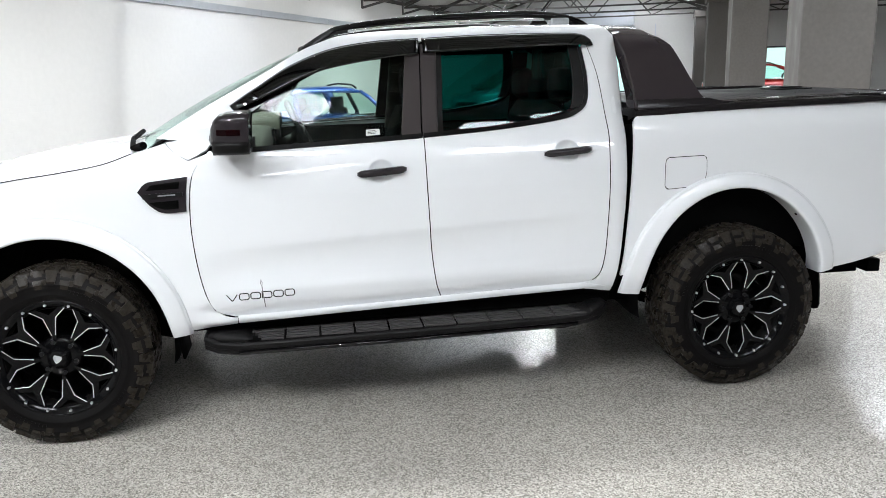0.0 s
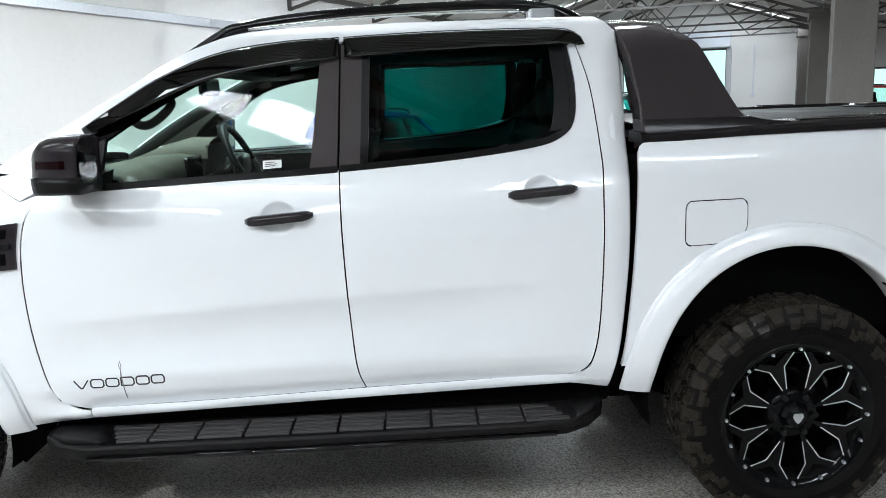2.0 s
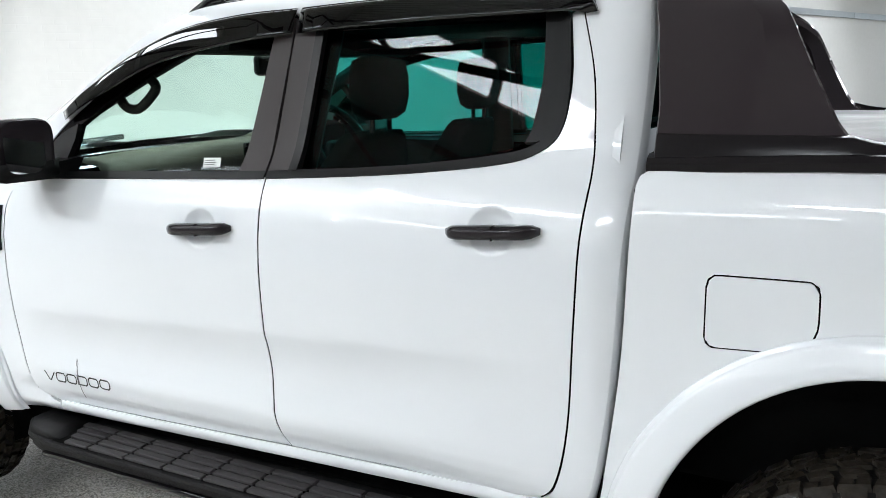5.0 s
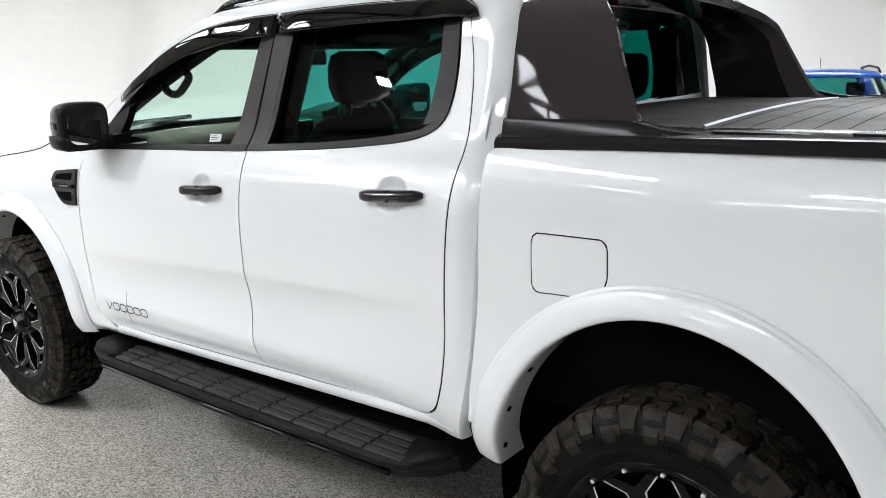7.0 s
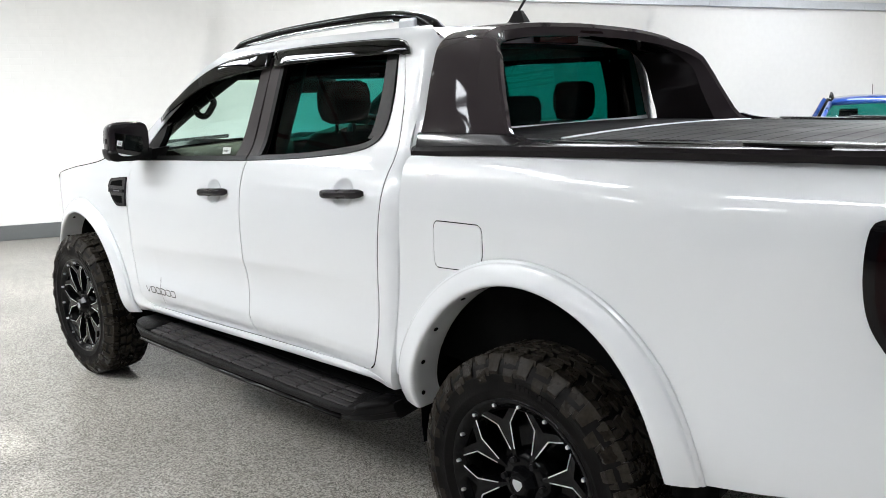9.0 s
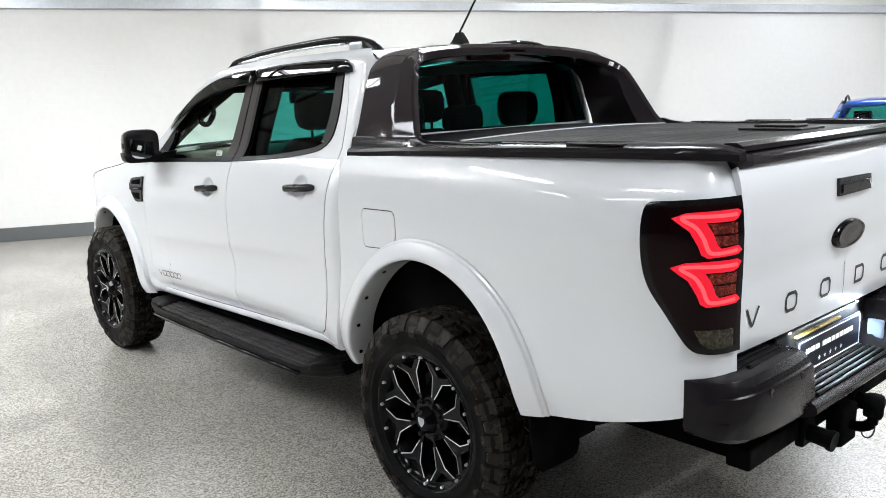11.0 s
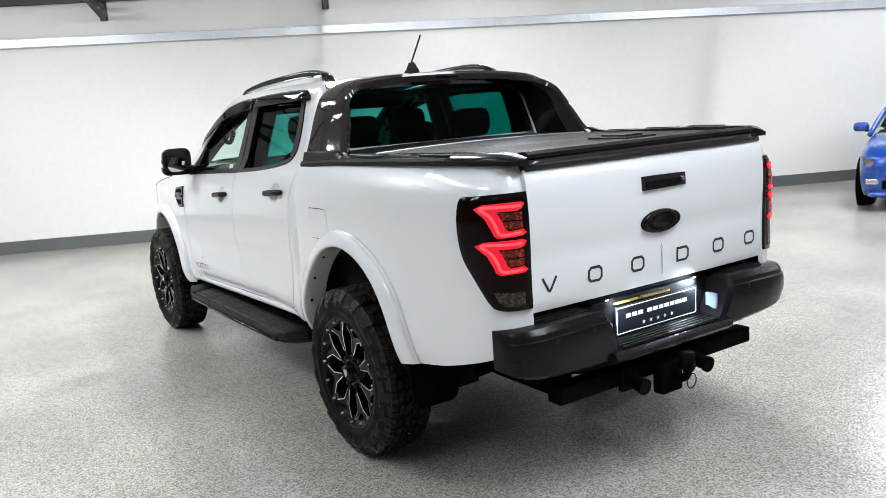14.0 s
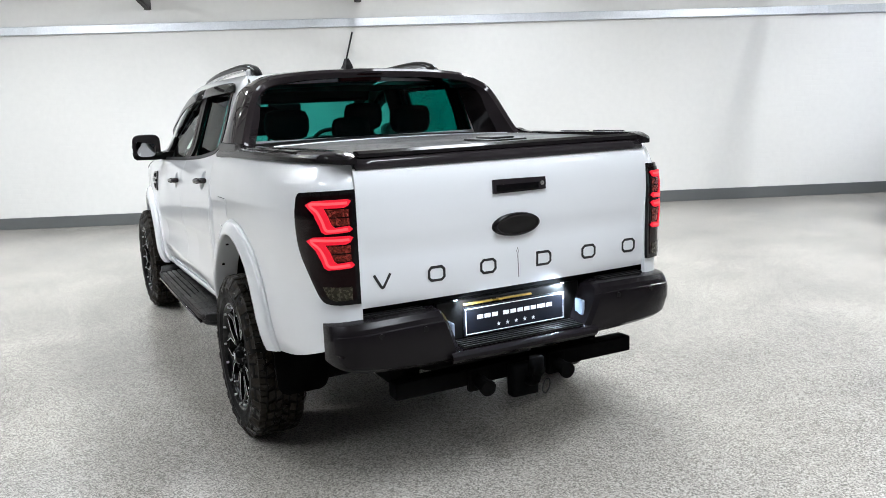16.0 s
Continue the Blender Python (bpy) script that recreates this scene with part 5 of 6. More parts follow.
# Sports bar: a broad hoop from one bed rail over the cab's rear edge to the other
def bar_sections():
    path = curve_pts([(-0.855, 1.372), (-0.838, 1.43), (-0.800, 1.53), (-0.750, 1.65), (-0.700, 1.725), (-0.615, 1.775), (-0.50, 1.797), (-0.30, 1.813), (0, 1.820)], 9)
    path = path + [(-y, z) for y, z in path[-2::-1]]
    rows = []
    for i, (y, z) in enumerate(path):
        a, b = path[max(i - 1, 0)], path[min(i + 1, len(path) - 1)]
        ty, tz = b[0] - a[0], b[1] - a[1]
        l = math.hypot(ty, tz)
        ny, nz = tz / l, -ty / l  # towards the inside of the hoop
        xf = np.interp(z, [1.37, 1.50, 1.667, 1.78, 1.84], [-0.522, -0.522, -0.545, -0.575, -0.60])
        xc = np.interp(z, [1.37, 1.40, 1.45, 1.55, 1.676, 1.78, 1.84], [-0.18, -0.245, -0.285, -0.310, -0.335, -0.40, -0.43])
        xr = np.interp(z, [1.37, 1.42, 1.45, 1.48, 1.58, 1.64, 1.712, 1.752, 1.79, 1.84], [0.03, -0.095, -0.152, -0.176, -0.228, -0.256, -0.289, -0.328, -0.385, -0.42])
        th = np.interp(z, [1.37, 1.6, 1.78, 1.84], [0.11, 0.10, 0.06, 0.045])
        rows.append([(xf, y + ny * d, z + nz * d) if k == 0 else (xf + (xc - xf) * k, y + ny * d, z + nz * d) for k, d in ((0, th), (0, 0.012), (0.02, 0.002), (0.15, 0), (0.5, -0.004), (0.85, 0), (1.0, 0.003))]
                    + [(xc + (xr - xc) * k, y + ny * d, z + nz * d) for k, d in ((0.06, 0.0045), (0.94, 0.018), (1.0, 0.028), (0.98, 0.050), (0.4, th))])
    return outward(loft(rows, closed=True, caps=True))


bar = part("sports_bar", bar_sections(), BAR_GLOSS, truck, "dark grey gloss sports bar over the load bed", True, None, 10)
part("bar_brake_light", box((-0.43, -0.14, 1.775), (-0.405, 0.14, 1.795), 0.006), SMOKE_LENS, bar, "dark red brake light strip")


def bar_base():
    """The bar's foot: a flat band over the bed rail that sweeps down into the rail cap."""
    rows = []
    for x in np.linspace(-0.515, 0.16, 40):
        z0 = np.interp(x, [-0.53, -0.2, 0.26], [1.369, 1.384, 1.396])
        z1 = np.interp(x, [-0.53, -0.15, -0.135, -0.115, -0.09, -0.06, -0.02, 0.05, 0.16], [1.446, 1.447, 1.4425, 1.4375, 1.4330, 1.4295, 1.4265, 1.4245, 1.4235])
        rows.append([(x, -0.866 + dy, z) for dy, z in ((0, z0), (0.007, z0 + 0.030), (0.016, z1 - 0.010), (0.020, z1 - 0.002), (0.030, z1), (0.058, z1), (0.058, z0))])
    return outward(loft(rows, closed=True, caps=True))


both("bar_base", bar_base, CAP, (bar, bar), "dark bar foot along the bed rail", True, 20)


# Bed rail caps
def rail_cap():
    rows = []
    for x in np.linspace(-0.53, 1.085, 40):
        y = np.interp(x, [-0.53, 0.3, 0.6, 0.8, 0.95, 1.04, 1.085], [-0.868, -0.872, -0.862, -0.842, -0.805, -0.765, -0.725])
        z = np.interp(x, [-0.53, -0.2, 0.26, 0.76, 1.0, 1.085], [1.366, 1.381, 1.393, 1.402, 1.400, 1.396])
        lift = np.interp(x, [0.86, 0.95, 1.02, 1.085], [0, 0.003, 0.0, -0.012])
        inn = -0.70 if x < 1.0 else -0.69
        rows.append([(x, y + dy if dy < 0.05 else inn + (dy - 0.15), z + dz + (lift if dz > 0.02 else 0)) for dy, dz in ((0.0, 0.0), (-0.001, 0.018), (0.006, 0.030), (0.024, 0.038), (0.15, 0.040), (0.155, 0.0))])
    return outward(loft(rows, closed=True, caps=True))


caps = both("bed_rail_cap", rail_cap, CAP, label="black gloss bed rail cap", sharp=28)


def slot(x0, x1):
    bm = bmesh.new()
    z = np.interp((x0 + x1) / 2, [-0.53, -0.2, 0.26, 0.76, 1.0], [1.366, 1.381, 1.393, 1.402, 1.400]) + 0.0375
    add_box(bm, (x0, -0.8375, z), (x1, -0.80, z + 0.0045), 0.001)
    return bm


for x0 in (0.02, 0.30, 0.58):
    both("cap_pad", lambda: slot(x0, x0 + 0.2), TRIM, caps, "", False)

# Roller cover
cover = part("bed_cover", loft([[(x, 0.70 * k / 6, 1.425 + 0.012 * (1 - (k / 6) ** 2) + 0.004 * (x > 0.98)) for k in range(-6, 7)] for x in np.linspace(-0.50, 1.03, 9)]), COVER, truck, "matt black roller shutter bed cover", True)
for k in range(14):
    x = -0.02 + 0.068 * k
    part("slat_joint", loft([[(x + dx, 0.68 * j / 6, 1.4268 + 0.012 * (1 - (j / 6) ** 2)) for j in range(-6, 7)] for dx in (0, 0.004)]), SHADOWY, cover)
part("cover_edge", loft([[(x, 0.68 * k / 6, z + 0.012 * (1 - (k / 6) ** 2)) for k in range(-6, 7)] for x, z in ((-0.060, 1.4255), (-0.058, 1.430), (-0.052, 1.430), (-0.050, 1.4255))]), STEEL, cover, "thin bright strip across the cover")
bm = box((0.70, -0.02, 1.437), (0.93, 0.17, 1.446), 0.004)
add_box(bm, (0.74, 0.02, 1.446), (0.89, 0.13, 1.455), 0.008)
part("cover_latch", bm, TRIM, cover, "black cover latch")
part("cover_end_bar", outward(loft([[(1.0, y, 1.425), (1.01, y, 1.440), (1.045, y, 1.442), (1.065, y, 1.432), (1.065, y, 1.418), (1.0, y, 1.415)] for y in (-0.67, 0, 0.67)], closed=True, caps=True)), CAP, cover)


# Tailgate
TZ = np.array([0.80, 0.86, 0.92, 0.98, 1.03, 1.07, 1.12, 1.20, 1.28, 1.33, 1.37, 1.40])
TX = np.array([1.066, 1.080, 1.086, 1.087, 1.083, 1.086, 1.094, 1.098, 1.096, 1.090, 1.078, 1.060])
TG = smooth_table(TZ, TX)


def tail(out=0.0):
    return lambda y, z: (float(np.interp(z, *TG)) - 0.010 * (y / 0.70) ** 2 * abs(y / 0.70) + out, y, z)


gate = part("tailgate", skin([[(-0.700, 0.836), (0.700, 0.836)], [(0.700, 0.836), (0.704, 1.10), (0.700, 1.378)], [(0.700, 1.378), (-0.700, 1.378)], [(-0.700, 1.378), (-0.704, 1.10), (-0.700, 0.836)]], tail(), 0.04), WHITE, truck, "", True)
part("tailgate_cap", outward(loft([[(tail()(y, 1.372)[0] + dx, y, z) for dx, z in ((0.004, 1.372), (0.010, 1.380), (0.004, 1.404), (-0.012, 1.414), (-0.06, 1.416), (-0.06, 1.36))] for y in np.linspace(-0.69, 0.69, 21)], closed=True, caps=True)), GREY_GLOSS, gate, "black moulded tailgate top cap", True)
part("tailgate_inner", box((0.96, -0.70, 0.80), (1.03, 0.70, 1.37), 0.01), SHADOWY, gate)
# Tailgate handle
plate = skin([[(-0.112, 1.238), (-0.10, 1.236), (0.132, 1.238), (0.142, 1.242)], [(0.142, 1.242), (0.144, 1.265), (0.142, 1.286)], [(0.142, 1.286), (0.13, 1.290), (-0.10, 1.294), (-0.112, 1.290)], [(-0.112, 1.290), (-0.112, 1.238)]], tail(0.010), 0.03)
hd = part("tailgate_handle", plate, GREY_GLOSS, gate, "dark gloss tailgate handle with a lock", True)
part("handle_grip", skin([[(-0.098, 1.246), (0.105, 1.246)], [(0.105, 1.246), (0.105, 1.270)], [(0.105, 1.270), (-0.098, 1.272)], [(-0.098, 1.272), (-0.098, 1.246)]], tail(0.016), 0.03, thick=0.008), BLACK_GLOSS, gate, "", True)
bm = bmesh.new()
add_rod(bm, (1.095, 0.122, 1.265), (1.112, 0.122, 1.265), 0.010, 14)
part("lock_barrel", bm, CHROME, gate)


# Oval badge, its lettering left plain
def oval(a, b, out, rise):
    rows = []
    for k, o in ((1.0, 0.0), (0.97, 0.6), (0.86, 1.0), (0.78, 0.9), (0.5, 0.95), (0.0, 1.0)):
        rows.append([tail(out + rise * o)(a * k * math.cos(w), 1.100 + b * k * math.sin(w)) for w in np.linspace(0, 2 * math.pi, 41)[:-1]])
    return flip_if(loft(rows, closed=True), (1, 0, 0))


badge = part("badge", oval(0.117, 0.050, 0.0, 0.018), BLACK_GLOSS, gate, "plain oval gloss black badge", True)
part("badge_rim", flip_if(stroke([(0.100 * math.cos(w), 1.100 + 0.040 * math.sin(w)) for w in np.linspace(0, 2 * math.pi, 41)[:-1]], tail(0.0195), 0.004, True), (1, 0, 0)), GREY_GLOSS, gate)
for ch, y0 in ((VEE, -0.643), (RING, -0.409), (RING, -0.170), (DEE, 0.106), (RING, 0.345), (RING, 0.573)):
    path, closed = glyph(ch, y0, 0.911, 0.068, 0.054)
    part("letter", flip_if(stroke(path, tail(0.0015), 0.0108, closed), (1, 0, 0)), INK, gate, "black square-cut letter")
part("needle_mark", flip_if(merge(stroke([(0.008, 0.965), (0.010, 0.92), (0.014, 0.872)], tail(0.0016), 0.0042), stroke([(0.008, 1.000), (0.003, 0.985), (0.008, 0.965), (0.012, 0.985)], tail(0.0016), 0.003, True)), (1, 0, 0)), NEEDLE, gate)

# Tail lights wrap round the corner of the bed
T = S_END
LAMP = [[(T - 0.004, 0.866), (T - 0.096, 0.864), (T - 0.144, 0.872), (T - 0.169, 0.895)], [(T - 0.169, 0.895), (T - 0.219, 0.97), (T - 0.272, 1.05), (T - 0.293, 1.13), (T - 0.296, 1.22), (T - 0.287, 1.275), (T - 0.268, 1.290)], [(T - 0.268, 1.290), (T - 0.128, 1.300), (T - 0.004, 1.304)], [(T - 0.004, 1.304), (T - 0.004, 1.08), (T - 0.004, 0.866)]]


def inset(segs, k):
    cx, cz = T - 0.125, 1.10
    return [[(cx + (x - cx) * (1 - k), cz + (z - cz) * (1 - k * 0.6)) for x, z in seg] for seg in segs]


lamps = both("tail_light", lambda: skin(LAMP, bed_side(0.014), 0.025, thick=0.014), BLACK_GLOSS, label="smoked tail light with two lit red bars")
both("lens", lambda: skin(inset(LAMP, 0.14), bed_side(0.0165), 0.025, thick=0.003), SMOKE_LENS, lamps)


def lamp_at(px, pz, z0):
    """A place on the lens: px from its inner edge outwards and pz up from the bar's foot, in hundredths of a metre."""
    return T - 0.004 - 0.01 * px, z0 + 0.01 * pz


def led_bar(z0):
    """One lit bar: a broad bent channel with a pointed outer end."""
    ring = ((1.7, 12.2), (2.9, 12.9), (10, 12.7), (16.6, 12.2), (20.4, 10.6), (15.8, 7.2), (13.6, 3.0), (12.8, 0.7), (11.3, -0.2), (3.0, 0.5), (1.6, 1.6), (2.9, 2.9), (7.8, 2.3), (8.9, 3.2), (10.1, 6.6), (11.7, 9.5), (4.6, 9.7), (2.9, 10.4))
    pts = [lamp_at(px, pz, z0) for px, pz in ring]
    return flip_if(skin([[a, b] for a, b in zip(pts, pts[1:] + pts[:1])], bed_side(0.0225), 0.014, thick=0.006), (1, -1, 0))


def led_core(z0):
    line = curve_pts([lamp_at(px, pz, z0) for px, pz in ((3.2, 11.5), (9, 11.3), (15.5, 11.2), (17.6, 10.5), (14.2, 8.2), (12.2, 4.8), (11.2, 1.9), (9.4, 1.1), (3.4, 1.7))], 5)
    return flip_if(stroke(line, bed_side(0.0232), 0.0105), (1, -1, 0))


for z0 in (1.142, 1.004):
    both("light_bar", lambda: led_bar(z0), RED_GLOW, lamps, "glowing red light bar", False)
    both("light_core", lambda: led_core(z0), RED_CORE, lamps, "brighter line of light", False)
    for a, b in ((0.0295, 0.058), (0.062, 0.092)):
        both("reflector", lambda: skin([[(T - 0.090 - (a - 0.03) * 0.4, z0 + a), (T - 0.032, z0 + a + 0.002)], [(T - 0.032, z0 + a + 0.002), (T - 0.032, z0 + b)], [(T - 0.032, z0 + b), (T - 0.094 - (b - 0.03) * 0.4, z0 + b)], [(T - 0.094 - (b - 0.03) * 0.4, z0 + b), (T - 0.090 - (a - 0.03) * 0.4, z0 + a)]], bed_side(0.0182), 0.03, thick=0.002), RED_FACET, lamps)
both("reflector", lambda: skin([[(T - 0.035, 0.885), (T - 0.10, 0.882), (T - 0.13, 0.90)], [(T - 0.13, 0.90), (T - 0.145, 0.935)], [(T - 0.145, 0.935), (T - 0.035, 0.935)], [(T - 0.035, 0.935), (T - 0.035, 0.885)]], bed_side(0.0178), 0.02, thick=0.002), FACET, lamps)

# Rear bumper: two corner pieces, a lower middle step, the plate recess between
bumper = part("rear_bumper", box((0.95, -0.76, 0.60), (1.02, 0.76, 0.815), 0.01), BUMPER, truck, "dark grey moulded step bumper")


def corner():
    """A moulded end: flat rear face, a bevelled upper edge over a crease, a slanted inner end and a rounded outer one."""
    rows = []
    for y, xo, zt, zb, slant in ((-0.372, 1.085, 0.790, 0.575, 0.42), (-0.384, 1.150, 0.797, 0.575, 0.40), (-0.40, 1.168, 0.802, 0.577, 0.36), (-0.50, 1.178, 0.805, 0.582, 0.12), (-0.62, 1.178, 0.803, 0.590, 0), (-0.715, 1.170, 0.799, 0.597, 0), (-0.765, 1.155, 0.796, 0.604, 0), (-0.800, 1.130, 0.792, 0.614, 0), (-0.824, 1.095, 0.788, 0.628, 0), (-0.834, 1.055, 0.786, 0.640, 0)):
        xi = min(1.0, xo - 0.03)
        sec = [(xi, zb + 0.015), (xi, zt), (xo - 0.050, zt), (xo - 0.034, zt - 0.003), (xo - 0.016, zt - 0.022), (xo - 0.010, zt - 0.040), (xo - 0.004, zt - 0.044), (xo, zt - 0.060), (xo - 0.001, zt - 0.11), (xo - 0.010, zb + 0.055), (xo - 0.022, zb + 0.018), (xo - 0.045, zb), (xi, zb)]
        rows.append([(x, y + (0.80 - z) * slant, z) for x, z in sec])
    return outward(loft(rows, closed=True, caps=True))


corners = both("corner_piece", corner, BUMPER, (bumper, bumper), "", True, 24)
for k in range(4):
    both("tread_rib", lambda: box((1.015 + 0.026 * k, -0.69 + 0.03 * (k > 2), 0.797), (1.029 + 0.026 * k, -0.44, 0.809), 0.003), TRIM, (bumper, bumper), "", False)
for y in (-0.475, -0.66, 0.475, 0.66):
    bm = bmesh.new()
    add_rod(bm, (1.165, y, 0.745), (1.1785 - 0.004 * (abs(y) > 0.6), y, 0.745), 0.011, 14)
    part("parking_sensor", bm, TRIM, bumper)
step = part("middle_step", outward(loft([[(x, y, z) for x, z in ((0.99, 0.628), (1.150, 0.624), (1.166, 0.618), (1.176, 0.606), (1.176, 0.592), (1.166, 0.578), (1.14, 0.568), (0.99, 0.568))] for y in (-0.36, -0.33, 0.33, 0.36)], closed=True, caps=True)), BUMPER, bumper, "", True, None, 30)
for k in range(5):
    part("tread_rib", box((1.045 + 0.024 * k, -0.30, 0.6265), (1.057 + 0.024 * k, 0.30, 0.636), 0.003), TRIM, bumper)
part("plate_recess", box((1.018, -0.36, 0.63), (1.036, 0.36, 0.80), 0.006), TRIM, bumper)
both("lamp_glass", lambda: box((1.060, 0.318, 0.660), (1.118, 0.334, 0.730), 0.006), LENS_PALE, (bumper, bumper), "pale lens in the bumper recess", False)
for y in (-0.27, 0.27):
    part("plate_lamp", box((1.036, y - 0.008, 0.799), (1.041, y + 0.008, 0.803), 0.001), LED_WHITE, bumper, "lit white number plate lamp")
TP = pose(1.052, 0.013, 0.705, 90, 0, 90)
plate = part("show_plate", box((-0.256, -0.062, -0.003), (0.256, 0.062, 0.003), 0.002), PLATE, truck, "black dealer show plate with white border and wording", m=TP)
bm = bmesh.new()
for lo, hi in (((-0.248, 0.053, 0), (0.248, 0.056, 0.0045)), ((-0.248, -0.056, 0), (0.248, -0.053, 0.0045)), ((-0.248, -0.053, 0), (-0.245, 0.053, 0.0045)), ((0.245, -0.053, 0), (0.248, 0.053, 0.0045))):
    add_box(bm, lo, hi)
part("border", bm, CREAM, plate)
for k in range(5):
    pts = []
    for i in range(10):
        r = 0.0105 if i % 2 == 0 else 0.0045
        pts.append((-0.044 * 2 + 0.044 * k + r * math.sin(math.pi * i / 5), -0.030 + r * math.cos(math.pi * i / 5), 0.0042))
    part("star", bm_from(pts, [tuple(reversed(range(10)))]), CREAM, plate)
x = -0.192
for w in (0.036, 0.036, 0.036, 0, 0.036, 0.036, 0.034, 0.034, 0.032, 0.014, 0.036, 0.034):
    if w:
        part("mark_bar", box((x, 0.006, 0.0), (x + w * 0.80, 0.023, 0.0042)), CREAM, plate)
    x += w or 0.020
part("plate_strip", box((1.036, -0.235, 0.775), (1.050, 0.10, 0.783), 0.002), GOLD, bumper, "tarnished gold strip above the plate")

# Tow bar
tow = part("tow_bar", box((0.99, -0.57, 0.432), (1.07, 0.63, 0.505), 0.008), SHADOWY, truck, "black tow bar crossmember under the bumper")
bm = bmesh.new()
add_box(bm, (1.08, -0.06, 0.36), (1.14, 0.07, 0.50), 0.012)
merge(bm, tube(curve_pts([(1.10, 0.01, 0.44), (1.16, 0.01, 0.43), (1.205, 0.01, 0.45), (1.21, 0.01, 0.49)], 5), 0.018, 10))
bmesh.ops.create_uvsphere(bm, u_segments=16, v_segments=10, radius=0.027, matrix=Matrix.Translation((1.21, 0.01, 0.515)))
part("tow_ball", bm, SHADOWY, tow, "dark steel tow ball", True)
bm = bmesh.new()
add_rod(bm, (1.185, 0.01, 0.50), (1.235, 0.01, 0.50), 0.026, 14)
add_rod(bm, (1.21, 0.01, 0.485), (1.21, 0.01, 0.553), 0.031, 16)
part("ball_cover", bm, SHADOWY, tow, "", True)
for y in (-0.20, 0.20):
    bm = bmesh.new()
    add_rod(bm, (1.08, y, 0.455), (1.165, y, 0.445), 0.030, 16)
    add_rod(bm, (1.155, y, 0.446), (1.172, y, 0.444), 0.035, 16)
    add_box(bm, (1.06, y - 0.045, 0.41), (1.09, y + 0.045, 0.51), 0.006)
    part("trailer_socket", bm, SHADOWY, tow)
part("safety_ring", tube([(1.17 + 0.022 * math.cos(w), 0.085 + 0.012 * math.sin(w), 0.40 + 0.03 * math.sin(w)) for w in np.linspace(0, 2 * math.pi, 15)], 0.003, 5), DARK_STEEL, tow)


# Side steps
def side_step():
    rows = []
    for x, yo, zi in ((-2.60, -0.905, 0.435), (-2.54, -0.958, 0.430), (-2.44, -0.985, 0.424), (-1.7, -0.988, 0.430), (-0.90, -0.988, 0.442), (-0.80, -0.982, 0.447), (-0.72, -0.945, 0.455), (-0.66, -0.87, 0.462)):
        rows.append([(x, -0.72, zi + 0.005), (x, yo + 0.014, zi + 0.002), (x, yo + 0.004, zi - 0.003), (x, yo, zi - 0.012), (x, yo + 0.006, zi - 0.034), (x, yo + 0.012, zi - 0.038), (x, yo + 0.014, zi - 0.056), (x, yo + 0.035, zi - 0.068), (x, -0.725, zi - 0.055)])
    return outward(loft(rows, closed=True, caps=True))


steps = both("side_step", side_step, PLASTIC, label="black ribbed plastic side step", sharp=30)
for k in range(10):
    for j in range(4):
        x0 = -2.385 + 0.160 * k
        zz = 0.4262 + 0.0135 * (x0 + 2.44) / 1.6
        both("tread_bar", lambda: box((x0 + 0.016 * (3 - j) * (k == 0), -0.976 + 0.0375 * j, zz + 0.001), (x0 + 0.150 - 0.018 * j * (k == 9), -0.9505 + 0.0375 * j, zz + 0.0115), 0.0025), STEP_RIB, steps, "", False)
# Black sheet between the ribs: the grooves' shade put in as colour.
both("tread_groove_shade", lambda: flip_if(loft([[(x, y, 0.4285 + 0.0135 * (x + 2.44) / 1.6) for y in (-0.9775, -0.835)] for x in np.linspace(-2.40, -0.80, 9)]), (0, 0, 1)), SHADOWY, steps, "", False)
both("step_end_rise", lambda: outward(loft([[(x, -0.80, z), (x, yo, z), (x, yo - 0.006, z - 0.02), (x, -0.80, z - 0.02)] for x, yo, z in ((-0.78, -0.965, 0.444), (-0.755, -0.960, 0.462), (-0.715, -0.935, 0.470), (-0.67, -0.875, 0.470))], closed=True, caps=True)), PLASTIC, steps)
both("step_end_rise", lambda: outward(loft([[(x, -0.80, z), (x, yo, z), (x, yo - 0.006, z - 0.02), (x, -0.80, z - 0.02)] for x, yo, z in ((-2.58, -0.90, 0.445), (-2.52, -0.955, 0.452), (-2.42, -0.965, 0.446), (-2.375, -0.955, 0.428))], closed=True, caps=True)), PLASTIC, steps)
both("step_edge", lambda: tube([(-2.44, -0.978, 0.375), (-1.7, -0.980, 0.380), (-0.84, -0.978, 0.398)], 0.010, 6), BLACK_GLOSS, steps)
for x in (-2.25, -1.55, -0.92):
    both("step_bracket", lambda: box((x - 0.05, -0.93, 0.36), (x + 0.05, -0.60, 0.405), 0.01), SHADOWY, steps, "", False)

# Mud flaps and underbody
def rear_flap():
    """A hanging rubber sheet with rounded lower corners."""
    rows = []
    for dx in (0.0, 0.010):
        row = [(-0.895, 0.62), (-0.900, 0.48), (-0.895, 0.375), (-0.880, 0.350), (-0.855, 0.338), (-0.70, 0.338), (-0.675, 0.350), (-0.660, 0.375), (-0.655, 0.62)]
        rows.append([(0.455 + dx + 0.10 * (0.62 - z), y, z) for y, z in row])
    return outward(loft(rows, closed=True, caps=True))


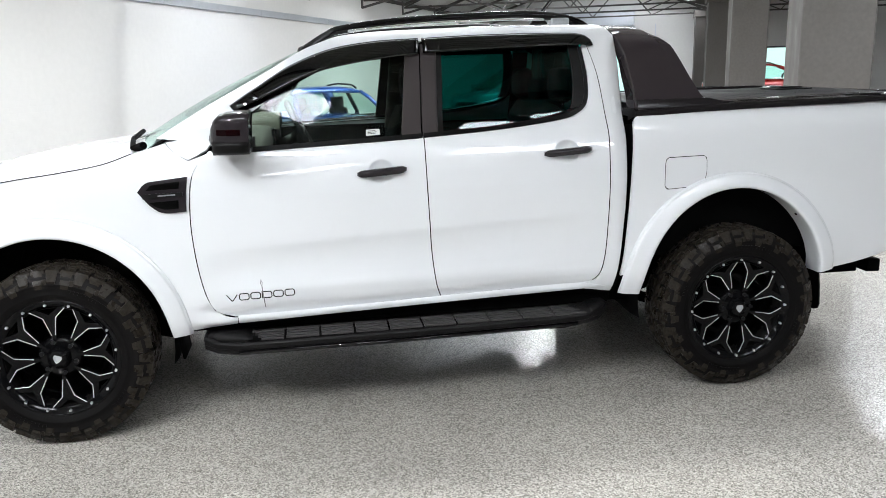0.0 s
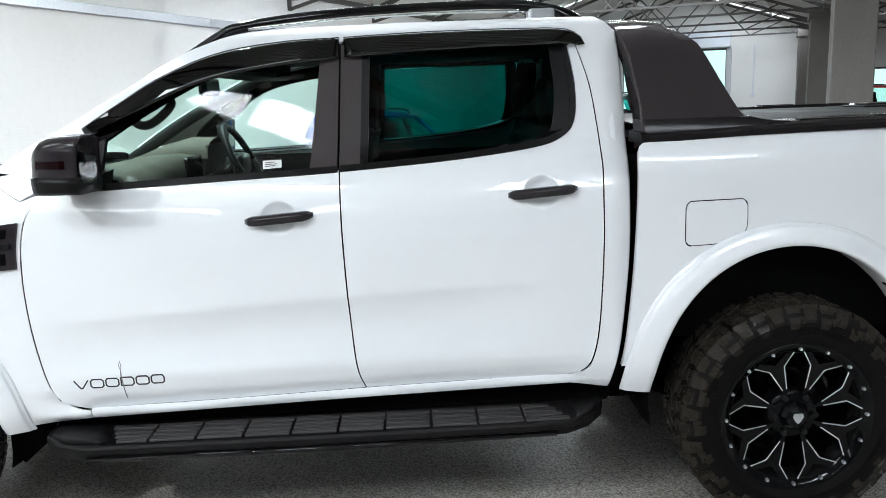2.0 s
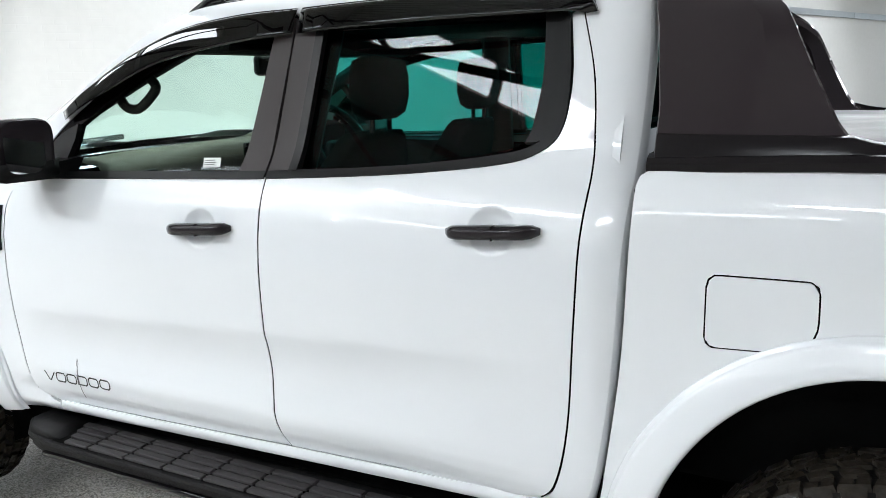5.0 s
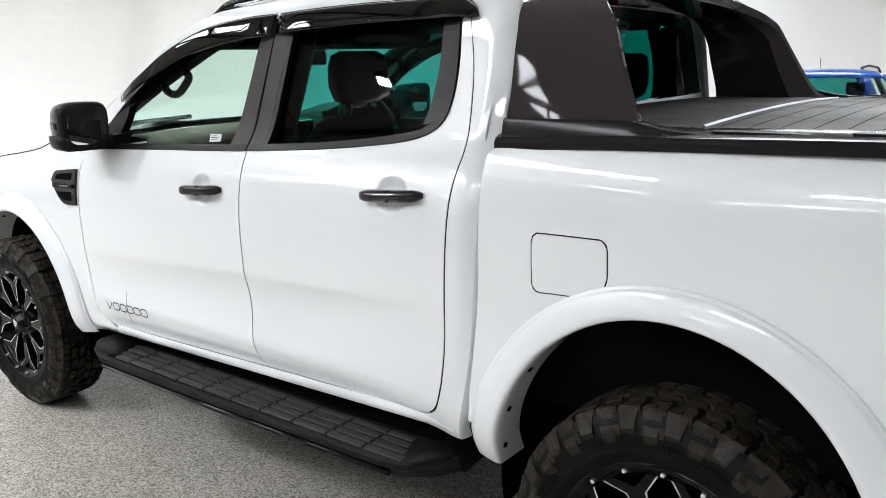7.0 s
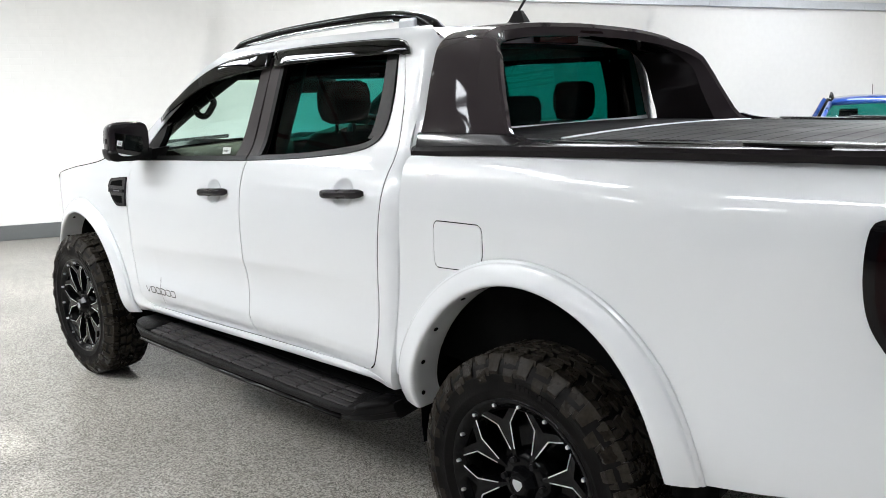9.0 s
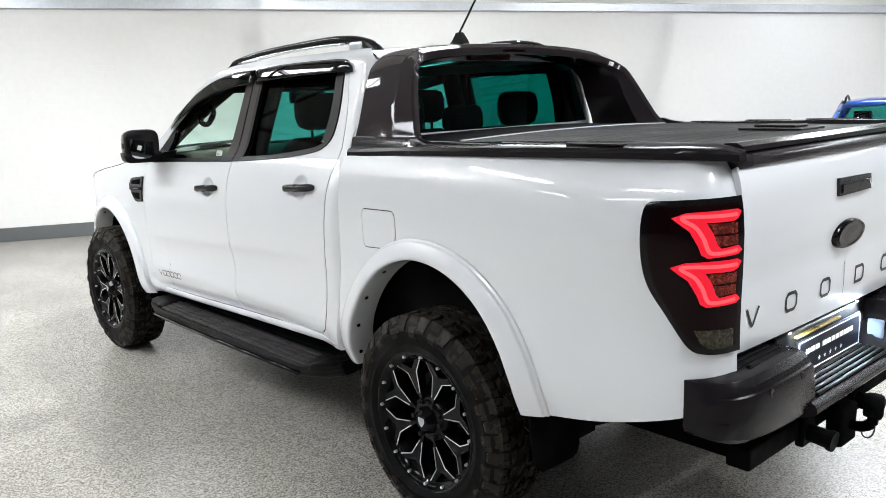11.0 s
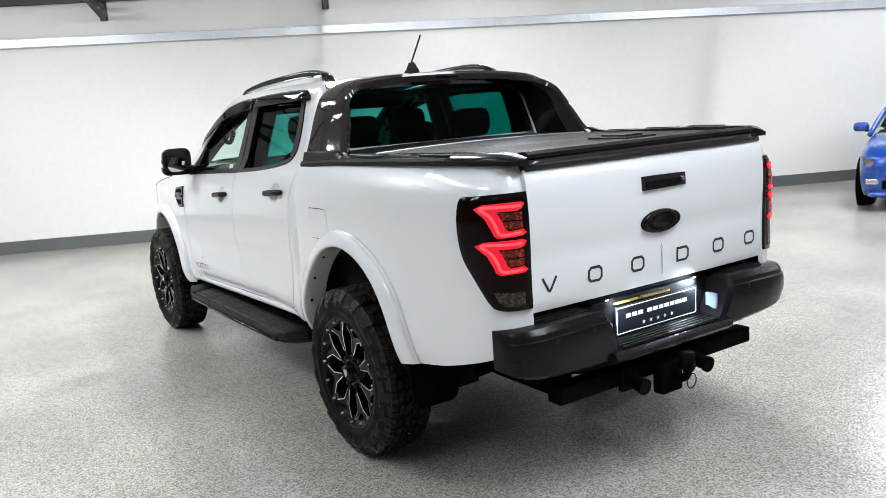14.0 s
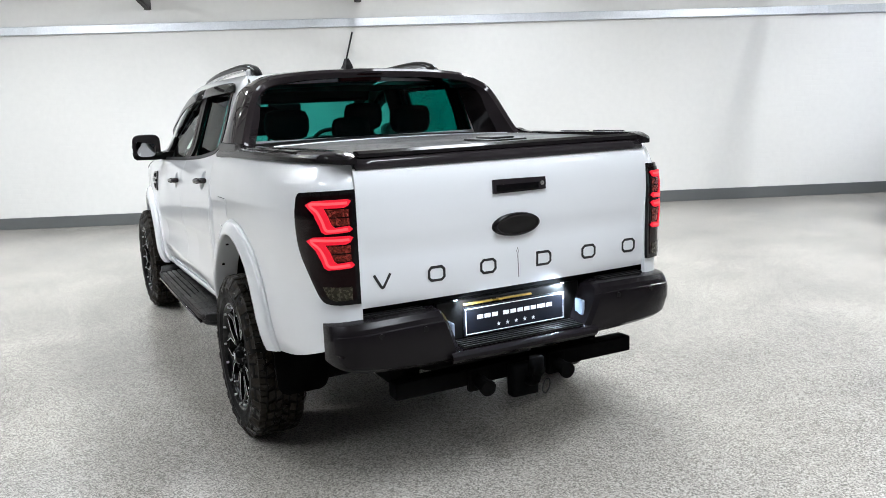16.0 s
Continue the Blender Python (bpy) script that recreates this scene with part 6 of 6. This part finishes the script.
both("mud_flap", rear_flap, SHADOWY, label="black rubber mud flap", smooth=False)
both("mud_flap", lambda: loft([[(-2.735 + dx, y, z) for y in (-0.87, -0.78, -0.675)] for dx, z in ((0.0, 0.60), (0.015, 0.45), (0.03, 0.33), (0.04, 0.33), (0.025, 0.45), (0.01, 0.60))]), SHADOWY, label="black rubber mud flap", smooth=False)
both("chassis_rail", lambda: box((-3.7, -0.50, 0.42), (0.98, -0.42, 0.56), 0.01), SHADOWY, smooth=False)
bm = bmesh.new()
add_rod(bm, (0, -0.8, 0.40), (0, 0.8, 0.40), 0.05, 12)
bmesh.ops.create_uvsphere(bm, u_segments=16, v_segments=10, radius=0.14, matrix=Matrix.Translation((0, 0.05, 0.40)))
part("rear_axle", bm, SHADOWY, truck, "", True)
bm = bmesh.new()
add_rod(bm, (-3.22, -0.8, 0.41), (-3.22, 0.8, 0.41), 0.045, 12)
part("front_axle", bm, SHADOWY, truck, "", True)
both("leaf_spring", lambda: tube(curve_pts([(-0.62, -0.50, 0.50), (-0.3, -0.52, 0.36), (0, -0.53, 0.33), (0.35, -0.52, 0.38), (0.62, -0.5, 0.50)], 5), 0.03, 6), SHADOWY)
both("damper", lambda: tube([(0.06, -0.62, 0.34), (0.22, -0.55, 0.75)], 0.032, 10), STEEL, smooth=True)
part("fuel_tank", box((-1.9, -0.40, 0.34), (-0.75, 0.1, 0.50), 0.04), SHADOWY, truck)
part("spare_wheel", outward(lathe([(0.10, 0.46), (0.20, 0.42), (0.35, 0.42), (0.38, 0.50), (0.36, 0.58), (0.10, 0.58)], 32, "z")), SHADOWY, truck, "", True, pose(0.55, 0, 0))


# Wheels
def tyre_bm():
    prof = [(0.262, -0.118), (0.270, -0.127), (0.282, -0.134), (0.296, -0.138), (0.300, -0.1405), (0.304, -0.1405), (0.308, -0.139), (0.342, -0.140), (0.346, -0.142), (0.350, -0.1415), (0.354, -0.138), (0.374, -0.132), (0.394, -0.119), (0.402, -0.10), (0.405, 0.0), (0.402, 0.10), (0.394, 0.119), (0.374, 0.132), (0.34, 0.14), (0.30, 0.139), (0.275, 0.130), (0.262, 0.118), (0.23, 0.10), (0.23, -0.10), (0.262, -0.118)]
    return outward(lathe(prof, 72))


def lug_bm():
    """Tread: staggered shoulder blocks that wrap on to the sidewall, and two rows of angular centre blocks."""
    bm = bmesh.new()
    n = 40
    rng = random.Random(5)

    def block(foot, top):
        return loft([foot, top], closed=True, caps=True)

    for k in range(n):
        for side in (1, -1):
            w = 2 * math.pi * (k + (0.5 if side < 0 else 0) + rng.uniform(-0.06, 0.06)) / n
            long = 0.036 if k % 2 else 0.058
            h = 0.412 + rng.uniform(-0.001, 0.0015)
            b1 = block([(0.386, 0.079, -0.028), (0.386, 0.078, -0.003), (0.386, 0.119, -0.001), (0.386, 0.119, -0.026)], [(h, 0.081, -0.026), (h, 0.080, -0.004), (h - 0.003, 0.114, -0.002), (h - 0.003, 0.114, -0.024)])
            merge(b1, block([(0.386, 0.084, 0.001), (0.386, 0.083, 0.024), (0.386, 0.119, 0.031), (0.386, 0.119, 0.002)], [(h - 0.002, 0.086, 0.002), (h - 0.002, 0.085, 0.022), (h - 0.006, 0.114, 0.029), (h - 0.006, 0.114, 0.003)]))
            merge(b1, block([(0.384, 0.117, -0.021), (0.384, 0.117, 0.028), (0.409, 0.112, 0.027), (0.409, 0.112, -0.020)], [(0.386 - long, 0.1395, -0.010), (0.386 - long, 0.1395, 0.017), (0.384 - long * 0.6, 0.1440, 0.019), (0.384 - long * 0.6, 0.1440, -0.013)]))
            merge(b1, block([(0.388, 0.038, -0.014), (0.388, 0.042, 0.028), (0.388, 0.075, 0.020), (0.388, 0.073, -0.025)], [(h, 0.040, -0.012), (h, 0.044, 0.026), (h, 0.073, 0.018), (h, 0.071, -0.023)]))
            merge(b1, block([(0.388, 0.002, -0.004), (0.388, 0.002, 0.033), (0.388, 0.036, 0.017), (0.388, 0.032, -0.030)], [(h + 0.001, 0.004, -0.002), (h + 0.001, 0.004, 0.030), (h, 0.034, 0.015), (h, 0.030, -0.028)]))
            if k % 2 == 0:
                merge(b1, block([(0.345, 0.138, -0.030), (0.345, 0.138, -0.016), (0.372, 0.131, -0.013), (0.372, 0.131, -0.032)], [(0.347, 0.1430, -0.028), (0.347, 0.1430, -0.018), (0.370, 0.1370, -0.015), (0.370, 0.1370, -0.030)]))
            outward(b1)
            bmesh.ops.scale(b1, vec=(1, 1, 1.1), verts=b1.verts)
            if side < 0:
                mirrored(b1)
            bmesh.ops.transform(b1, matrix=Matrix.Rotation(-w, 4, "Y"), verts=b1.verts)
            merge(bm, b1)
    return bm


RK = 1.12  # the rim's radius against its first pattern


def rim_face(k):
    """One forked spoke between two leaf-shaped openings, and its two machined edges."""
    a0 = 2 * math.pi * k / 8
    side = [(0.060, 0.345, -0.098), (0.095, 0.300, -0.103), (0.170, 0.238, -0.106), (0.2135, 0.065, -0.113)]
    fork = [(0.2135, 0.19, -0.113), (0.181, math.pi / 8, -0.106)]

    def at(r, w, y):
        return (RK * r * math.cos(a0 + w), y, RK * r * math.sin(a0 + w))

    def other(q):
        return (q[0], math.pi / 4 - q[1], q[2])

    ring = side + fork + [other(fork[0])] + [other(q) for q in side[::-1]]
    front = [at(*q) for q in ring]
    back = [at(r, w, y + 0.035) for r, w, y in ring]
    n = len(ring)
    bm = bm_from(front + back, [(0, 1, 9, 10), (1, 2, 8, 9), (2, 5, 8), (2, 3, 4), (2, 4, 5), (8, 7, 6), (8, 6, 5)] + [(i, (i + 1) % n, (i + 1) % n + n, i + n) for i in range(n)])
    edges = []
    for flip in (False, True):
        line = [other(q) if flip else q for q in side[1:]]
        s = -1 if flip else 1
        rows = []
        for (r, w, y), k2 in zip(line, (0.0024, 0.0031, 0.0034)):
            rows.append([at(r, w, y - 0.0012), at(r, w + s * k2 / r * 1.25, y - 0.0022), at(r, w + s * k2 / r * 1.3, y + 0.002)])
        edges.append(flip_if(loft(rows), (0, -1, 0)))
    return outward(bm), edges


def wheel(m, name="wheel"):
    w = part(name, tyre_bm(), RUBBER, truck, "deep-treaded off-road tyre on a black alloy rim", True, m @ Matrix.Diagonal((0.985, 0.92, 0.985, 1)))
    tagged(part("tread", lug_bm(), LUGS, w, "chunky tread blocks"), kind="stuff")
    barrel = lathe([(RK * r, a) for r, a in ((0.246, -0.128), (0.243, -0.132), (0.236, -0.131), (0.228, -0.122), (0.214, -0.113), (0.208, -0.100), (0.205, -0.02), (0.20, 0.09), (0.02, 0.09))], 48)
    part("rim", flip_if(barrel, (0, -1, 0)), RIM, w, "", True)
    for k in range(8):
        plate, edges = rim_face(k)
        spoke = part("spoke", plate, RIM, w)
        for e in edges:
            part("machined_edge", e, MILLED, w, "bright machined spoke edge")
    part("hub", outward(lathe([(0.0, -0.100), (0.075, -0.098), (0.094, -0.088), (0.098, -0.03)], 24)), RIM, w, "", True)
    part("centre_cap", outward(lathe([(0.0, -0.134), (0.030, -0.133), (0.040, -0.126), (0.052, -0.108), (0.058, -0.096)], 8)), RIM, w, "faceted gloss black centre cap")
    part("cap_mark", bm_from([(0.020 * px, -0.1352, 0.020 * pz) for px, pz in ((-0.8, 0.9), (0.8, 0.9), (0.95, 0.2), (0.5, -0.6), (0, -1.0), (-0.5, -0.6), (-0.95, 0.2))], [(0, 1, 2, 3, 4, 5, 6)]), STEEL, w, "small silver shield mark")
    bm = bmesh.new()
    for start, count, r in ((62, 11, 0.322), (242, 11, 0.322), (150, 6, 0.324), (330, 6, 0.324)):
        for k in range(count):
            add_box(bm, (r - 0.008, -0.1425, -0.0062), (r + 0.008, -0.138, 0.0062), 0.0, Matrix.Rotation(-radians(start + 2.9 * k), 4, "Y"))
    tagged(part("sidewall_mark", bm, RUBBER, w, "raised plain marks on the sidewall"), kind="stuff")
    rivet = None
    for k in range(16):
        a = 2 * math.pi * k / 16
        at = pose(0.2255 * RK * math.cos(a), -0.112, 0.2255 * RK * math.sin(a))
        if rivet is None:
            bm = bmesh.new()
            add_rod(bm, (0, 0.004, 0), (0, -0.019, 0), 0.0078, 8, 0.0055)
            rivet = part("rivet", bm, MILLED, w, "", False, at)
        else:
            twin = new("rivet", rivet.data)
            twin.matrix_basis, twin.parent = at, w
    nut = None
    for k in range(6):
        a = 2 * math.pi * k / 6
        at = pose(0.074 * math.cos(a), -0.085, 0.074 * math.sin(a))
        if nut is None:
            bm = bmesh.new()
            add_rod(bm, (0, 0, 0), (0, -0.028, 0), 0.010, 6)
            nut = part("wheel_nut", bm, DARK_STEEL, w, "", False, at)
        else:
            twin = new("wheel_nut", nut.data)
            twin.matrix_basis, twin.parent = at, w
    return w


def copy_part(ob, m):
    """A copy of a part and what belongs to it, under the same thing."""
    return copy_thing(ob, m)


w1 = wheel(pose(0, -0.852, 0.409))
copy_part(w1, pose(-3.22, -0.852, 0.409, 0, 17, 0))
copy_part(w1, pose(0, 0.852, 0.409, 0, 0, 180))
copy_part(w1, pose(-3.22, 0.852, 0.409, 0, 30, 180))


# ---- other vehicles in the showroom ----
def car_paint(name, base):
    return mat(name, base, 0.28, metal=0.25, coat=1.0, vary=0.03, grain=800)


def hatchback(name, paint, label, m):
    """A small five-door car, nose towards -x, 4.0 m long."""
    car = thing(name, label, "car", m)
    # lower body
    rows = []
    for x, half, zt, zb in ((-2.03, 0.52, 0.66, 0.22), (-2.00, 0.66, 0.72, 0.19), (-1.90, 0.76, 0.80, 0.18), (-1.70, 0.82, 0.855, 0.18), (-1.30, 0.855, 0.92, 0.18), (-0.95, 0.865, 0.965, 0.18), (0.0, 0.87, 0.98, 0.18), (1.0, 0.87, 1.00, 0.18), (1.6, 0.84, 1.01, 0.2), (1.9, 0.78, 0.98, 0.26), (1.98, 0.66, 0.90, 0.32)):
        rows.append([(x, half * f, zb + (zt - zb) * g) for f, g in ((-0.80, 0), (-0.96, 0.06), (-1.0, 0.35), (-1.0, 0.6), (-0.985, 0.78), (-0.94, 0.93), (-0.86, 1.0), (-0.4, 1.03), (0, 1.04), (0.4, 1.03), (0.86, 1.0), (0.94, 0.93), (0.985, 0.78), (1.0, 0.6), (1.0, 0.35), (0.96, 0.06), (0.80, 0))])
    part("body", outward(loft(rows, closed=True, caps=True)), paint, car, "", True)
    # roof and pillars
    sec = [(-1.02, 0.97, 0.79), (-0.80, 1.13, 0.74), (-0.55, 1.29, 0.68), (-0.30, 1.405, 0.62), (0.0, 1.455, 0.60), (0.6, 1.465, 0.60), (1.2, 1.43, 0.59), (1.55, 1.34, 0.60), (1.80, 1.12, 0.66), (1.90, 0.96, 0.72)]
    roof = [(x, z, h) for x, z, h in sec if -0.31 <= x <= 1.56]
    part("roof", outward(loft([[(x, -h, z - 0.05), (x, -h + 0.03, z - 0.015), (x, -h * 0.5, z + 0.012), (x, 0, z + 0.018), (x, h * 0.5, z + 0.012), (x, h - 0.03, z - 0.015), (x, h, z - 0.05), (x, h - 0.05, z - 0.06), (x, 0, z - 0.03), (x, -h + 0.05, z - 0.06)] for x, z, h in roof], closed=True, caps=True)), paint, car, "", True)
    for s in (-1, 1):
        part("pillar", tube([(-1.06, s * 0.80, 0.95), (-0.80, s * 0.745, 1.12), (-0.55, s * 0.685, 1.265), (-0.28, s * 0.63, 1.375)], 0.035, 8), paint, car, "", True)
        part("pillar", tube([(0.36, s * 0.83, 0.97), (0.40, s * 0.62, 1.42)], 0.04, 8), TRIM, car, "", True)
        part("pillar", tube([(1.45, s * 0.80, 1.0), (1.40, s * 0.61, 1.38)], 0.10, 8), paint, car, "", True)
        part("side_window", loft([[(x, s * y, z) for x, y, z in row] for row in (((-0.95, 0.795, 0.985), (0.0, 0.815, 1.0), (1.35, 0.80, 1.02)), ((-0.33, 0.635, 1.36), (0.1, 0.615, 1.40), (1.35, 0.605, 1.375)))]), GLASS, car, "", True)
        part("roof_rail", tube([(-0.15, s * 0.60, 1.43), (0.0, s * 0.595, 1.485), (0.7, s * 0.595, 1.505), (1.25, s * 0.59, 1.465), (1.35, s * 0.59, 1.42)], 0.017, 6), TRIM, car, "", True)
        part("headlight", outward(loft([[(-1.985 + dx, s * y, z) for y, z in ((0.42, 0.665), (0.66, 0.70), (0.745, 0.735), (0.70, 0.60), (0.46, 0.605))] for dx in (-0.02, 0.10)], closed=True, caps=True)), CHROME, car, "clear headlight")
        part("fog_light", outward(box((-2.025, s * 0.60 - 0.12, 0.36), (-1.92, s * 0.60 + 0.10, 0.44), 0.02)), CHROME, car)
        part("door_mirror", outward(box((-0.86, s * 0.95 - 0.10, 0.99), (-0.72, s * 0.95 + 0.10, 1.12), 0.045)), paint, car, "", True)
        part("mirror_arm", box((-0.83, min(s * 0.78, s * 0.90), 0.985), (-0.76, max(s * 0.78, s * 0.90), 1.01), 0.006), TRIM, car)
        for x in (-1.32, 1.22):
            t = part("wheel", outward(lathe([(0.19, -0.09), (0.29, -0.10), (0.312, -0.07), (0.315, 0.07), (0.29, 0.10), (0.19, 0.09)], 32)), RUBBER, car, "", True, pose(x, s * 0.775, 0.315))
            part("rim", outward(lathe([(0.0, -0.07 * -s), (0.05, -0.075 * -s), (0.18, -0.06 * -s), (0.205, -0.09 * -s)], 20)), STEEL, t, "", True)
            a = part("arch_shadow", outward(lathe([(0.0, 0.10 * s), (0.345, 0.10 * s), (0.345, 0.0), (0.0, 0.0)], 32)), SHADOWY, car, "", True, pose(x, s * 0.772, 0.33))
    part("windscreen", loft([[(x, y * k / 4, z + 0.02 * (1 - (k / 4) ** 2)) for k in range(-4, 5)] for x, y, z in ((-1.06, 0.78, 0.965), (-0.55, 0.66, 1.265), (-0.30, 0.61, 1.39))]), GLASS, car, "", True)
    part("rear_screen", loft([[(x, y * k / 4, z) for k in range(-4, 5)] for x, y, z in ((1.56, 0.58, 1.33), (1.86, 0.68, 1.0))]), PRIVACY, car, "", True)
    part("grille", outward(loft([[(-2.055 + dx, y, z) for y, z in ((-0.40, 0.625), (-0.34, 0.685), (0.34, 0.685), (0.40, 0.625), (0.27, 0.49), (-0.27, 0.49))] for dx in (0, 0.09)], closed=True, caps=True)), SHADOWY, car, "black slatted grille")
    part("grille_surround", tube([(-2.062, y, z) for y, z in ((-0.41, 0.625), (-0.345, 0.692), (0.345, 0.692), (0.41, 0.625), (0.275, 0.482), (-0.275, 0.482), (-0.41, 0.625))], 0.011, 6), CHROME, car)
    for k in range(-8, 9):
        part("grille_slat", box((-2.066, 0.042 * k - 0.005, 0.495), (-2.05, 0.042 * k + 0.005, 0.685), 0.002), DARK_STEEL, car)
    part("lower_grille", box((-2.06, -0.50, 0.30), (-1.95, 0.50, 0.42), 0.02), SHADOWY, car)
    plate = part("number_plate", box((-2.075, -0.26, 0.40), (-2.058, 0.26, 0.51), 0.004), PAPER, car, "white number plate with plain bars")
    for k in range(6):
        part("plate_bar", box((-2.078, -0.20 + 0.07 * k, 0.425), (-2.074, -0.16 + 0.07 * k, 0.485)), INK, plate)
    part("bumper_lip", box((-2.06, -0.66, 0.20), (-1.9, 0.66, 0.27), 0.03), paint, car, "", True)
    for y in (-0.36, 0.36):
        st = part("seat", outward(loft([[(0.05 + lean + 0.05 * c, y + 0.22 * k * s, z) for c, s in ((math.cos(w), math.sin(w)) for w in np.linspace(0, 2 * math.pi, 13)[:-1])] for z, k, lean in ((0.5, 0.9, 0.0), (0.9, 1.0, 0.08), (1.08, 0.8, 0.12), (1.10, 0.5, 0.125), (1.12, 0.5, 0.13), (1.16, 0.6, 0.135), (1.28, 0.55, 0.15))], closed=True, caps=True)), SEAT, car, "", True)
    part("dashboard", outward(loft([[(x, y, z) for y in (-0.72, 0, 0.72)] for x, z in ((-1.0, 0.96), (-0.7, 1.0), (-0.5, 0.98), (-0.5, 0.7))])), SEAT, car, "", True)
    part("steering_wheel", tube([(-0.36 - 0.05 * math.sin(w), 0.36 + 0.18 * math.cos(w), 0.98 + 0.17 * math.sin(w)) for w in np.linspace(0, 2 * math.pi, 21)], 0.014, 6), TRIM, car, "", True)
    part("aerial", tube([(1.15, 0, 1.44), (1.32, 0, 1.62)], 0.004, 5), TRIM, car)
    return car


BLUE = car_paint("blue_car_paint", (0.004, 0.052, 0.30))
SILVER = car_paint("silver_car_paint", (0.42, 0.44, 0.46))
RED = car_paint("red_car_paint", (0.42, 0.02, 0.015))
blue = hatchback("hatchback_car", BLUE, "bright blue five-door hatchback parked beside the white wall", pose(-1.93, 9.02, 0, 0, 0, 110) @ Matrix.Scale(0.92, 4))
words("windscreen_word", "SO", 0.19, CREAM, pose(-0.955, 0.38, 1.058, 0, 0, 0) @ pose(0, 0, 0, 50, 0, -90) @ Matrix.Diagonal((1.3, 0.42, 1, 1)), blue, 0.002, label="white capital letters on a windscreen banner")
c = hall(21.5, 3.2, 0)
hatchback("hatchback_car", SILVER, "silver hatchback parked deeper in the showroom", pose(c.x, c.y, 0, 0, 0, HALL_TURN - 30))
c = hall(26.5, 10.2, 0)
hatchback("hatchback_car", RED, "red car parked near the far glazed opening", pose(c.x, c.y, 0, 0, 0, HALL_TURN + 90))
